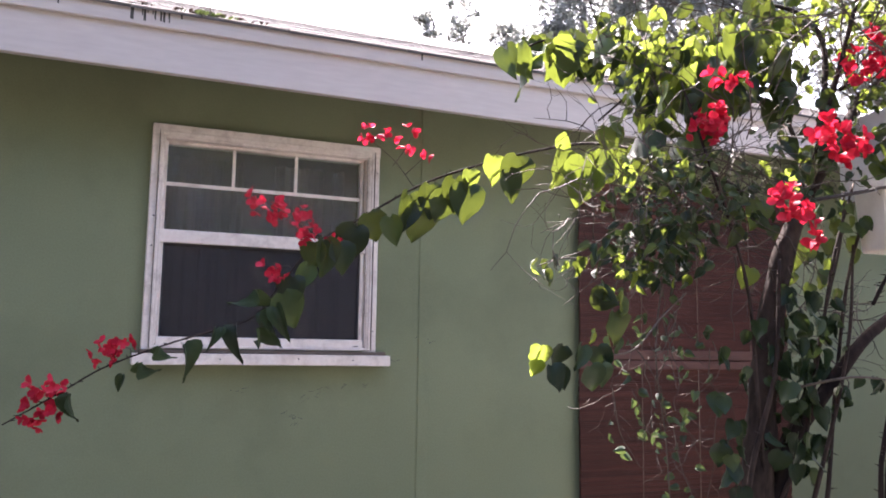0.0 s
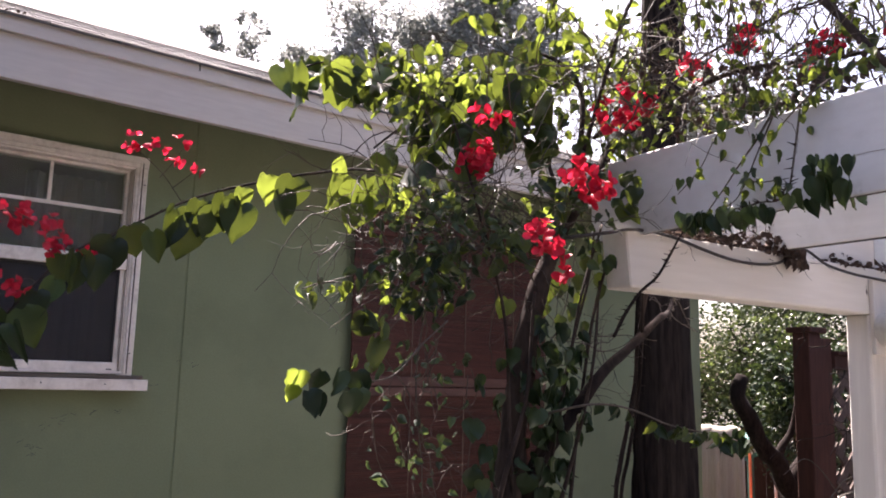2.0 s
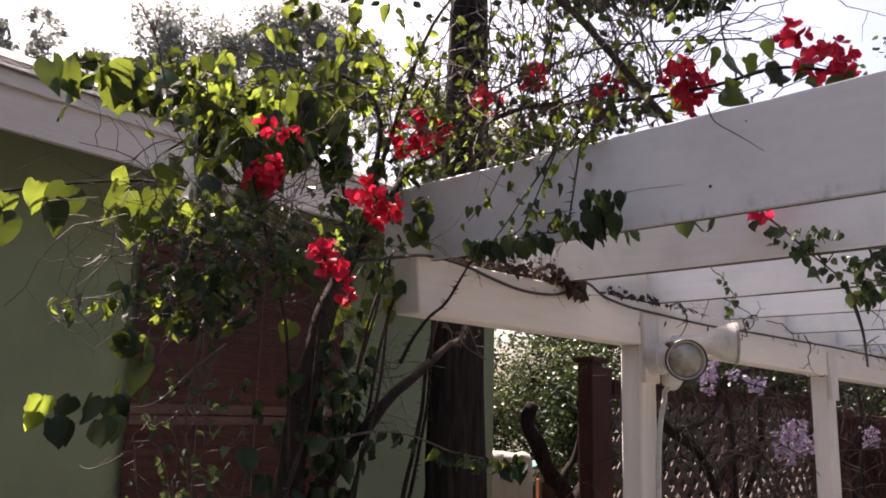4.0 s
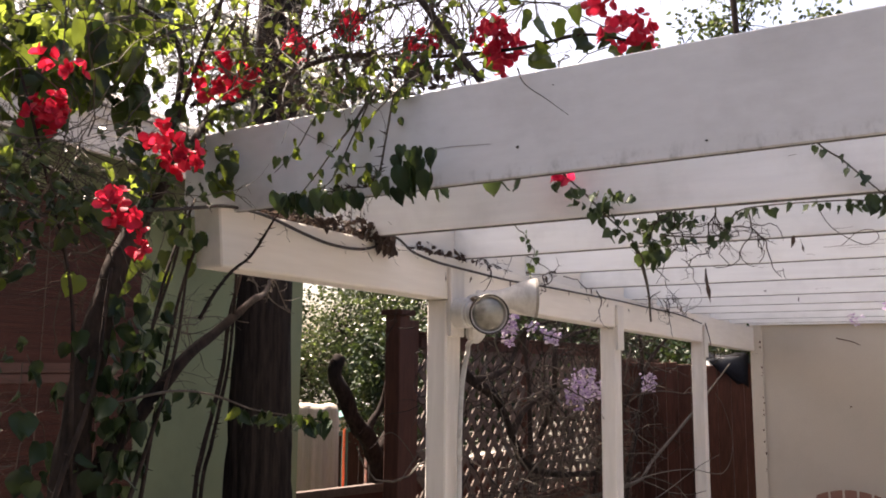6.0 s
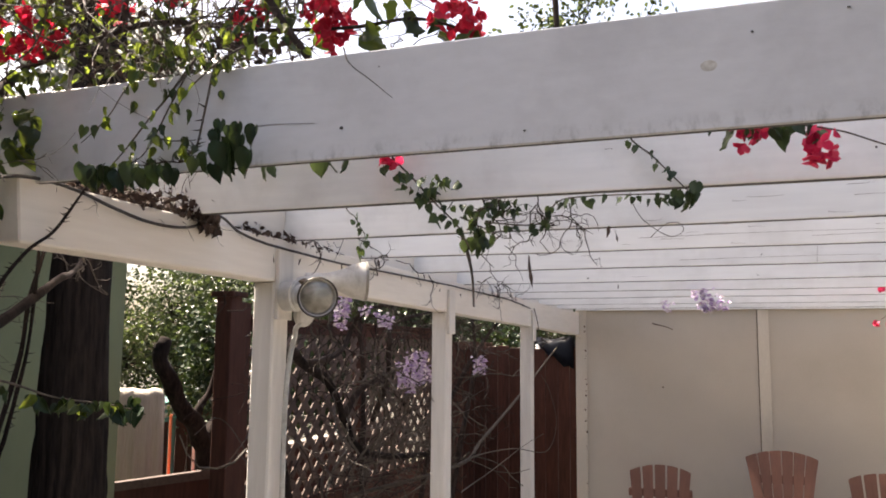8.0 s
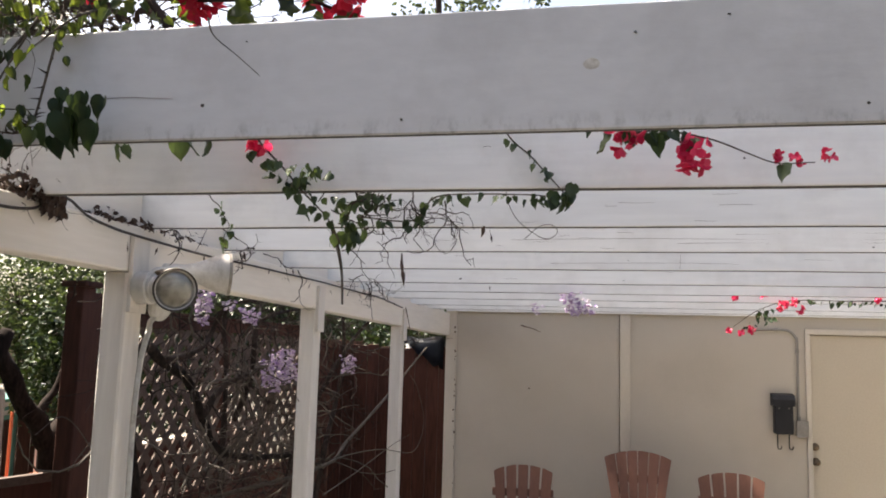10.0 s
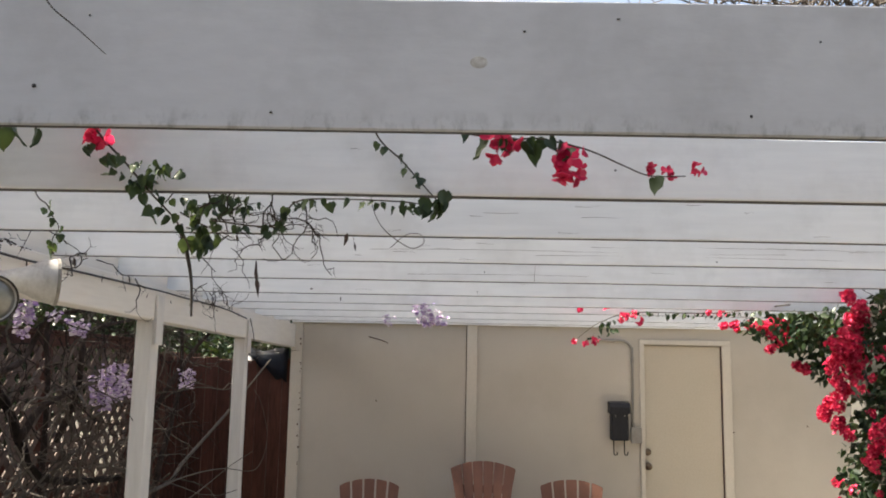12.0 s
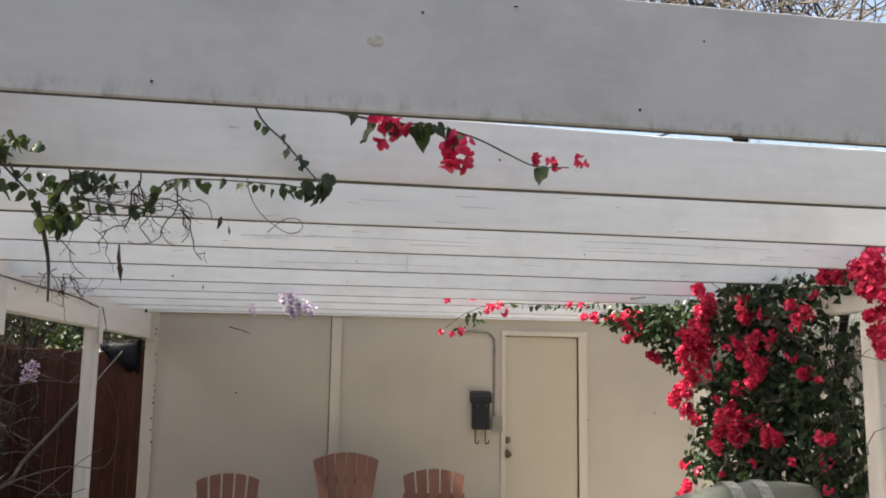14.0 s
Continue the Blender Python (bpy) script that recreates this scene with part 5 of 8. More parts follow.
# ---- climbing bougainvillea ----
def bougainvillea():
    rnd = random.Random(17)
    b = thing("bougainvillea", (1.83, 2.12, 0.0), "old climbing bougainvillea with red bracts arching over the pergola", "climbing plant")
    trunk = [(1.77, 2.12, -0.03), (1.79, 2.13, 0.7), (1.80, 2.11, 1.25), (1.805, 2.1, 1.50), (1.815, 2.1, 1.59), (1.83, 2.1, 1.715), (1.849, 2.1, 1.844), (1.882, 2.1, 1.976), (1.91, 2.1, 2.06), (1.98, 2.1, 2.19), (2.08, 2.12, 2.30), (2.20, 2.16, 2.45)]
    part("trunk", stem(trunk, 0.045, 0.014, 11, 0.4), VINE_BARK, b, smooth=True)
    limb = [(1.83, 2.12, 1.36), (1.87, 2.1, 1.52), (1.895, 2.1, 1.60), (1.96, 2.09, 1.675), (2.01, 2.08, 1.74), (2.10, 2.08, 1.83), (2.27, 2.16, 1.897), (2.47, 2.25, 1.985), (2.62, 2.36, 2.015), (2.74, 2.45, 2.05), (2.84, 2.53, 2.10), (2.90, 2.60, 2.17)]
    part("limb", stem(limb, 0.023, 0.0035, 8, 0.3), BARK, b, smooth=True)
    canes = {
        "spray": ([(1.869, 2.130, 2.103), (1.828, 2.200, 2.202), (1.817, 2.400, 2.300), (1.767, 2.750, 2.424), (1.668, 2.950, 2.443), (1.466, 3.100, 2.396), (1.317, 3.200, 2.341), (1.129, 3.220, 2.224), (0.977, 3.200, 2.127), (0.852, 3.150, 1.971), (0.770, 3.150, 1.872), (0.573, 3.120, 1.806), (0.375, 3.100, 1.728), (0.250, 3.080, 1.649), (0.119, 3.050, 1.567)], 0.0055, 0.0022),
        "left_top": ([(1.986, 2.150, 2.302), (1.973, 2.250, 2.521), (1.805, 2.300, 2.575), (1.674, 2.300, 2.551), (1.577, 2.300, 2.553), (1.470, 2.300, 2.556), (1.380, 2.300, 2.541), (1.300, 2.300, 2.495)], 0.006, 0.002),
        "arch": ([(2.006, 2.100, 2.252), (2.121, 2.200, 2.601), (2.054, 2.300, 2.726), (1.964, 2.350, 2.669), (1.821, 2.400, 2.588), (1.694, 2.450, 2.479), (1.632, 2.500, 2.416)], 0.008, 0.003),
        "upright": ([(1.977, 2.120, 2.153), (2.025, 2.050, 2.451), (2.121, 2.000, 2.799), (2.313, 1.950, 3.086)], 0.008, 0.003),
        "over_rafter": ([(2.294, 1.980, 3.106), (2.332, 1.860, 2.994), (2.345, 1.700, 2.825), (2.338, 1.575, 2.661), (2.334, 1.507, 2.561), (2.328, 1.427, 2.455), (2.322, 1.400, 2.385)], 0.010, 0.0085),
        "top_run": ([(2.169, 2.100, 2.448), (2.354, 1.900, 2.607), (2.469, 1.650, 2.603), (2.469, 1.400, 2.576), (2.448, 1.220, 2.567), (2.421, 1.080, 2.509)], 0.007, 0.003),
        "back_run": ([(2.122, 2.150, 2.452), (2.412, 2.000, 2.713), (2.490, 1.700, 2.778), (2.506, 1.300, 2.685)], 0.006, 0.002),
        "thorny": ([(2.22, 2.2, 0.9), (2.244, 2.2, 1.455), (2.259, 2.2, 1.566), (2.292, 2.2, 1.68), (2.321, 2.2, 1.797), (2.333, 2.2, 1.915), (2.358, 2.2, 2.007), (2.40, 2.2, 2.15)], 0.007, 0.005),
        "thorny_two": ([(2.26, 2.22, 0.9), (2.272, 2.21, 1.453), (2.292, 2.2, 1.594), (2.315, 2.2, 1.69), (2.335, 2.19, 1.85), (2.33, 2.17, 2.2)], 0.006, 0.004),
        "low_right": ([(1.84, 2.1, 1.70), (1.874, 1.95, 1.738), (1.967, 1.95, 1.745), (2.057, 1.95, 1.733), (2.171, 1.95, 1.700), (2.251, 1.95, 1.686), (2.356, 1.95, 1.671), (2.43, 1.95, 1.656)], 0.0035, 0.0015),
        "inner": ([(1.833, 2.120, 1.504), (1.931, 2.060, 1.754), (1.988, 2.050, 2.003), (2.105, 2.100, 2.203)], 0.005, 0.003),
        "inner_two": ([(1.824, 2.100, 1.405), (1.893, 2.050, 1.605), (1.960, 2.060, 1.854), (2.057, 2.100, 2.053), (2.124, 2.150, 2.203)], 0.005, 0.003),
        "left_cane": ([(1.835, 2.100, 1.305), (1.774, 2.050, 1.704), (1.752, 2.050, 1.953), (1.691, 2.080, 2.202), (1.631, 2.100, 2.401)], 0.005, 0.003),
        "side_cane": ([(1.836, 2.080, 1.206), (1.913, 2.040, 1.505), (2.029, 2.060, 1.804), (2.096, 2.100, 2.053)], 0.006, 0.003),
        "side_cane_two": ([(1.875, 2.060, 1.156), (1.952, 2.060, 1.456), (2.029, 2.100, 1.725), (2.086, 2.100, 2.004), (2.180, 2.080, 2.251)], 0.006, 0.003),
        "left_stem": ([(1.737, 2.100, 1.105), (1.736, 2.040, 1.504), (1.813, 2.040, 1.754), (1.851, 2.060, 2.003)], 0.007, 0.004),
        "droop_one": ([(1.691, 2.120, 2.122), (1.593, 2.100, 2.002), (1.555, 2.100, 1.802), (1.576, 2.100, 1.603), (1.587, 2.100, 1.423)], 0.003, 0.0012),
        "droop_two": ([(1.731, 2.100, 2.102), (1.534, 2.080, 2.052), (1.455, 2.080, 1.952), (1.436, 2.080, 1.822)], 0.003, 0.0012),
        "droop_far": ([(1.583, 2.100, 2.082), (1.455, 2.100, 1.992), (1.336, 2.100, 1.986), (1.276, 2.100, 1.966)], 0.0025, 0.0012),
        "cluster_twig": ([(1.633, 2.100, 1.922), (1.507, 2.000, 1.862), (1.389, 1.920, 1.792), (1.261, 1.880, 1.786)], 0.0022, 0.0015),
        "face_twig": ([(2.134, 1.530, 2.407), (2.11, 1.545, 2.225), (2.105, 1.554, 2.205), (2.105, 1.576, 2.179), (2.105, 1.62, 2.182), (2.105, 1.656, 2.178), (2.105, 1.70, 2.179)], 0.0024, 0.0012),
        "face_twig_two": ([(2.14, 1.58, 2.42), (2.115, 1.625, 2.30), (2.11, 1.649, 2.248), (2.11, 1.679, 2.204), (2.11, 1.716, 2.184)], 0.0022, 0.0012),
        "face_shoot_a": ([(2.17, 1.60, 2.43), (2.125, 1.635, 2.33), (2.11, 1.667, 2.281), (2.11, 1.716, 2.229), (2.11, 1.766, 2.181)], 0.0030, 0.0014),
        "face_shoot_b": ([(2.17, 1.72, 2.43), (2.125, 1.745, 2.36), (2.11, 1.767, 2.305), (2.11, 1.793, 2.278), (2.11, 1.847, 2.24)], 0.0022, 0.0010),
        "face_shoot_c": ([(2.169, 1.480, 2.434), (2.113, 1.500, 2.387), (2.098, 1.560, 2.331), (2.100, 1.600, 2.284)], 0.0024, 0.0012),
        "face_shoot_d": ([(2.108, 1.66, 2.24), (2.106, 1.62, 2.226), (2.105, 1.58, 2.222), (2.105, 1.548, 2.221)], 0.0018, 0.0010),
        "thorny_cross": ([(2.048, 2.000, 1.904), (2.078, 1.990, 1.963), (2.125, 1.985, 2.019), (2.182, 1.985, 2.060), (2.225, 1.985, 2.113), (2.271, 1.985, 2.177), (2.316, 1.980, 2.231)], 0.0042, 0.0026),
        "thorn_twig": ([(2.13, 1.235, 2.385), (2.098, 1.205, 2.339), (2.096, 1.158, 2.30), (2.096, 1.115, 2.263)], 0.0016, 0.0007),
        "rafter_shoot": ([(2.26, 0.843, 2.37), (2.25, 0.845, 2.45), (2.25, 0.85, 2.55), (2.27, 0.86, 2.75)], 0.006, 0.005),
    }
    thorns = bmesh.new()
    for nm, (pts, r0, r1) in canes.items():
        part("cane", stem(pts, r0, r1, 6, 0.3, 7), TWIG if r0 < 0.004 else BARK if "thorny" in nm else VINE_BARK, b, smooth=True)
        if "thorny" in nm or "cane" in nm or nm in ("face_twig", "spray", "inner", "left_stem"):
            path = spline(pts, 7)
            for i in range(1, len(path) - 1):
                d = Vector((rnd.uniform(-1, 1), rnd.uniform(-1, 1), rnd.uniform(-0.2, 0.5))).normalized()
                tube(thorns, [path[i], path[i] + d * 0.009, path[i] + d * 0.018], 0.0026, 0.0004, 4)
    part("thorn_stubble", thorns, VINE_BARK, b, kind="stuff")
    # large single leaves
    # old: leaves coloured dark in place of the shade on them
    big, old, withered = [], [], []
    # broad leaves hanging one by one from the long cane: base and length
    for x, y, z, ln in ((1.690, 2.860, 2.428, -0.047), (1.690, 2.860, 2.417, 0.106), (1.731, 2.770, 2.372, 0.117), (1.762, 2.690, 2.396, 0.087), (1.773, 2.630, 2.346, 0.085), (1.784, 2.540, 2.372, 0.07), (1.795, 2.470, 2.333, 0.058), (1.741, 2.740, 2.392, 0.106), (1.711, 2.810, 2.370, 0.072), (1.518, 3.020, 2.422, 0.079),
                        (1.558, 2.990, 2.368, 0.086), (1.589, 2.970, 2.416, 0.093), (1.458, 3.070, 2.328, 0.104), (1.417, 3.100, 2.353, 0.095), (1.387, 3.120, 2.311, 0.085), (1.346, 3.150, 2.337, 0.095), (1.276, 3.170, 2.303, 0.105), (1.316, 3.170, 2.276, 0.111), (1.457, 3.070, 2.381, 0.057)):
        tip = Vector((rnd.uniform(-0.25, 0.3), rnd.uniform(-0.2, 0.2), -1 if ln > 0 else 0.7))
        big.append(turned((x, y, z), tip, (rnd.uniform(-0.4, 0.4), -1, rnd.uniform(-0.1, 0.5)), abs(ln) * 1.25))
    for x, y, z, ln in ((1.216, 3.180, 2.224, 0.091), (1.146, 3.190, 2.234, 0.095), (1.106, 3.190, 2.189, 0.113), (0.996, 3.170, 2.135, 0.111), (1.046, 3.180, 2.129, 0.093), (0.966, 3.170, 2.123, 0.083), (0.946, 3.160, 2.047, 0.082), (0.897, 3.140, 2.008, 0.091), (0.867, 3.130, 1.953, 0.108), (0.837, 3.120, 1.890, 0.08), (0.777, 3.120, 1.962, 0.08),
                        (0.797, 3.120, 1.846, 0.098), (0.727, 3.110, 1.846, 0.092), (0.847, 3.120, 1.907, 0.09), (0.667, 3.100, 1.838, 0.053), (0.577, 3.090, 1.786, 0.079), (0.516, 3.080, 1.784, 0.053), (0.466, 3.080, 1.739, 0.061), (0.416, 3.070, 1.702, 0.044), (0.285, 3.060, 1.647, 0.07)):
        wild = 0.5 if x > 0.86 else 1.5
        tip = Vector((rnd.uniform(-0.45, 0.45), rnd.uniform(-wild, wild) * 0.6, -1))
        (big if x > 0.86 else withered).append(turned((x, y, z), tip, (rnd.uniform(-wild, wild) * 1.3, -1, rnd.uniform(-0.3, 0.6)), ln * 1.12))
    big += along(canes["left_top"][0], 34, rnd, 0.088, 0.035, 0.9, 0.45, 0.3, 1.0)
    big += along(canes["arch"][0], 22, rnd, 0.084, 0.05, 0.9, 0.5, 0.3, 0.95)
    big += clump((1.689, 2.200, 2.372), (0.14, 0.10, 0.12), 20, rnd, 0.085, 0.9, 0.45)
    big += clump((1.846, 2.200, 2.501), (0.20, 0.12, 0.10), 26, rnd, 0.088, 0.8, 0.5)
    big += clump((1.976, 2.120, 2.302), (0.12, 0.10, 0.12), 20, rnd, 0.052, 0.8, 0.6)
    for x, z, ln in ((1.175, 1.80, 0.045), (1.20, 1.80, 0.05), (1.235, 1.80, 0.055), (1.26, 1.80, 0.06), (1.29, 1.80, 0.058), (1.20, 1.765, 0.062), (1.225, 1.76, 0.05), (1.265, 1.765, 0.065), (1.295, 1.77, 0.055), (1.18, 1.775, 0.04), (1.31, 1.79, 0.035)):
        (old if x > 1.23 or z < 1.77 else big).append(turned((x, 1.87 + rnd.uniform(-0.03, 0.03), z), (rnd.uniform(-0.5, 0.5), rnd.uniform(-0.3, 0.3), -1), (rnd.uniform(-0.5, 0.5), -1, rnd.uniform(-0.1, 0.8)), ln * 0.78))
    big.append(turned((1.329, 1.87, 1.862), (0.1, 0, -1), (0.2, -1, 0.2), 0.062))
    big += clump((1.33, 1.89, 1.905), (0.035, 0.03, 0.02), 5, rnd, 0.045, 0.6, 0.7)
    # young leaves beside the trunk that the sun shines through
    for x, y, z, ln in ((1.797, 2.05, 2.13, 0.07), (1.724, 2.05, 2.066, 0.049), (1.763, 2.05, 1.978, 0.049), (1.937, 2.12, 2.052, 0.069), (1.987, 2.12, 2.038, 0.039), (2.102, 2.12, 2.166, 0.041), (2.063, 2.12, 2.115, 0.041), (2.106, 2.12, 2.124, 0.028), (2.044, 2.12, 2.066, 0.043), (2.092, 2.12, 2.071, 0.044), (2.132, 2.12, 2.088, 0.038), (2.054, 2.12, 2.023, 0.046), (1.924, 2.12, 1.98, 0.036), (2.116, 2.12, 2.046, 0.041), (2.019, 2.12, 1.98, 0.037), (1.969, 2.12, 1.955, 0.039), (2.063, 2.12, 1.947, 0.04), (1.896, 2.12, 2.035, 0.038), (1.831, 2.05, 2.077, 0.034)):
        big.append(turned((x, y + rnd.uniform(-0.02, 0.02), z), (rnd.uniform(-0.35, 0.35), rnd.uniform(-0.2, 0.2), -1), (rnd.uniform(-0.4, 0.2), -1, rnd.uniform(-0.2, 0.4)), ln))
    # low leaves beside the trunk, their shade put into the colour
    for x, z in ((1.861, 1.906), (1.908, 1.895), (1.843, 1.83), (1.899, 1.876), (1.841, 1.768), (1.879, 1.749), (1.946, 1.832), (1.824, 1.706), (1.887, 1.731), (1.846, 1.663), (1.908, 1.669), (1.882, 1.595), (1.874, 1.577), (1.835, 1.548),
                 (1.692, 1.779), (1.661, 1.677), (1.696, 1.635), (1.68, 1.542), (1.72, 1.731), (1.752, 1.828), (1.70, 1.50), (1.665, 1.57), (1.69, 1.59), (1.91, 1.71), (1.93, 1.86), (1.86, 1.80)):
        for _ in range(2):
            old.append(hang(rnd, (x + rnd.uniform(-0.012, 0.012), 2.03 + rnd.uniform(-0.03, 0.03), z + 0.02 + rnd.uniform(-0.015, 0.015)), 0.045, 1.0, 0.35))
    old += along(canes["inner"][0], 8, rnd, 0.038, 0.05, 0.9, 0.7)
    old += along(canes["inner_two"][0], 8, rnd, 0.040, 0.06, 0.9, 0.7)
    for p in ((2.468, 1.387, 2.670), (2.458, 1.295, 2.618), (2.450, 1.235, 2.643), (2.482, 1.554, 2.629), (2.462, 1.330, 2.630), (2.476, 1.480, 2.674), (2.438, 1.160, 2.562), (2.467, 1.620, 2.698)):
        big.append(hang(rnd, p, 0.068, 1.0, 0.5))
    big += along(canes["top_run"][0], 12, rnd, 0.055, 0.03, 0.7, 0.8, 0.3, 1.0)
    # broad leaves in front of the first rafter, darkened for shade: side, height, length
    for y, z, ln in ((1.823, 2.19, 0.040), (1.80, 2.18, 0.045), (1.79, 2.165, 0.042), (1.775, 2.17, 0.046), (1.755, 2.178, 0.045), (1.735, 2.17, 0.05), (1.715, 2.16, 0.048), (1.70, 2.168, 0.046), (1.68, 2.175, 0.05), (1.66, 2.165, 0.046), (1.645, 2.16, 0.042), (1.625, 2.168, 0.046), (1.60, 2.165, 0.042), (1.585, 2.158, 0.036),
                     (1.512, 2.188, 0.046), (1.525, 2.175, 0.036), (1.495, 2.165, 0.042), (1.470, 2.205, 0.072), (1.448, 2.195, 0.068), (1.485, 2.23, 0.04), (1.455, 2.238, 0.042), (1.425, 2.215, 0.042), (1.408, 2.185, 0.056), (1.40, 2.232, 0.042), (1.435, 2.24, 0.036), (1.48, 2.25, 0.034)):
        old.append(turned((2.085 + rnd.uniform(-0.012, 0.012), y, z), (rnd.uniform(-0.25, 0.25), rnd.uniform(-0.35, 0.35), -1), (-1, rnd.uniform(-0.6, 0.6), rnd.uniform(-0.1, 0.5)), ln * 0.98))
    big += clump((2.066, 1.970, 2.272), (0.05, 0.05, 0.05), 10, rnd, 0.05, 0.9, 0.5)
    big += clump((1.74, 2.58, 2.66), (0.24, 0.12, 0.10), 75, rnd, 0.058, 0.9, 0.5)
    leaf_parts(big[:240], b, LEAF)
    rest = big[240:]
    # denser and smaller leaves
    # dim: small leaves whose shade is put in with the duller vine colour
    dim = along(canes["droop_one"][0], 34, rnd, 0.020, 0.06, 0.6, 0.9)
    rest += along(canes["droop_two"][0], 16, rnd, 0.034, 0.06, 0.8, 0.8)
    rest += along(canes["droop_far"][0], 22, rnd, 0.03, 0.03, 0.8, 0.8)
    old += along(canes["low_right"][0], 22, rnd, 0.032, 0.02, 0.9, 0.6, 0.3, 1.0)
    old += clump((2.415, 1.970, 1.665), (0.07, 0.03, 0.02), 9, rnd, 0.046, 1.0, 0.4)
    rest += along(canes["low_right"][0], 7, rnd, 0.036, 0.02, 0.9, 0.6, 0.5, 0.95)
    rest += along(canes["face_twig"][0], 8, rnd, 0.026, 0.02, 0.9, 0.6)
    rest += along(canes["face_twig_two"][0], 9, rnd, 0.028, 0.02, 0.9, 0.6)
    for k in "abcd":
        rest += along(canes["face_shoot_" + k][0], 10, rnd, 0.024, 0.02, 1.0, 0.5)
    rest += clump((2.120, 1.620, 2.399), (0.03, 0.22, 0.04), 22, rnd, 0.028, 0.9, 0.5)
    dim += clump((1.632, 2.080, 2.142), (0.22, 0.10, 0.11), 170, rnd, 0.026, 0.5, 1.0)
    rest += clump((1.632, 2.080, 2.142), (0.24, 0.10, 0.12), 40, rnd, 0.032, 0.6, 0.9)
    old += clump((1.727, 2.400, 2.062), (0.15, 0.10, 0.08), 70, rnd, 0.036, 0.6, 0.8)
    rest += clump((1.775, 2.300, 2.501), (0.36, 0.15, 0.16), 60, rnd, 0.032, 0.7, 0.8)
    rest += clump((2.140, 2.100, 2.497), (0.25, 0.20, 0.15), 90, rnd, 0.030, 0.7, 0.8)
    dim += clump((1.977, 2.050, 2.222), (0.18, 0.10, 0.15), 80, rnd, 0.028, 0.7, 0.8)
    old += clump((1.535, 2.060, 2.022), (0.16, 0.08, 0.10), 50, rnd, 0.030, 0.6, 0.9)
    rest += clump((1.535, 2.060, 2.022), (0.16, 0.08, 0.10), 16, rnd, 0.032, 0.6, 0.9)
    dim += clump((1.584, 2.140, 1.752), (0.14, 0.08, 0.28), 70, rnd, 0.022, 0.5, 0.9)
    joined("withered_leaves", withered, WITHERED, VINE_LEAF, b)
    joined("fine_leaves", dim, LEAF_SHAPES[1], VINE_LEAF, b)
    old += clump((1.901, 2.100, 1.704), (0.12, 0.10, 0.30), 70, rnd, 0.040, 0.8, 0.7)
    rest += clump((2.266, 1.980, 2.654), (0.30, 0.28, 0.24), 210, rnd, 0.027, 0.6, 0.9)
    rest += clump((2.442, 1.700, 2.758), (0.25, 0.30, 0.20), 100, rnd, 0.028, 0.6, 0.9)
    rest += clump((2.071, 2.250, 2.721), (0.32, 0.2, 0.22), 150, rnd, 0.045, 0.7, 0.8)
    rest += clump((1.825, 2.250, 2.551), (0.30, 0.12, 0.12), 60, rnd, 0.045, 0.8, 0.7)
    rest += clump((2.196, 1.600, 2.457), (0.08, 0.30, 0.06), 70, rnd, 0.026, 0.7, 0.8)
    # shaded leaves take the dark leaf colour
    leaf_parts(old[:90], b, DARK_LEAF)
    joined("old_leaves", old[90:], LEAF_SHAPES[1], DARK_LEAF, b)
    joined("foliage", rest, LEAF_SHAPES[1], LEAF, b)
    joined("dry_leaves", clump((2.334, 1.660, 2.506), (0.12, 0.24, 0.10), 150, rnd, 0.022, 0.7, 0.9) + clump((2.209, 1.900, 2.539), (0.15, 0.2, 0.15), 60, rnd, 0.022, 0.7, 0.9), LEAF_SHAPES[1], DEAD_LEAF, b)
    # tangle of bare shoots
    tg = bmesh.new()
    for _ in range(60):
        twigs(tg, rnd, (rnd.uniform(1.9, 2.4), rnd.uniform(1.6, 2.2), rnd.uniform(2.38, 2.6)), (rnd.uniform(-0.6, 0.6), rnd.uniform(-0.9, 0.4), rnd.uniform(-0.1, 0.9)), rnd.uniform(0.25, 0.55), 0.0022, 7, 0.45, 0.05)
    for _ in range(70):
        twigs(tg, rnd, (rnd.uniform(2.25, 2.7), rnd.uniform(1.35, 2.05), rnd.uniform(2.5, 2.8)), (rnd.uniform(-0.5, 0.5), rnd.uniform(-0.8, 0.4), rnd.uniform(0.2, 1.0)), rnd.uniform(0.3, 0.6), 0.0028, 8, 0.42, 0.03)
    for _ in range(70):
        twigs(tg, rnd, (rnd.uniform(1.5, 2.2), rnd.uniform(2.0, 2.4), rnd.uniform(2.15, 2.6)), (rnd.uniform(-0.9, 0.5), rnd.uniform(-0.5, 0.3), rnd.uniform(-0.3, 0.7)), rnd.uniform(0.2, 0.45), 0.0017, 7, 0.45, 0.05)
    for _ in range(34):
        twigs(tg, rnd, (rnd.uniform(2.15, 2.4), rnd.uniform(1.45, 2.0), rnd.uniform(2.40, 2.52)), (rnd.uniform(-0.5, 0.4), rnd.uniform(-0.6, 0.6), rnd.uniform(-0.3, 0.5)), rnd.uniform(0.15, 0.35), 0.0018, 7, 0.5, 0.06)
    for _ in range(85):
        twigs(tg, rnd, (rnd.uniform(1.45, 1.95), rnd.uniform(2.05, 2.25), rnd.uniform(2.02, 2.25)), (rnd.uniform(-1, 0.6), rnd.uniform(-0.4, 0.2), rnd.uniform(-0.4, 0.4)), rnd.uniform(0.15, 0.35), 0.0018, 7, 0.5, 0.04)
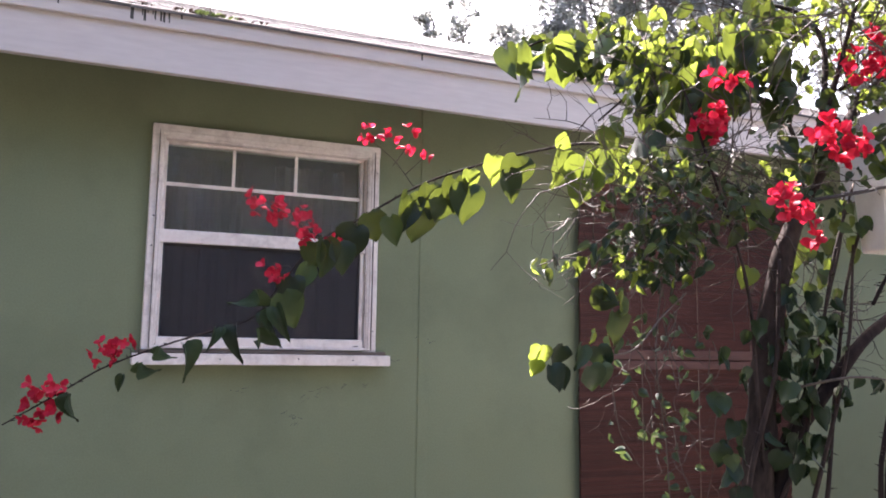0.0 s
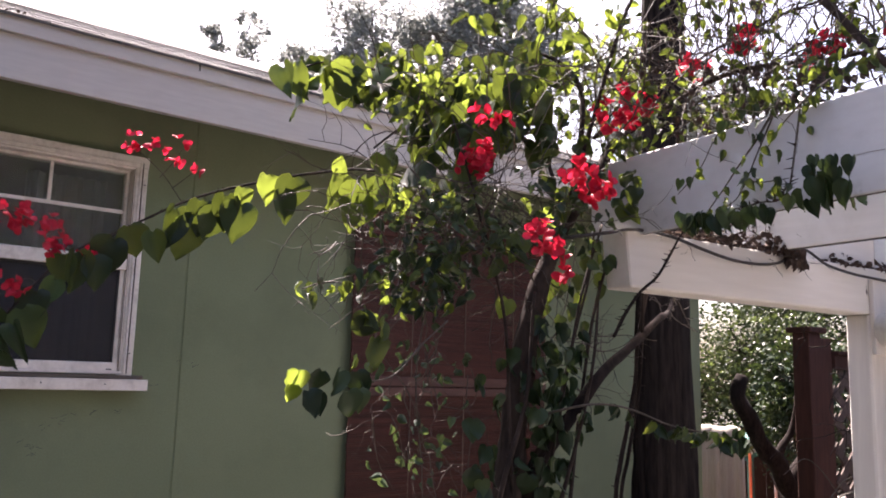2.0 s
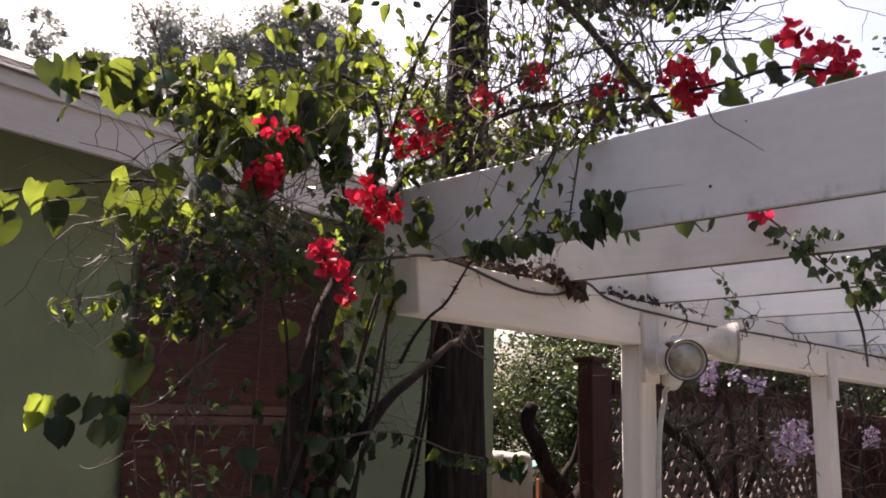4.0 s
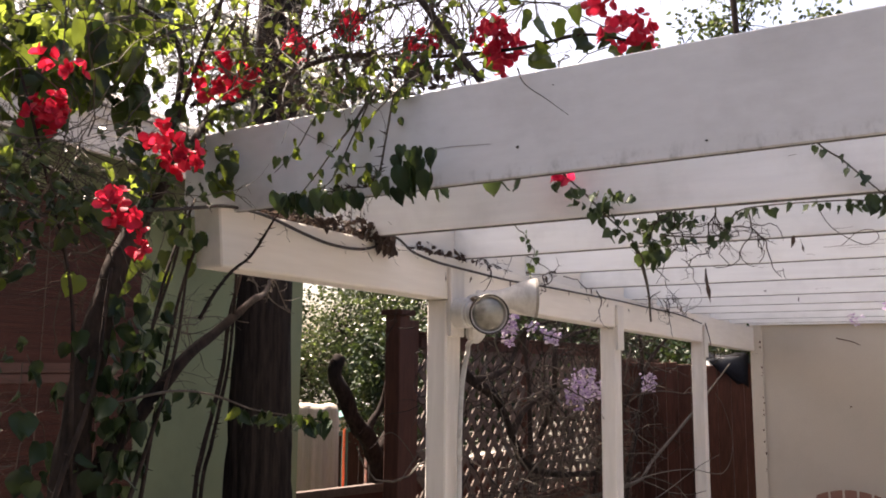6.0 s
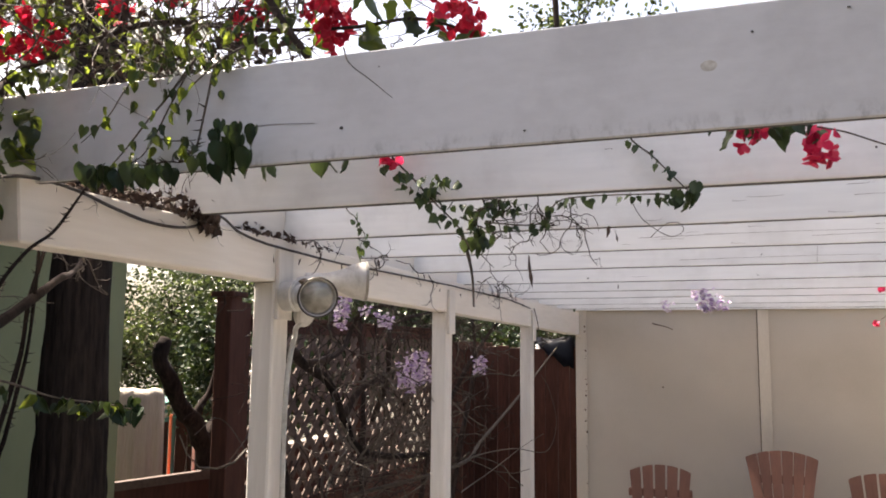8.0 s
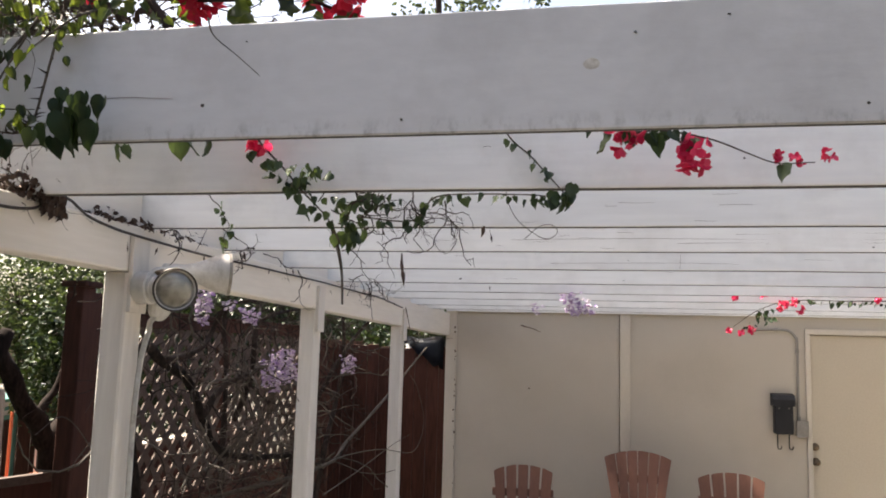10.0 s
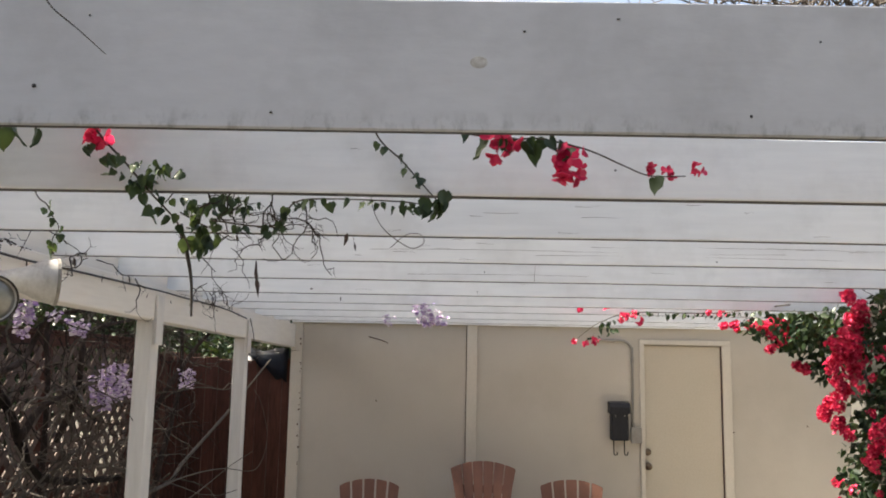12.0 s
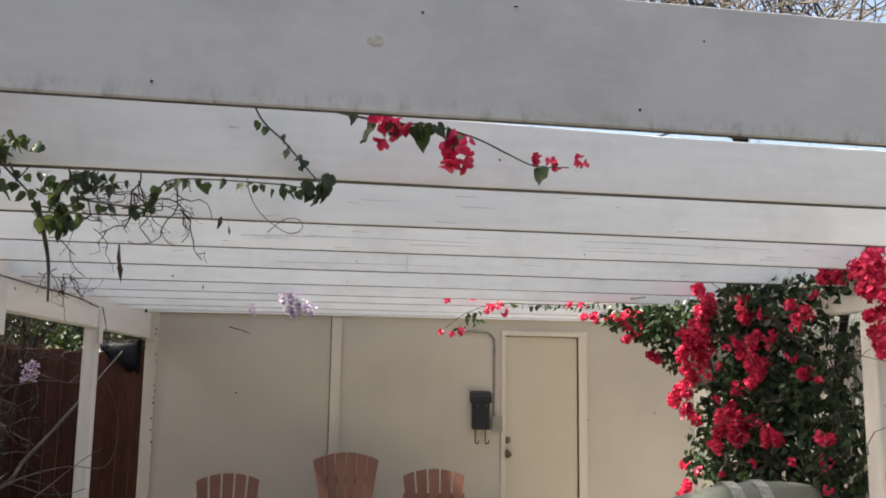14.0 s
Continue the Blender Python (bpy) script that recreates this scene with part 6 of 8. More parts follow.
    for _ in range(22):
        twigs(tg, rnd, (rnd.uniform(1.45, 1.75), rnd.uniform(2.05, 2.2), rnd.uniform(1.6, 2.0)), (rnd.uniform(-0.8, 0.3), rnd.uniform(-0.3, 0.2), rnd.uniform(-1.0, 0.2)), rnd.uniform(0.12, 0.3), 0.0013, 7, 0.55, 0.05)
    for _ in range(12):
        twigs(tg, rnd, (rnd.uniform(1.98, 2.22), rnd.uniform(2.12, 2.3), rnd.uniform(1.78, 2.02)), (rnd.uniform(-0.3, 0.9), rnd.uniform(-0.3, 0.1), rnd.uniform(-0.5, 0.6)), rnd.uniform(0.12, 0.28), 0.002, 6, 0.4, 0.02)
    for _ in range(9):      # dry spur where the limb meets the tree
        twigs(tg, rnd, (2.80 + rnd.uniform(-0.04, 0.04), 2.50 + rnd.uniform(-0.03, 0.03), 2.07 + rnd.uniform(-0.03, 0.03)), (rnd.uniform(-0.7, 0.7), rnd.uniform(-0.3, 0.3), rnd.uniform(-0.9, 0.9)), rnd.uniform(0.07, 0.17), 0.0022, 5, 0.6, 0.02)
    part("twig_tangle", tg, TWIG, b, "tangle of thin bare shoots", kind="stuff")
    for p, r, c in (((0.214, 3.050, 1.605), 0.055, 15), ((0.188, 3.050, 1.666), 0.026, 4), ((0.245, 3.050, 1.670), 0.038, 5), ((0.367, 3.080, 1.769), 0.046, 9), ((0.411, 3.080, 1.786), 0.034, 7), ((0.796, 3.150, 2.246), 0.044, 9), ((0.841, 3.150, 2.218), 0.046, 10), ((0.914, 3.150, 2.199), 0.042, 8),
                    ((0.951, 3.150, 2.156), 0.044, 8), ((0.830, 3.120, 2.025), 0.040, 8), ((1.030, 3.180, 2.137), 0.024, 4), ((1.132, 3.180, 2.496), 0.034, 6), ((1.195, 3.180, 2.502), 0.022, 3), ((1.245, 3.180, 2.487), 0.022, 3), ((1.278, 3.180, 2.516), 0.022, 3), ((1.334, 3.160, 2.442), 0.018, 3), ((1.285, 3.180, 2.456), 0.02, 3)):
        blossom(b, p, r, rnd, c, None, 0.0215)
    for p, r, c in (((1.677, 2.07, 2.296), 0.040, 17), ((1.70, 2.07, 2.325), 0.026, 8), ((1.632, 1.77, 2.078), 0.026, 10), ((1.65, 1.76, 2.042), 0.027, 10), ((1.678, 1.76, 2.005), 0.018, 6), ((1.67, 1.70, 2.195), 0.028, 10), ((1.705, 1.69, 2.16), 0.030, 12),
                    ((1.50, 1.80, 2.305), 0.012, 4), ((1.56, 1.80, 2.30), 0.014, 5), ((1.99, 1.96, 2.44), 0.036, 14), ((2.06, 1.95, 2.46), 0.036, 14), ((2.12, 1.95, 2.49), 0.028, 9), ((2.03, 1.95, 2.51), 0.02, 6)):
        blossom(b, p, r, rnd, c)
    for p, r, c in (((2.402, 1.877, 2.709), 0.045, 10), ((2.314, 1.973, 2.652), 0.045, 8), ((2.475, 1.461, 2.620), 0.06, 20), ((2.472, 1.430, 2.567), 0.045, 9), ((2.428, 1.109, 2.533), 0.06, 20), ((2.443, 1.190, 2.630), 0.035, 6), ((2.490, 1.679, 2.653), 0.045, 9), ((2.472, 1.720, 2.624), 0.035, 5)):
        blossom(b, p, r, rnd, c, None, 0.024)
    # thin stalks to the sprays of bracts on the long cane
    stalks = bmesh.new()
    for a, c in (((1.305, 3.200, 2.332), (1.135, 3.180, 2.488)), ((1.225, 3.190, 2.403), (1.285, 3.180, 2.503)), ((1.265, 3.190, 2.373), (1.334, 3.160, 2.442)), ((0.995, 3.200, 2.131), (0.805, 3.150, 2.241)), ((0.896, 3.180, 2.040), (0.836, 3.130, 2.030)), ((0.435, 3.110, 1.752), (0.405, 3.080, 1.782)), ((0.265, 3.080, 1.655), (0.194, 3.050, 1.665))):
        tube(stalks, spline([a, Vector(a).lerp(Vector(c), 0.5) + Vector((0.01, 0, 0.01)), c], 5), 0.0016, 0.001, 5)
    part("stalks", stalks, TWIG, b, kind="stuff")


bougainvillea()

# ---- weeds rooted in the litter on the roof edge ----
def roof_weeds():
    rnd = random.Random(87)
    base = HOUSE @ Vector((0.15, EAVE, 2.98))
    w = thing("roof_weeds", base, "dry leaves and small weeds caught on the roof edge", "weeds")
    put = lambda u, v, h: HOUSE @ Vector((u, EAVE + v, 2.992 + v * PITCH + h))
    dry = [turned(put(rnd.gauss(0.13, 0.11), rnd.uniform(-0.03, 0.10), rnd.uniform(0, 0.012)), (rnd.uniform(-1, 1), rnd.uniform(-1, 1), rnd.uniform(-0.3, 0.3)), (rnd.uniform(-0.4, 0.4), -0.4, 1), rnd.uniform(0.010, 0.022)) for _ in range(60)]
    joined("dead_leaves", dry, LEAF_SHAPES[1], DEAD_LEAF, w)
    green = [turned(put(rnd.gauss(0.14, 0.04), rnd.uniform(-0.03, 0.03), 0.0), (rnd.uniform(-0.8, 0.8), rnd.uniform(-0.8, 0.2), rnd.uniform(0.1, 0.9)), (rnd.uniform(-0.4, 0.4), -1, 0.5), rnd.uniform(0.016, 0.034)) for _ in range(16)]
    joined("weed_leaves", green, WITHERED, SHRUB_LEAF, w)
    part("stalk", stem([put(0.15, -0.01, -0.01), put(0.149, -0.01, 0.05), put(0.147, -0.005, 0.14)], 0.0028, 0.0018, 6, 0), TWIG, w)


roof_weeds()

# ---- shoots hanging between the rafters ----
def rafter_vines():
    rnd = random.Random(29)
    v1 = thing("hanging_vine", (2.730, 1.187, 2.212), "green vine shoots hanging through the pergola rafters", "climbing plant")
    stems = {
        "a": ([(2.460, 1.379, 2.438), (2.620, 1.368, 2.317), (2.660, 1.298, 2.231), (2.680, 1.257, 2.181), (2.750, 1.217, 2.127), (2.830, 1.207, 2.072)], 0.003, 0.002),
        "b": ([(2.830, 1.237, 2.132), (2.830, 1.217, 2.072), (2.830, 1.202, 2.002), (2.830, 1.197, 1.922)], 0.006, 0.0025),
        "c": ([(2.810, 1.157, 2.142), (2.810, 1.017, 2.132), (2.810, 0.967, 2.187), (2.810, 0.887, 2.197), (2.810, 0.733, 2.194), (2.790, 0.672, 2.184)], 0.0025, 0.0015),
        "d": ([(2.510, 0.803, 2.423), (2.660, 0.772, 2.315), (2.680, 0.715, 2.258), (2.680, 0.674, 2.212), (2.680, 0.623, 2.155)], 0.0025, 0.0014),
        "e": ([(2.410, 0.794, 2.322), (2.510, 0.654, 2.287), (2.560, 0.500, 2.277), (2.560, 0.428, 2.277), (2.560, 0.335, 2.256), (2.560, 0.263, 2.225), (2.560, 0.211, 2.205), (2.560, 0.139, 2.205)], 0.0025, 0.0012),
        "curl": ([(3.030, 0.816, 2.262), (3.030, 0.806, 2.212), (3.030, 0.776, 2.162), (3.030, 0.711, 2.118), (3.030, 0.676, 2.131), (3.030, 0.686, 2.153), (3.030, 0.721, 2.151), (3.030, 0.761, 2.117)], 0.0012, 0.0009),
        "f": ([(3.130, 1.771, 2.348), (3.130, 1.731, 2.259), (3.130, 1.702, 2.234), (3.130, 1.682, 2.199), (3.130, 1.664, 2.170), (3.130, 1.679, 2.137), (3.130, 1.670, 2.110)], 0.002, 0.0012),
    }
    for pts, r0, r1 in stems.values():
        part("shoot", stem(pts, r0, r1, 6, 0.25, 7), TWIG, v1, smooth=True)
    items = along(stems["a"][0], 30, rnd, 0.0258, 0.03, 0.9, 0.6, 0.25, 0.75)
    items += clump((2.660, 1.249, 2.229), (0.02, 0.10, 0.018), 22, rnd, 0.0232, 0.8, 0.7)
    items += clump((2.830, 1.157, 2.177), (0.05, 0.13, 0.03), 48, rnd, 0.0215, 0.9, 0.6)
    items += clump((2.830, 1.187, 2.112), (0.03, 0.05, 0.035), 16, rnd, 0.0344, 1.0, 0.4)
    items += along(stems["c"][0], 36, rnd, 0.0224, 0.012, 1.0, 0.4)
    items += along(stems["d"][0], 8, rnd, 0.0206, 0.012, 0.9, 0.6, 0.3, 0.8)
    items += clump((2.680, 0.643, 2.176), (0.02, 0.04, 0.03), 9, rnd, 0.0344, 1.0, 0.4)
    items += along(stems["e"][0], 16, rnd, 0.0310, 0.012, 1.0, 0.5, 0.2, 0.55)
    items += [hang(rnd, (2.560, 0.201, 2.201), 0.05, 1.0, 0.15), hang(rnd, (2.560, 0.438, 2.264), 0.045, 1.0, 0.2), hang(rnd, (2.560, 0.551, 2.274), 0.05, 1.0, 0.2)]
    items += along(stems["f"][0], 11, rnd, 0.0224, 0.012, 0.9, 0.5, 0.25, 1.0)
    items += [hang(rnd, p, 0.04, 1.0, 0.3) for p in ((2.666, 1.743, 2.301), (2.660, 1.720, 2.301), (2.545, 1.484, 2.279), (2.550, 1.449, 2.277), (2.540, 1.509, 2.277))]
    leaf_parts(items, v1, VINE_LEAF)
    for p, r, c in (((2.630, 1.383, 2.292), 0.02, 4), ((2.630, 1.348, 2.279), 0.018, 3), ((2.560, 0.510, 2.264), 0.03, 10), ((2.560, 0.371, 2.228), 0.032, 16), ((2.560, 0.206, 2.218), 0.012, 5), ((2.560, 0.170, 2.211), 0.010, 4), ((2.560, 0.113, 2.215), 0.012, 5)):
        blossom(v1, p, r, rnd, c, MAGENTA, 0.022 if r > 0.015 else 0.012)
    dry = thing("dry_twigs", (3.230, 1.135, 2.211), "dry bare twigs and dead leaves caught in the rafters", "twigs")
    tg = bmesh.new()
    for _ in range(24):
        twigs(tg, rnd, (rnd.uniform(2.75, 3.2), rnd.uniform(0.95, 1.3), rnd.uniform(2.15, 2.24)), (rnd.uniform(-0.3, 0.3), rnd.uniform(-1, 0.4), rnd.uniform(-0.6, 0.1)), rnd.uniform(0.10, 0.26), 0.0022, 8, 0.85, 0.06)
    for _ in range(16):
        twigs(tg, rnd, (rnd.uniform(3.1, 5.6), rnd.uniform(1.8, 2.02), rnd.uniform(2.14, 2.2)), (rnd.uniform(-0.6, 0.3), rnd.uniform(-1, 0.2), rnd.uniform(-0.8, 0.1)), rnd.uniform(0.12, 0.28), 0.0026, 8, 0.8, 0.06)
    part("twig_tangle", tg, VINE_BARK, dry, kind="stuff")
    pod = [hang(rnd, (3.230, 1.150, 2.101), 0.05, 1, 0.1), hang(rnd, (3.230, 1.147, 2.056), 0.05, 1, 0.1), hang(rnd, (3.030, 0.871, 2.152), 0.05, 0.6, 0.5), hang(rnd, (3.030, 0.856, 2.142), 0.04, 0.6, 0.5)]
    for k in range(16):
        pod.append(hang(rnd, (rnd.uniform(3.0, 6.2), rnd.uniform(1.9, 2.0), rnd.uniform(2.10, 2.17)), 0.028, 1.0, 0.3))
    joined("dead_leaves", pod, POD_SHAPE, DEAD_LEAF, dry)
    lit = thing("leaf_litter", (2.6, 2.05, 2.18), "dead brown leaf litter heaped on the beam", "leaf litter")
    items = []
    for k in range(560):
        x = rnd.choice((rnd.uniform(2.25, 2.7), rnd.gauss(2.72, 0.04), rnd.gauss(2.55, 0.08), rnd.uniform(3.0, 3.3)))
        items.append(turned((x, 2.05 + rnd.uniform(-0.05, 0.05), 2.176 + abs(rnd.gauss(0, 0.02)) * (1.7 if 2.58 < x < 2.82 else 0.8)), (rnd.uniform(-1, 1), rnd.uniform(-1, 1), rnd.uniform(-0.6, 0.6)), (rnd.uniform(-1, 1), rnd.uniform(-1, 1), rnd.uniform(-0.3, 1)), rnd.uniform(0.012, 0.026)))
    for k in range(120):
        x = rnd.choice((rnd.gauss(3.25, 0.12), rnd.gauss(3.6, 0.08), rnd.uniform(2.95, 3.9)))
        items.append(turned((x, 2.06 + rnd.uniform(-0.05, 0.05), 2.172 + abs(rnd.gauss(0, 0.014))), (rnd.uniform(-1, 1), rnd.uniform(-1, 1), rnd.uniform(-0.6, 0.6)), (rnd.uniform(-1, 1), rnd.uniform(-1, 1), rnd.uniform(-0.3, 1)), rnd.uniform(0.010, 0.024)))
    for k in range(110):     # the end of the heap spills over the face of the beam
        x, f = rnd.gauss(2.735, 0.03), rnd.random()
        items.append(turned((x + 0.03 * (1 - f), 1.995 + rnd.uniform(-0.014, 0.008), 2.15 + 0.075 * f), (rnd.uniform(-0.6, 0.6), rnd.uniform(-0.6, 0.2), -1), (rnd.uniform(-0.7, 0.7), -1, rnd.uniform(-0.3, 0.8)), rnd.uniform(0.014, 0.030)))
    joined("dead_leaves", items, LEAF_SHAPES[1], DEAD_LEAF, lit)
    tg = bmesh.new()
    for _ in range(46):
        twigs(tg, rnd, (rnd.choice((rnd.uniform(2.3, 2.75), rnd.gauss(2.71, 0.05))), 2.03, 2.19), (rnd.uniform(-1, 1), rnd.uniform(-0.4, 0.4), rnd.uniform(-0.3, 0.6)), rnd.uniform(0.08, 0.2), 0.0014, 5, 0.5, 0.05, 1)
    part("twig_tangle", tg, TWIG, lit, kind="stuff")


rafter_vines()

# ---- wisteria on the lattice ----
def wisteria():
    rnd = random.Random(41)
    w1 = thing("wisteria", (4.7, 2.9, 0.0), "bare brown wisteria stems twisting over lattice with lilac clusters", "climbing plant")
    mains = [
        [(5.2, 3.1, 0.0), (5.0, 3.0, 0.8), (4.75, 2.95, 1.4), (4.74, 2.9, 1.78), (4.96, 2.9, 1.71), (5.244, 2.9, 1.604), (5.438, 2.9, 1.387), (5.6, 2.9, 1.215), (5.903, 2.9, 1.113), (6.497, 2.9, 1.039), (7.212, 2.9, 0.987)],
        [(5.5, 2.9, 0.9), (5.86, 2.3, 1.079), (6.39, 2.3, 1.191), (7.367, 2.3, 1.44), (8.032, 2.3, 1.631), (8.8, 2.3, 1.85)],
        [(6.352, 3.2, 0.0), (6.352, 3.2, 0.746), (6.349, 3.2, 1.235), (6.326, 3.2, 1.691), (6.294, 3.2, 2.069), (6.2, 2.8, 2.15)],
        [(6.6, 2.7, 0.0), (6.77, 2.6, 1.06), (6.98, 2.6, 1.384), (7.136, 2.6, 1.733), (7.08, 2.6, 2.092)],
        [(6.3, 3.1, 1.3), (6.2, 2.95, 1.6), (6.11, 2.9, 1.80), (6.12, 2.9, 1.93), (6.292, 2.9, 2.022), (6.918, 2.9, 2.113)],
        [(4.961, 2.9, 1.726), (5.242, 2.9, 1.758), (5.432, 2.9, 1.829), (5.511, 2.9, 1.921), (5.45, 2.8, 2.05)],
        [(5.45, 2.9, 1.40), (5.6, 2.9, 1.52), (5.811, 2.9, 1.587), (6.09, 2.9, 1.638), (6.395, 2.9, 1.693)],
        [(6.9, 3.0, 0.0), (6.85, 2.9, 0.9), (6.95, 2.7, 1.5), (7.25, 2.55, 1.9), (7.3, 2.4, 2.1)],
    ]
    for k, pts in enumerate(mains):
        part("stem", stem(pts, (0.033, 0.013, 0.022)[min(k, 2)], 0.02 if k == 0 else 0.008 if k == 1 else 0.012, 8, 0.35, 8), TWIG if k == 1 else BARK if k == 0 else VINE_BARK, w1, smooth=True)
    tg = bmesh.new()
    for _ in range(120):
        twigs(tg, rnd, (rnd.uniform(4.6, 7.6), rnd.uniform(2.6, 3.3), rnd.uniform(0.7, 2.0)), (rnd.uniform(-1, 1), rnd.uniform(-0.3, 0.2), rnd.uniform(-0.9, 1.0)), rnd.uniform(0.25, 0.7), 0.0045, 8, 0.45, 0.03)
    for _ in range(60):
        twigs(tg, rnd, (rnd.uniform(4.5, 7.8), rnd.uniform(2.3, 3.2), rnd.uniform(1.9, 2.15)), (rnd.uniform(-1, 1), rnd.uniform(-0.6, 0.3), rnd.uniform(-0.2, 0.6)), rnd.uniform(0.3, 0.7), 0.004, 8, 0.45, 0.05)
    pale = bmesh.new()
    for _ in range(70):
        twigs(pale, rnd, (rnd.uniform(5.2, 7.2), rnd.uniform(2.5, 3.1), rnd.uniform(0.8, 1.5)), (rnd.uniform(-1, 1), rnd.uniform(-0.3, 0.2), rnd.uniform(-0.5, 1.0)), rnd.uniform(0.2, 0.5), 0.0032, 9, 0.6, 0.02)
    for _ in range(34):
        twigs(pale, rnd, (rnd.uniform(4.7, 7.2), rnd.uniform(2.5, 3.1), rnd.uniform(0.9, 1.9)), (rnd.uniform(-1, 1), rnd.uniform(-0.2, 0.1), rnd.uniform(-0.5, 1.0)), rnd.uniform(0.6, 1.1), 0.0085, 10, 0.5, 0.02)
    for _ in range(22):
        twigs(pale, rnd, (rnd.uniform(4.4, 7.4), rnd.uniform(2.3, 3.0), rnd.uniform(1.75, 2.1)), (rnd.uniform(-1, 1), rnd.uniform(-0.4, 0.2), rnd.uniform(-0.3, 0.4)), rnd.uniform(0.3, 0.6), 0.005, 8, 0.6, 0.03)
    part("shoot_tangle", pale, TWIG, w1, "tangle of pale bare shoots", kind="stuff")
    part("twig_tangle", tg, VINE_BARK, w1, "tangle of bare wisteria shoots", kind="stuff")
    whips = bmesh.new()
    for pts in ([(4.98, 1.99, 1.213), (5.42, 1.99, 1.218), (6.14, 1.99, 1.173), (7.05, 1.99, 1.062), (7.38, 1.99, 1.249), (7.125, 1.99, 1.522), (6.87, 1.99, 1.635)], [(5.02, 1.985, 1.061), (5.635, 1.985, 1.106), (6.352, 1.985, 1.172), (6.913, 1.985, 1.2)],
                [(5.39, 2.4, 1.6), (6.1, 2.65, 1.5), (6.259, 2.7, 1.341), (6.223, 2.7, 1.11), (6.382, 2.7, 0.936), (6.607, 2.7, 0.746)], [(6.0, 2.7, 0.833), (5.825, 2.7, 1.041), (5.716, 2.7, 1.25), (5.826, 2.7, 1.295), (6.388, 2.7, 1.213)], [(6.62, 1.98, 2.12), (6.7, 1.97, 2.0), (6.72, 1.97, 1.9)],
                [(5.3, 3.3, 0.8), (5.0, 3.3, 1.2), (4.72, 3.3, 1.42), (4.5, 3.3, 1.35)]):
        tube(whips, spline(pts, 10), 0.004, 0.002, 5)
    part("whip_tangle", whips, TWIG, w1, "long thin looping shoots", kind="stuff")
    # hanging racemes: top, length, florets
    for c, ln, n in (((5.30, 2.40, 1.80), 0.17, 60), ((5.24, 2.42, 1.74), 0.15, 55), ((5.36, 2.36, 1.80), 0.19, 70), ((5.42, 2.40, 1.77), 0.15, 55), ((5.26, 2.38, 1.68), 0.12, 45), ((5.48, 2.42, 1.74), 0.10, 35), ((5.62, 2.40, 1.72), 0.10, 40), ((5.68, 2.40, 1.70), 0.09, 35),
                     ((6.58, 2.40, 1.76), 0.12, 40), ((6.68, 2.40, 1.77), 0.10, 40), ((6.66, 2.38, 1.70), 0.06, 20), ((4.41, 2.40, 2.06), 0.16, 60), ((4.45, 2.42, 2.08), 0.12, 40), ((4.90, 2.40, 2.01), 0.07, 30), ((4.95, 2.40, 1.99), 0.06, 24), ((4.72, 2.42, 2.04), 0.05, 16),
                     ((5.70, 0.78, 2.165), 0.10, 44), ((5.70, 0.735, 2.17), 0.13, 56), ((5.70, 0.69, 2.14), 0.09, 32), ((5.70, 0.65, 2.10), 0.06, 16), ((5.70, 0.96, 2.11), 0.06, 14)):
        items = []
        for _ in range(n):
            f = rnd.uniform(0, 1)
            a = rnd.uniform(0, 6.28)
            rr = 0.036 * (1 - 0.7 * f) * rnd.uniform(0.45, 1.05)
            p = (c[0] + rr * math.cos(a), c[1] + rr * math.sin(a), c[2] - ln * f)
            for k in range(2):
                items.append(turned(p, (math.cos(a) + rnd.uniform(-0.5, 0.5), math.sin(a) + rnd.uniform(-0.5, 0.5), rnd.uniform(-0.5, 0.7)), (rnd.uniform(-1, 1), rnd.uniform(-1, 1), 1), rnd.uniform(0.016, 0.027)))
        joined("bloom", items, BRACT_SHAPE, LILAC, w1, kind="stuff")


wisteria()

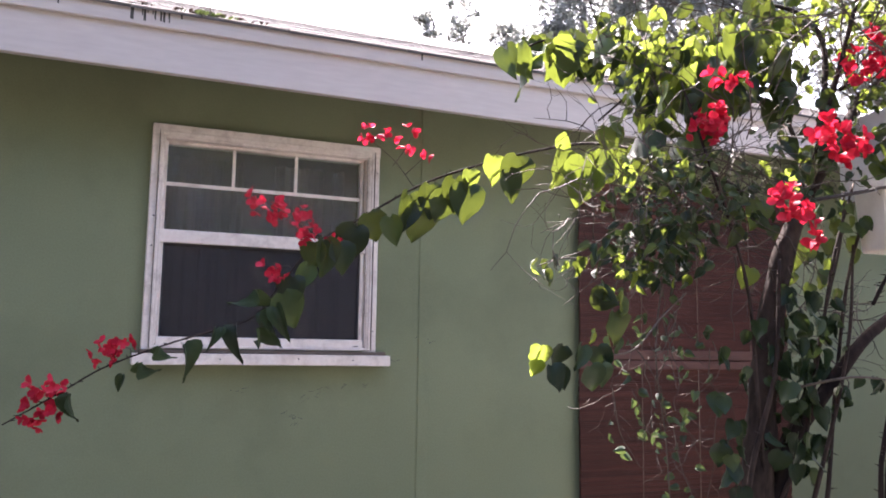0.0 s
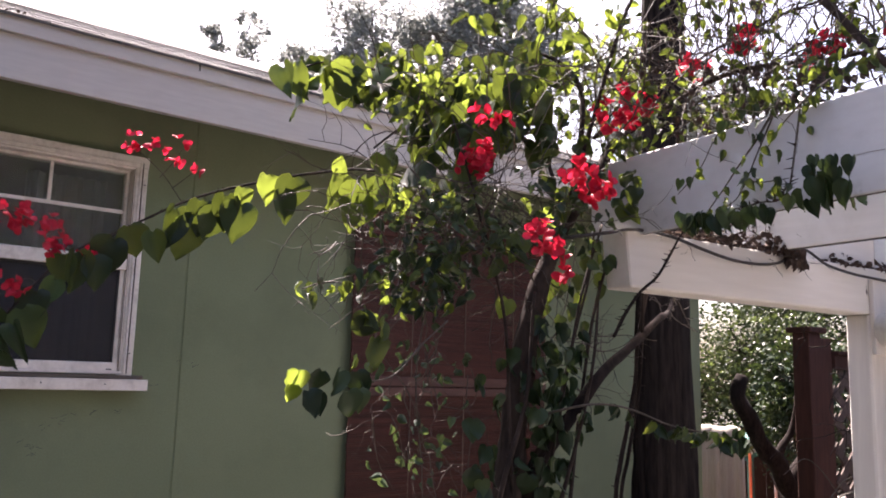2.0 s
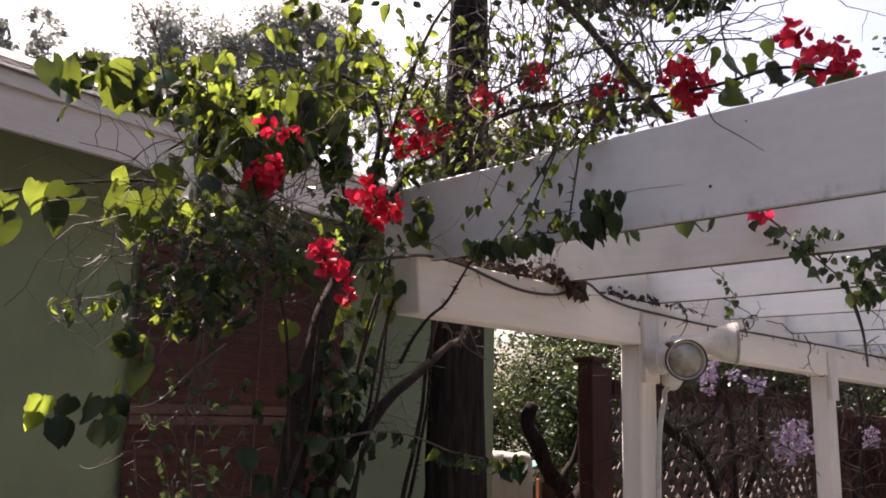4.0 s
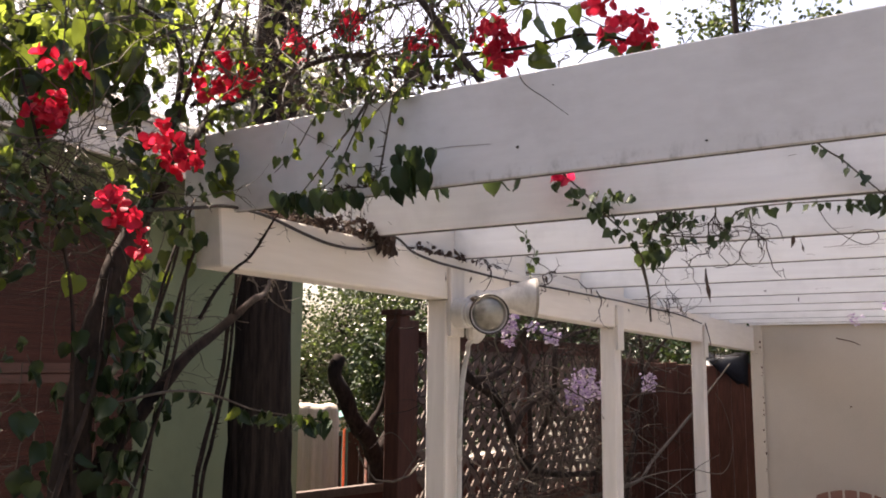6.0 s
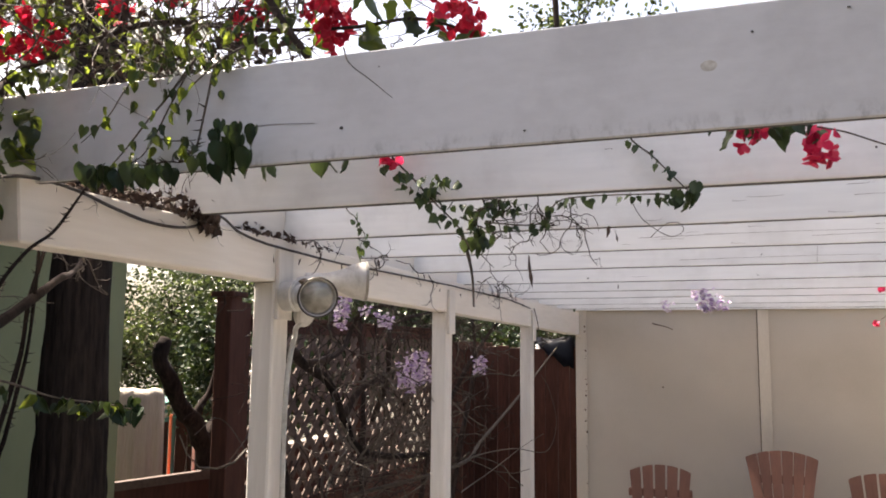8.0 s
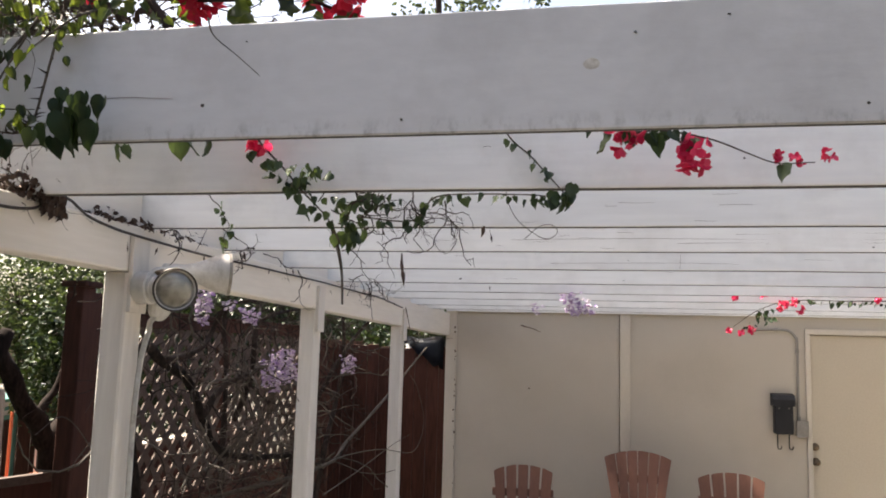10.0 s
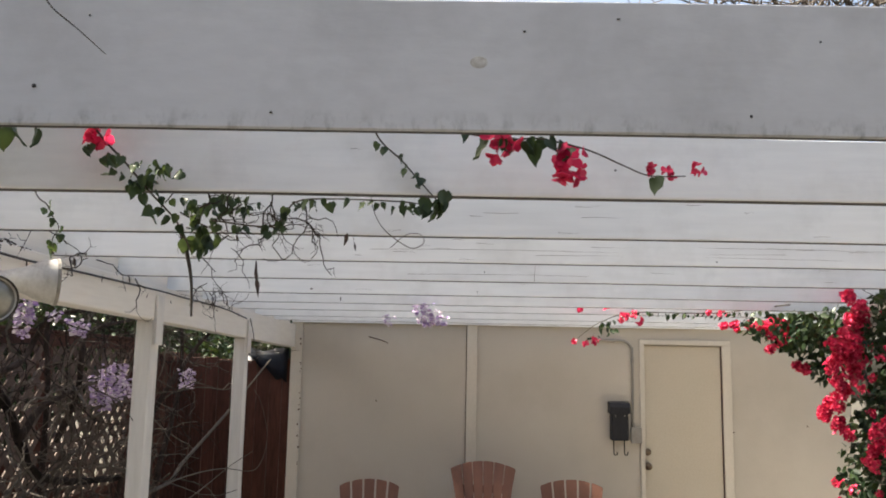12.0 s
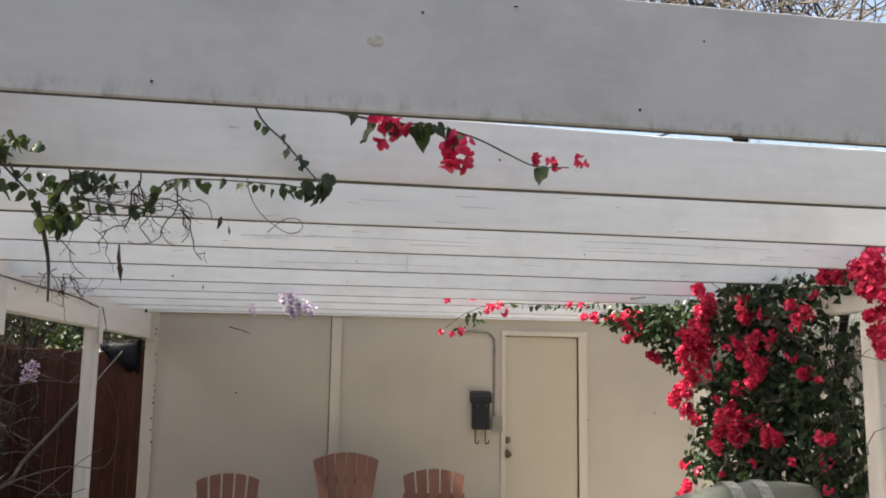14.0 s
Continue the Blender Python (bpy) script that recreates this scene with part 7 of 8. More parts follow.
# ---- dense bougainvillea by the garage ----
def red_bougainvillea():
    rnd = random.Random(53)
    b = thing("red_bougainvillea", (5.194, -1.713, 0.000), "dense bougainvillea covered in crimson bracts hanging from the pergola", "climbing plant")
    for pts in ([(5.194, -1.788, 0.000), (5.119, -1.750, 1.203), (4.968, -1.713, 1.803), (4.744, -1.638, 2.253)], [(5.418, -1.788, 0.000), (5.494, -1.713, 1.353), (5.644, -1.638, 2.028), (5.745, -1.403, 2.163)], [(4.894, -1.825, 0.000), (4.593, -1.788, 1.353), (4.293, -1.675, 2.028), (3.843, -1.488, 2.291)]):
        part("stem", stem(pts, 0.03, 0.012, 8, 0.3), VINE_BARK, b, smooth=True)
    items = []
    for c, r, n in (((5.119, -1.503, 2.066), (0.675, 0.075, 0.165), 1500), ((5.156, -1.563, 1.428), (0.450, 0.090, 0.375), 1500), ((4.640, -1.548, 1.766), (0.540, 0.075, 0.465), 3300), ((5.601, -1.331, 2.055), (0.375, 0.112, 0.120), 900), ((4.894, -1.563, 1.615), (0.450, 0.105, 0.525), 2200), ((4.443, -1.563, 1.428), (0.562, 0.105, 0.338), 1800), ((5.745, -1.259, 2.091), (0.262, 0.188, 0.075), 320),
                    ((4.500, -1.503, 2.118), (0.520, 0.090, 0.120), 1000), ((4.744, -1.450, 2.223), (0.188, 0.075, 0.060), 160), ((3.994, -1.488, 2.163), (0.225, 0.090, 0.060), 180), ((5.569, -1.488, 1.915), (0.262, 0.090, 0.150), 420), ((4.968, -1.563, 1.128), (0.450, 0.120, 0.225), 700), ((5.306, -1.450, 1.278), (0.075, 0.060, 0.105), 60), ((4.106, -1.578, 1.653), (0.240, 0.075, 0.465), 420), ((4.443, -1.608, 1.240), (0.450, 0.075, 0.225), 700)):
        items += clump(c, r, int(n * 0.52), rnd, 0.046, 0.6, 0.9)
    joined("foliage", items, SMALL, DARK_LEAF, b)
    tg = bmesh.new()
    for _ in range(70):
        twigs(tg, rnd, (rnd.uniform(4.1, 4.9), rnd.uniform(-1.75, -1.45), rnd.uniform(1.15, 2.15)), (rnd.uniform(-1, 1), rnd.uniform(-0.3, 0.4), rnd.uniform(-0.8, 0.6)), rnd.uniform(0.3, 0.6), 0.003, 7, 0.4, 0.05)
    part("twig_tangle", tg, TWIG, b, kind="stuff")
    # hanging plumes of bracts: from, to, thickness, clusters
    for a, c, th, n in (((5.059, -1.413, 2.216), (5.119, -1.398, 2.043), 0.075, 11), ((5.119, -1.398, 2.066), (5.253, -1.398, 1.803), 0.095, 22), ((5.231, -1.398, 1.818), (5.418, -1.413, 1.548), 0.075, 13), ((5.343, -1.428, 1.578), (5.269, -1.428, 1.518), 0.05, 4), ((5.673, -1.244, 2.099), (5.673, -1.316, 2.019), 0.095, 13), ((5.673, -1.208, 1.962), (5.673, -1.273, 1.947), 0.035, 3), ((5.673, -1.359, 1.875), (5.673, -1.395, 1.825), 0.045, 4),
                        ((5.745, -1.057, 2.084), (5.673, -1.014, 2.091), 0.03, 3), ((4.593, -1.458, 2.043), (4.609, -1.443, 1.878), 0.07, 5), ((4.623, -1.435, 1.878), (4.646, -1.428, 1.728), 0.075, 7), ((4.781, -1.428, 1.915), (4.744, -1.428, 1.841), 0.05, 4), ((4.968, -1.435, 1.548), (4.729, -1.428, 1.503), 0.09, 9), ((4.833, -1.428, 1.623), (4.856, -1.428, 1.428), 0.075, 8), ((4.556, -1.428, 1.481), (4.458, -1.435, 1.466), 0.06, 6), ((5.043, -1.435, 1.473), (5.006, -1.435, 1.391), 0.05, 5),
                        ((4.144, -1.435, 1.540), (4.114, -1.443, 1.510), 0.045, 3), ((4.293, -1.458, 2.073), (4.279, -1.458, 2.013), 0.06, 5), ((4.331, -1.488, 1.803), (4.293, -1.488, 1.766), 0.05, 3), ((5.426, -1.413, 1.165), (5.381, -1.428, 1.113), 0.06, 6), ((5.381, -1.421, 1.278), (5.389, -1.428, 1.248), 0.035, 3), ((4.894, -1.443, 1.218), (4.894, -1.443, 1.188), 0.04, 3), ((5.817, -0.935, 2.091), (5.961, -1.403, 2.091), 0.035, 7), 
                        ((4.083, -1.413, 2.178), (3.956, -1.428, 2.155), 0.05, 7), ((3.784, -1.413, 2.253), (3.769, -1.428, 2.118), 0.075, 12), ((3.739, -1.413, 2.118), (3.716, -1.428, 1.863), 0.065, 12), ((4.744, -1.443, 2.103), (4.706, -1.450, 1.990), 0.06, 5)):
        n, th = max(2, round(n * 0.8)), th * 0.75
        for k in range(n):
            p = Vector(a).lerp(Vector(c), (k + rnd.uniform(0, 1)) / n) + Vector((rnd.gauss(0, 0.5) * th, rnd.gauss(0, 0.45) * th, rnd.gauss(0, 0.5) * th))
            blossom(b, p, th * rnd.uniform(0.3, 0.85), rnd, int(10 + th * 330), MAGENTA, 0.017)
    for k in range(44):     # single flowers scattered over the leaves
        p = (rnd.uniform(4.1, 5.4), rnd.uniform(-1.48, -1.40), rnd.choice((rnd.uniform(1.72, 2.12), rnd.uniform(1.25, 1.72))))
        blossom(b, p, rnd.uniform(0.012, 0.03), rnd, rnd.randint(4, 9), MAGENTA, 0.016)
    # the long shoot that runs on in front of the far rafters
    shoot = [(5.60, -1.30, 2.20), (6.0, -1.25, 2.205), (6.30, -1.138, 2.195), (6.30, -0.865, 2.19), (6.30, -0.555, 2.185), (6.30, -0.36, 2.12), (6.30, -0.22, 2.02)]
    part("stem", stem(shoot, 0.005, 0.002, 6, 0.3), TWIG, b, smooth=True)
    small = along(shoot, 46, rnd, 0.040, 0.02, 0.8, 0.8, 0.1, 0.8) + clump((6.30, -0.40, 2.09), (0.03, 0.06, 0.05), 16, rnd, 0.045) + clump((6.30, -0.33, 2.03), (0.02, 0.04, 0.03), 5, rnd, 0.03)
    joined("side_leaves", small, SMALL, DARK_LEAF, b)
    for p, r, c in (((6.28, -0.555, 2.175), 0.030, 10), ((6.28, -0.51, 2.15), 0.030, 10), ((6.28, -0.61, 2.13), 0.022, 7), ((6.28, -0.226, 2.197), 0.018, 5), ((6.28, -0.316, 1.998), 0.022, 7), ((6.28, -0.19, 2.0), 0.016, 4), ((6.28, -0.26, 1.985), 0.016, 4), ((6.28, -1.138, 2.19), 0.025, 8), ((6.28, -1.06, 2.195), 0.02, 6), ((6.28, -0.40, 2.20), 0.012, 3)):
        blossom(b, p, r, rnd, c, MAGENTA, 0.02)


red_bougainvillea()

# ---- yard behind the fence ----
def leafy(name, base, height, blobs, count, size, material, label, category="tree", trunk_r=0.12, seed=1, limbs=6, aspect=1.0, wood=None):
    """A tree or shrub: tapered trunk, limbs to every blob of the crown, and many small leaves round the twigs."""
    rnd = random.Random(seed)
    t = thing(name, base, label, category)
    bx, by, bz = base
    top = Vector((bx + rnd.uniform(-0.2, 0.2), by + rnd.uniform(-0.2, 0.2), bz + height))
    part("trunk", stem([(bx, by, bz - 0.05), Vector(base).lerp(top, 0.5) + Vector((rnd.uniform(-0.1, 0.1), rnd.uniform(-0.1, 0.1), 0)), top], trunk_r, trunk_r * 0.45, 9, 0.3), wood or BARK, t, smooth=True)
    items, tg = [], bmesh.new()
    for (c, r) in blobs:
        c = Vector(c)
        start = Vector(base).lerp(top, rnd.uniform(0.55, 0.98))
        part("limb", stem([start, start.lerp(c, 0.5) + Vector((0, 0, 0.12 * height * rnd.uniform(0, 1))), c], trunk_r * 0.35, trunk_r * 0.1, 6, 0.2), wood or BARK, t)
        per = max(1, count // len(blobs))
        nodes = []
        for _ in range(max(6, per // 45)):
            d = Vector((rnd.gauss(0, 1), rnd.gauss(0, 1), rnd.gauss(0, 1) * aspect)).normalized() * r * rnd.uniform(0.35, 1.05)
            nodes.append(c + d)
            tube(tg, spline([c, c + d * 0.5 + Vector((rnd.uniform(-.1, .1), rnd.uniform(-.1, .1), rnd.uniform(-.05, .1))) * r, c + d], 3), trunk_r * 0.07, trunk_r * 0.02, 4)
        for _ in range(per):
            nd = rnd.choice(nodes)
            p = nd + Vector((rnd.gauss(0, 1), rnd.gauss(0, 1), rnd.gauss(0, 1))) * r * 0.17
            items.append(hang(rnd, p, size, 0.4, 1.0))
    part("twig_tangle", tg, wood or BARK, t, kind="stuff")
    joined("crown", items, SMALL, material, t)
    return t


leafy("shrub", (9.3, 7.2, 0.0), 1.6, [((9.2, 7.2, 2.2), 0.62), ((8.75, 7.5, 1.65), 0.6), ((9.6, 6.8, 2.1), 0.7), ((9.9, 6.4, 1.6), 0.7), ((9.4, 6.9, 1.3), 0.7)], 17000, 0.050, SHRUB_LEAF, "leafy sunlit green shrub behind the fence", "shrub", 0.08, 5)
leafy("shrub", (10.8, 7.8, 0.0), 2.4, [((10.7, 7.8, 2.9), 0.7), ((11.2, 7.2, 2.9), 0.8), ((10.8, 7.6, 2.0), 0.9), ((9.7, 8.9, 2.2), 0.7)], 9000, 0.060, SHRUB_LEAF, "tall leafy green shrub at the back of the yard", "shrub", 0.1, 6)
leafy("shrub", (12.0, 5.4, 0.0), 1.6, [((11.6, 5.4, 2.1), 0.9), ((12.6, 5.3, 2.1), 0.9), ((10.6, 5.4, 2.0), 0.85), ((13.8, 5.2, 2.2), 0.9), ((9.6, 5.3, 2.1), 0.7)], 6000, 0.08, DARK_LEAF, "green shrub showing over the board fence", "shrub", 0.08, 7)
leafy("shrub", (7.9, 5.3, 0.0), 0.9, [((7.6, 5.3, 1.5), 0.5), ((8.4, 5.2, 1.6), 0.55), ((8.9, 5.2, 1.2), 0.5), ((9.5, 5.3, 1.6), 0.6), ((8.5, 5.4, 2.0), 0.55), ((7.5, 5.4, 1.9), 0.42), ((9.2, 5.2, 2.0), 0.5)], 9000, 0.06, DARK_LEAF, "dense shrub close behind the lattice fence", "shrub", 0.05, 8)
stump = thing("forked_stump", (6.22, 4.36, 0.0), "dark bare forked tree stump in the yard", "tree")
part("trunk", stem([(6.22, 4.36, -0.03), (6.18, 4.36, 0.6), (6.06, 4.36, 1.0), (6.03, 4.36, 1.10), (5.91, 4.36, 1.264), (5.76, 4.36, 1.386), (5.635, 4.36, 1.56), (5.525, 4.36, 1.69), (5.505, 4.36, 1.775), (5.565, 4.37, 1.86)], 0.085, 0.046, 10, 0.3), BARK, stump, smooth=True)
part("limb", stem([(5.92, 4.36, 1.27), (5.96, 4.35, 1.38), (6.055, 4.34, 1.48), (6.10, 4.33, 1.62), (6.118, 4.33, 1.745)], 0.034, 0.014, 8, 0.3), BARK, stump, smooth=True)
part("limb", stem([(6.03, 4.36, 1.10), (6.16, 4.36, 1.24), (6.30, 4.36, 1.36)], 0.06, 0.035, 8, 0.3), BARK, stump, smooth=True)
cov = thing("covered_cabinet", (6.35, 5.25, 0.0), "outdoor cabinet under a weathered grey cloth cover", "cabinet")
bm = bmesh.new()
rows = []
corner_pts = [(6.14, 5.50), (6.50, 5.10), (6.80, 5.40), (6.50, 5.80)]
outline = []
for i in range(4):
    a, c = Vector((*corner_pts[i], 0)), Vector((*corner_pts[(i + 1) % 4], 0))
    for k in range(16):
        outline.append(a.lerp(c, k / 16))
mid = Vector((6.485, 5.45, 0))
for j, z in enumerate((0.25, 0.7, 1.05, 1.40, 1.45)):
    row = []
    for i, p in enumerate(outline):
        f = 0.055 * math.sin(i * 2.2) * (1 - j / 4.2) + 0.03 * math.sin(i * 3.7 + 1) * (1 - j / 5)
        q = mid + (p - mid) * (1 + f * 2 + 0.05 * (1 - j / 4) - (0.05 if j == 4 else 0))
        row.append(bm.verts.new((q.x, q.y, z + 0.012 * math.sin(i))))
    rows.append(row)
for a, c in zip(rows, rows[1:]):
    for i in range(len(a)):
        bm.faces.new((a[i], a[(i + 1) % len(a)], c[(i + 1) % len(a)], c[i]))
bm.faces.new(rows[-1])
part("cover", bm, CLOTH_GREY, cov, smooth=True)
part("body", box(6.42, 6.65, 5.35, 5.55, 0.0, 1.3, 0.01), OLD_PLANK, cov)
rail = thing("low_rail", (5.7, 4.5, 0.0), "old low plank rail in the yard", "fence")
bm = slab([(5.42, 4.78, 0.80), (5.42, 4.78, 0.86), (5.95, 4.2, 0.935), (5.95, 4.2, 0.875)], 0.07, (0.7, 0.7, 0))
part("rail", bm, LATTICE, rail)
part("panel", slab([(5.44, 4.80, 0.0), (5.44, 4.80, 0.80), (5.95, 4.22, 0.87), (5.95, 4.22, 0.0)], 0.03, (0.7, 0.7, 0)), RED_FENCE, rail)
# added wall: darkens behind the lattice, pale top for its sunlit edge
bed = thing("raised_bed", (7.8, 4.4, 0.0), "added dark low plank wall behind the lattice", "garden bed")
for k in range(5):
    part("plank", plank(6.35, 9.9, 4.38, 4.42, 0.0 + 0.19 * k, 0.187 + 0.19 * k, 0, 8, 0.004, 0.004, seed=k + 300), RED_FENCE, bed)
part("coping", plank(6.33, 9.92, 4.33, 4.47, 0.951, 0.985, 0, 8, 0.003, 0.004, seed=311), GREY_PLANK, bed, "pale coping board for a sunlit top edge")
for x in (6.4, 8.1, 9.8):
    part("stake", box(x, x + 0.06, 4.425, 4.485, 0.0, 0.948, 0.005), RED_FENCE, bed)
oc = thing("orange_chair", (7.4, 5.5, 0.0), "small orange plastic garden chair with white frame", "chair")
part("back_rail", box(-0.225, 0.225, -0.014, 0.014, -0.03, 0.03, 0.008), ORANGE, oc)
oc.children[-1].matrix_basis = world_of(oc).inverted() @ pose(7.25, 5.5, 1.075, 0, 10, 0)
for x, top in ((7.12, 1.20), (7.475, 1.03)):
    part("upright", stem([(x, 5.515, 0.0), (x, 5.515, 0.5), (x, 5.515, top)], 0.014, 0.014, 8, 0), ORANGE if top > 1.1 else PALE, oc)
part("seat", box(7.06, 7.50, 5.05, 5.5, 0.60, 0.66, 0.015), ORANGE, oc)
for x in (7.10, 7.46):
    part("leg", stem([(x, 5.09, 0), (x, 5.09, 0.3), (x, 5.09, 0.61)], 0.012, 0.012, 8, 0), PALE, oc)
sl = thing("play_slide", (7.9, 6.0, 0.0), "teal and pale plastic play slide in the yard", "slide")
for m_, off in ((TEAL, 0.0), (PALE, 0.045), (TEAL, 0.075), (PALE, 0.12), (TEAL, 0.15)):
    part("channel", slab([(7.48, 6.0, 1.10 + off), (7.63, 5.93, 1.13 + off), (7.82, 5.85, 1.21 + off), (7.82, 5.85, 1.17 + off), (7.63, 5.93, 1.09 + off), (7.48, 6.0, 1.06 + off)], 0.30, (0.45, 0.85, 0)), m_, sl)
for dz, r in ((0.0, 0.026), (-0.09, 0.03)):
    part("hood_rim", stem([(7.95, 6.1, 1.36 + dz), (8.10, 6.1, 1.43 + dz), (8.34, 6.1, 1.44 + dz), (8.55, 6.1, 1.36 + dz), (8.71, 6.1, 1.22 + dz), (8.74, 6.1, 1.05 + dz)], r, r, 10, 0), PALE, sl, "pale curved rim of the slide", smooth=True)
for x, y, top in ((7.70, 6.15, 1.05), (8.72, 6.08, 1.1), (7.92, 6.12, 1.2)):
    part("leg", box(x, x + 0.05, y, y + 0.05, 0.0, top, 0.005), TEAL, sl)

screen = thing("board_screen", (8.9, 6.9, 0.0), "low red brown board screen in the yard", "fence")
for k in range(14):
    x, y = 8.25 + 0.11 * k, 7.35 - 0.085 * k
    part("board", slab([(x, y, -0.02), (x, y, 1.12 + 0.012 * (k % 3)), (x + 0.105, y - 0.081, 1.12 + 0.012 * (k % 3)), (x + 0.105, y - 0.081, -0.02)], 0.022, (0.6, 0.75, 0)), RED_FENCE, screen)

# ---- evergreen hedge behind the board fence ----
hedge = thing("hedge", (14.0, 5.4, 0.0), "dark evergreen hedge behind the board fence", "hedge")
rnd_h = random.Random(97)
for x in (9.8, 11.0, 12.3, 13.6, 15.0, 16.4, 17.8, 19.2):
    part("stem", stem([(x, 5.4, -0.03), (x + 0.1, 5.45, 1.0), (x - 0.05, 5.4, 2.1)], 0.05, 0.02, 7, 0.3), BARK, hedge)
leaves_h = []
for _ in range(15000):
    x = rnd_h.uniform(9.3, 20.5)
    z = rnd_h.uniform(1.2, 2.75 + 0.35 * math.sin(x * 1.7) + 0.2 * math.sin(x * 4.3))
    leaves_h.append(hang(rnd_h, (x, 5.4 + rnd_h.gauss(0, 0.22), z), 0.10, 0.5, 0.9))
joined("foliage", leaves_h, SMALL, DARK_LEAF, hedge)

leafy("shrub", (11.6, 3.0, 0.0), 1.4, [((11.4, 2.9, 2.1), 0.6), ((11.8, 3.2, 2.4), 0.6), ((11.6, 2.6, 2.3), 0.5), ((11.4, 3.3, 1.8), 0.5)], 3400, 0.08, DARK_LEAF, "dark shrub in the gap beside the garage", "shrub", 0.06, 19)

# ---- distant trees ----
leafy("distant_tree", (4.7, 14.0, 0.0), 6.6, [((4.33, 13.8, 7.35), 0.26), ((4.40, 13.8, 7.0), 0.30), ((4.92, 13.8, 7.75), 0.28), ((5.05, 13.8, 7.35), 0.34), ((4.98, 13.8, 6.9), 0.36), ((4.5, 13.9, 6.5), 0.4)], 1900, 0.085, HAZE_LEAF, "hazy slender grey green tree behind the roof", "tree", 0.11, 71, aspect=1.5, wood=HAZE_BARK)
leafy("distant_tree", (6.3, 14.0, 0.0), 6.8, [((5.78, 13.8, 7.40), 0.34), ((6.1, 13.8, 7.1), 0.46), ((6.75, 13.8, 7.65), 0.36), ((6.55, 13.8, 7.2), 0.48), ((5.9, 13.9, 6.7), 0.5)], 3000, 0.085, HAZE_LEAF, "hazy grey green tree behind the roof", "tree", 0.13, 72, wood=HAZE_BARK)
leafy("distant_tree", (7.5, 13.9, 0.0), 7.6, [((6.70, 13.8, 8.40), 0.42), ((7.25, 13.8, 8.70), 0.46), ((7.85, 13.8, 8.70), 0.44), ((7.35, 13.8, 8.15), 0.50), ((8.05, 13.8, 8.15), 0.42), ((6.85, 13.8, 7.75), 0.45), ((7.7, 13.8, 7.6), 0.55)], 4600, 0.085, HAZE_LEAF, "hazy airy tree behind the roof", "tree", 0.15, 73, wood=HAZE_BARK)
leafy("distant_tree", (10.0, 14.1, 0.0), 8.2, [((8.65, 13.8, 8.60), 0.60), ((9.15, 13.8, 9.25), 0.62), ((9.85, 13.8, 9.65), 0.66), ((10.65, 13.8, 9.60), 0.72), ((11.35, 13.8, 9.25), 0.66), ((9.5, 13.8, 8.55), 0.8), ((10.5, 13.8, 8.7), 0.9), ((11.5, 13.6, 8.4), 0.8), ((10.0, 14.0, 7.6), 1.0), ((8.8, 14.2, 7.6), 0.8)], 19000, 0.095, HAZE_LEAF, "large round hazy grey green tree behind the house", "tree", 0.24, 74, wood=HAZE_BARK)
leafy("distant_tree", (11.5, 10.5, 0.0), 7.0, [((11.3, 10.4, 6.6), 1.1), ((12.2, 9.6, 6.2), 1.1), ((11.0, 10.8, 5.8), 1.1), ((12.6, 9.0, 5.6), 1.0), ((11.4, 11.6, 7.6), 0.8), ((12.4, 10.6, 7.2), 0.8)], 7000, 0.13, HAZE_LEAF, "large hazy tree beyond the yard", "tree", 0.24, 75, wood=HAZE_BARK)
leafy("willowy_tree", (14.0, 2.9, 0.0), 6.4, [((13.4, 3.8, 6.9), 0.75), ((13.6, 2.9, 7.1), 0.8), ((13.8, 1.9, 6.9), 0.7), ((14.0, 2.6, 6.3), 0.8), ((14.2, 1.2, 6.2), 0.6)], 3600, 0.10, SHRUB_LEAF, "airy pale green tree behind the garage", "tree", 0.16, 76, aspect=1.4)


def bare_tree():
    rnd = random.Random(83)
    t = thing("bare_tree", (9.6, -4.2, 0.0), "bare brown branched tree behind the garage", "tree")
    part("trunk", stem([(9.6, -4.4, -0.05), (9.5, -4.3, 2.0), (9.4, -4.1, 4.0), (9.3, -3.9, 5.4)], 0.14, 0.06, 9, 0.3), BARK, t, smooth=True)
    tg = bmesh.new()
    for k in range(150):
        s = Vector((9.4 + rnd.uniform(-0.4, 0.4), -4.0 + rnd.uniform(-1.6, 1.8), rnd.uniform(4.4, 6.2)))
        twigs(tg, rnd, s, (rnd.uniform(-1.2, 0.4), rnd.uniform(-1, 1.4), rnd.uniform(0.1, 1.0)), rnd.uniform(1.0, 2.2), 0.014, 8, 0.35, 0.02, 4)
    part("branch_tangle", tg, TWIG, t, kind="stuff")


bare_tree()
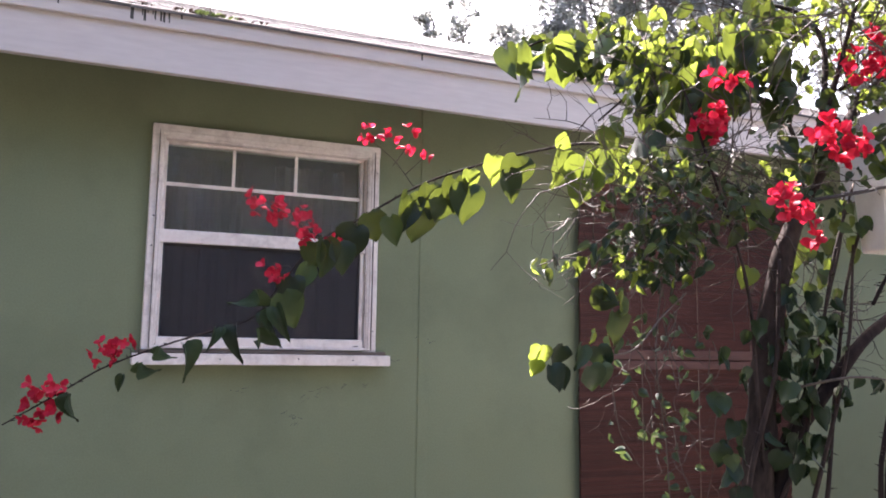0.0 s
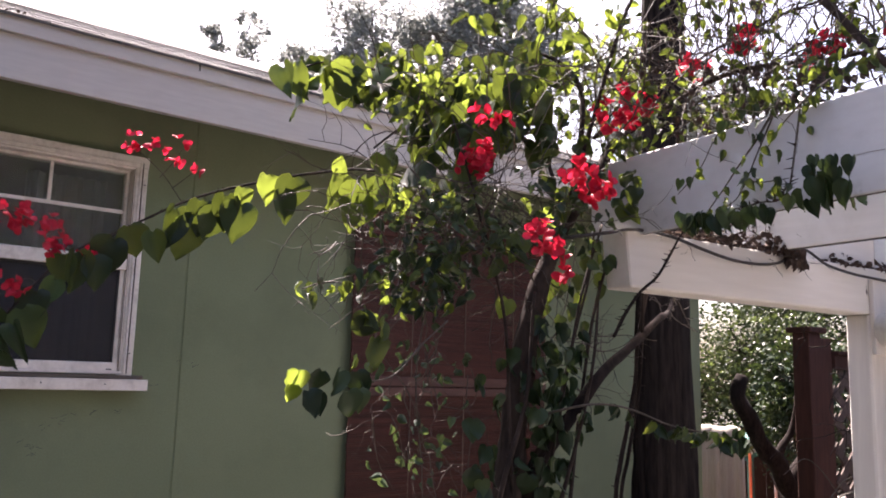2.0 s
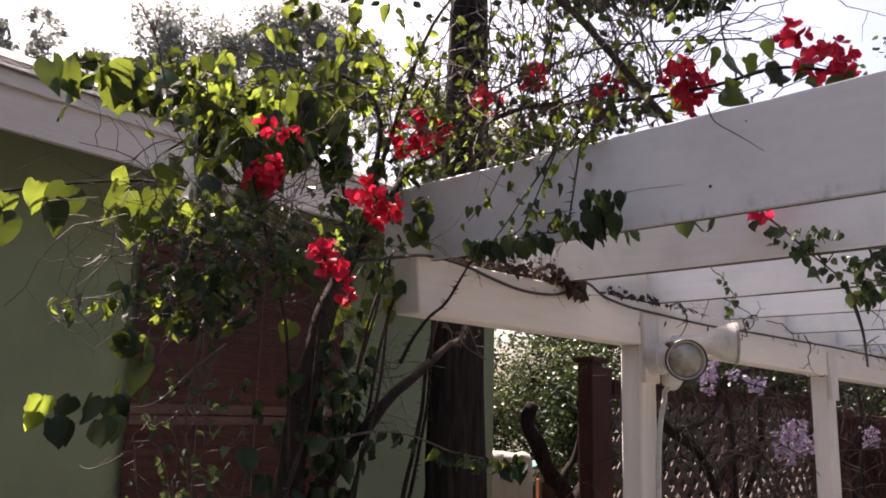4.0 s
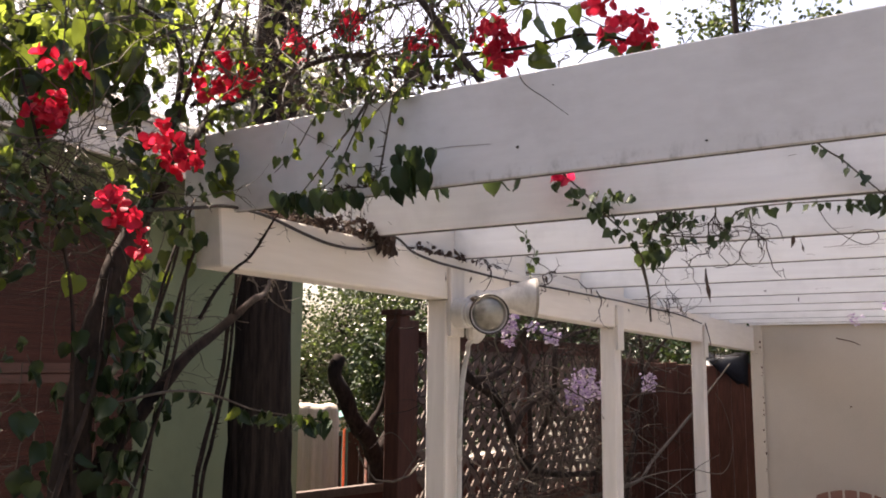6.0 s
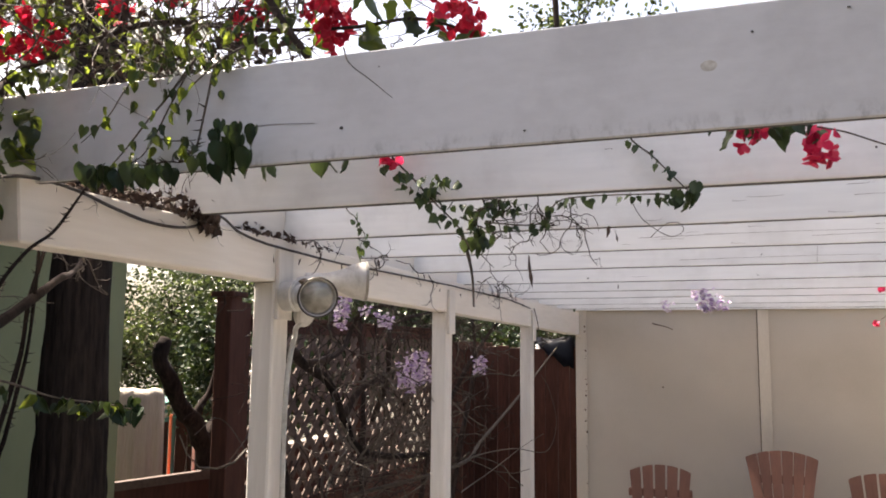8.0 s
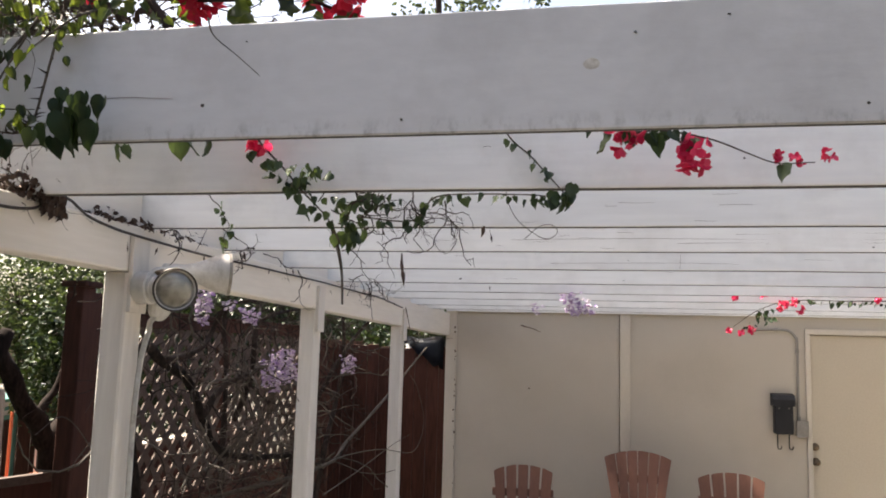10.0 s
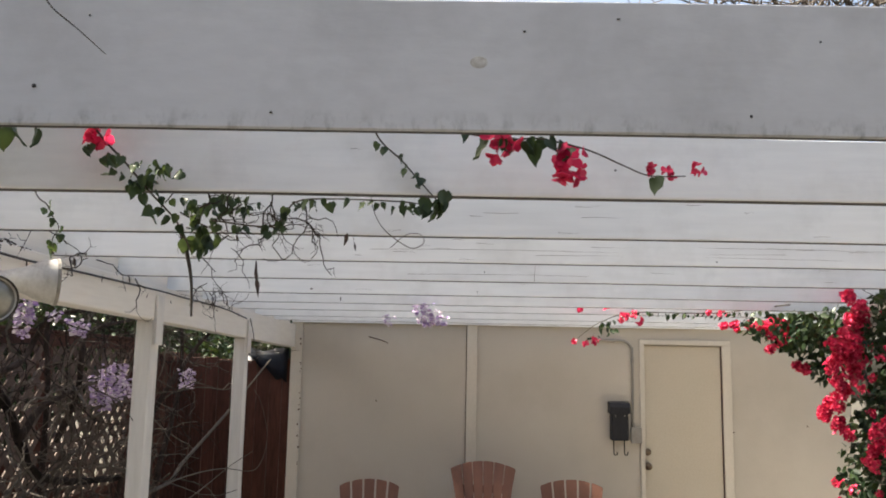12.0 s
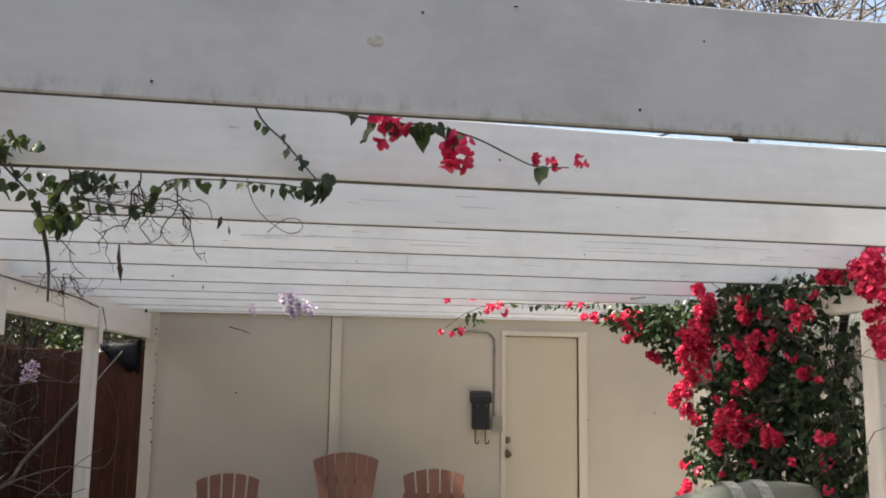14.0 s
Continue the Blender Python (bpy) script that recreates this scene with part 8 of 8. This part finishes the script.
# unseen trees on the camera's side: mirrored in the panes, and blocking low sky
leafy("garden_oak", (-1.5, -8.0, 0.0), 4.4, [((-3.6, -8.2, 3.0), 1.5), ((-1.8, -8.0, 3.2), 1.4), ((0.2, -8.2, 3.2), 1.4), ((-2.8, -8.2, 5.2), 1.5), ((-0.8, -8.2, 5.4), 1.5), ((0.8, -8.2, 4.8), 1.3), ((-1.8, -8.2, 7.0), 1.4)], 9000, 0.2, SHRUB_LEAF, "broad green tree across the garden, out of view", "tree", 0.25, 91)
leafy("garden_oak", (4.2, -8.6, 0.0), 4.4, [((2.4, -8.4, 3.0), 1.4), ((4.2, -8.5, 3.2), 1.4), ((6.2, -8.6, 3.2), 1.4), ((3.0, -8.6, 5.0), 1.5), ((5.0, -8.6, 5.2), 1.5), ((4.0, -8.6, 6.8), 1.4), ((6.6, -8.6, 5.0), 1.3)], 9000, 0.2, SHRUB_LEAF, "broad green tree across the garden, out of view", "tree", 0.25, 92)
# added only to keep sky light off from the west
leafy("garden_oak", (-5.0, 0.2, 0.0), 4.4, [((-5.2, -1.4, 3.4), 1.5), ((-5.0, 0.4, 3.2), 1.5), ((-5.4, 2.0, 3.6), 1.4), ((-5.2, -0.4, 5.4), 1.6), ((-5.2, 1.4, 5.8), 1.5), ((-5.0, -2.4, 5.0), 1.4), ((-5.4, 0.4, 7.2), 1.4), ((-5.0, -3.2, 3.0), 1.2)], 9000, 0.2, SHRUB_LEAF, "tall dense green tree out of view, blocking western sky light", "tree", 0.25, 93)

# ---- roof shingles, the lowest courses one by one ----
random.seed(77)
shingle_mesh = []
for wv in (0.24, 0.28, 0.32):
    b = box(0, wv - 0.004, 0, 0.20, 0, 0.012)
    for v in b.verts:
        if v.co.y > 0.1:
            v.co.z -= 0.005
    me = bpy.data.meshes.new("shingle")
    b.to_mesh(me)
    b.free()
    me.materials.append(SHINGLE)
    shingle_mesh.append((wv, me))
slope = math.degrees(math.atan(PITCH))
rest = bmesh.new()
for row in range(16):
    v = EAVE - 0.035 + row * 0.14 * math.cos(radians(slope))
    z = 2.957 + 0.024 + (v - EAVE) * PITCH
    u = (-1.6 if row < 8 else R0) - random.uniform(0, 0.2)
    while u < R1 - 0.05:
        wv, me = random.choice(shingle_mesh)
        wv = min(wv, R1 + 0.02 - u)
        m = pose(u, v, z + random.uniform(-0.001, 0.002), slope, 0, random.uniform(-0.4, 0.4))
        if row < 8:
            ob = new("shingle", me)
            ob.parent = roof
            ob.matrix_basis = m
        else:
            b = box(0, wv - 0.004, 0, 0.20, 0, 0.012)
            b.transform(m)
            tmp = bpy.data.meshes.new("tmp")
            b.to_mesh(tmp)
            b.free()
            rest.from_mesh(tmp)
            bpy.data.meshes.remove(tmp)
        u += wv
part("upper_shingles", rest, SHINGLE, roof, local=True, kind="stuff")
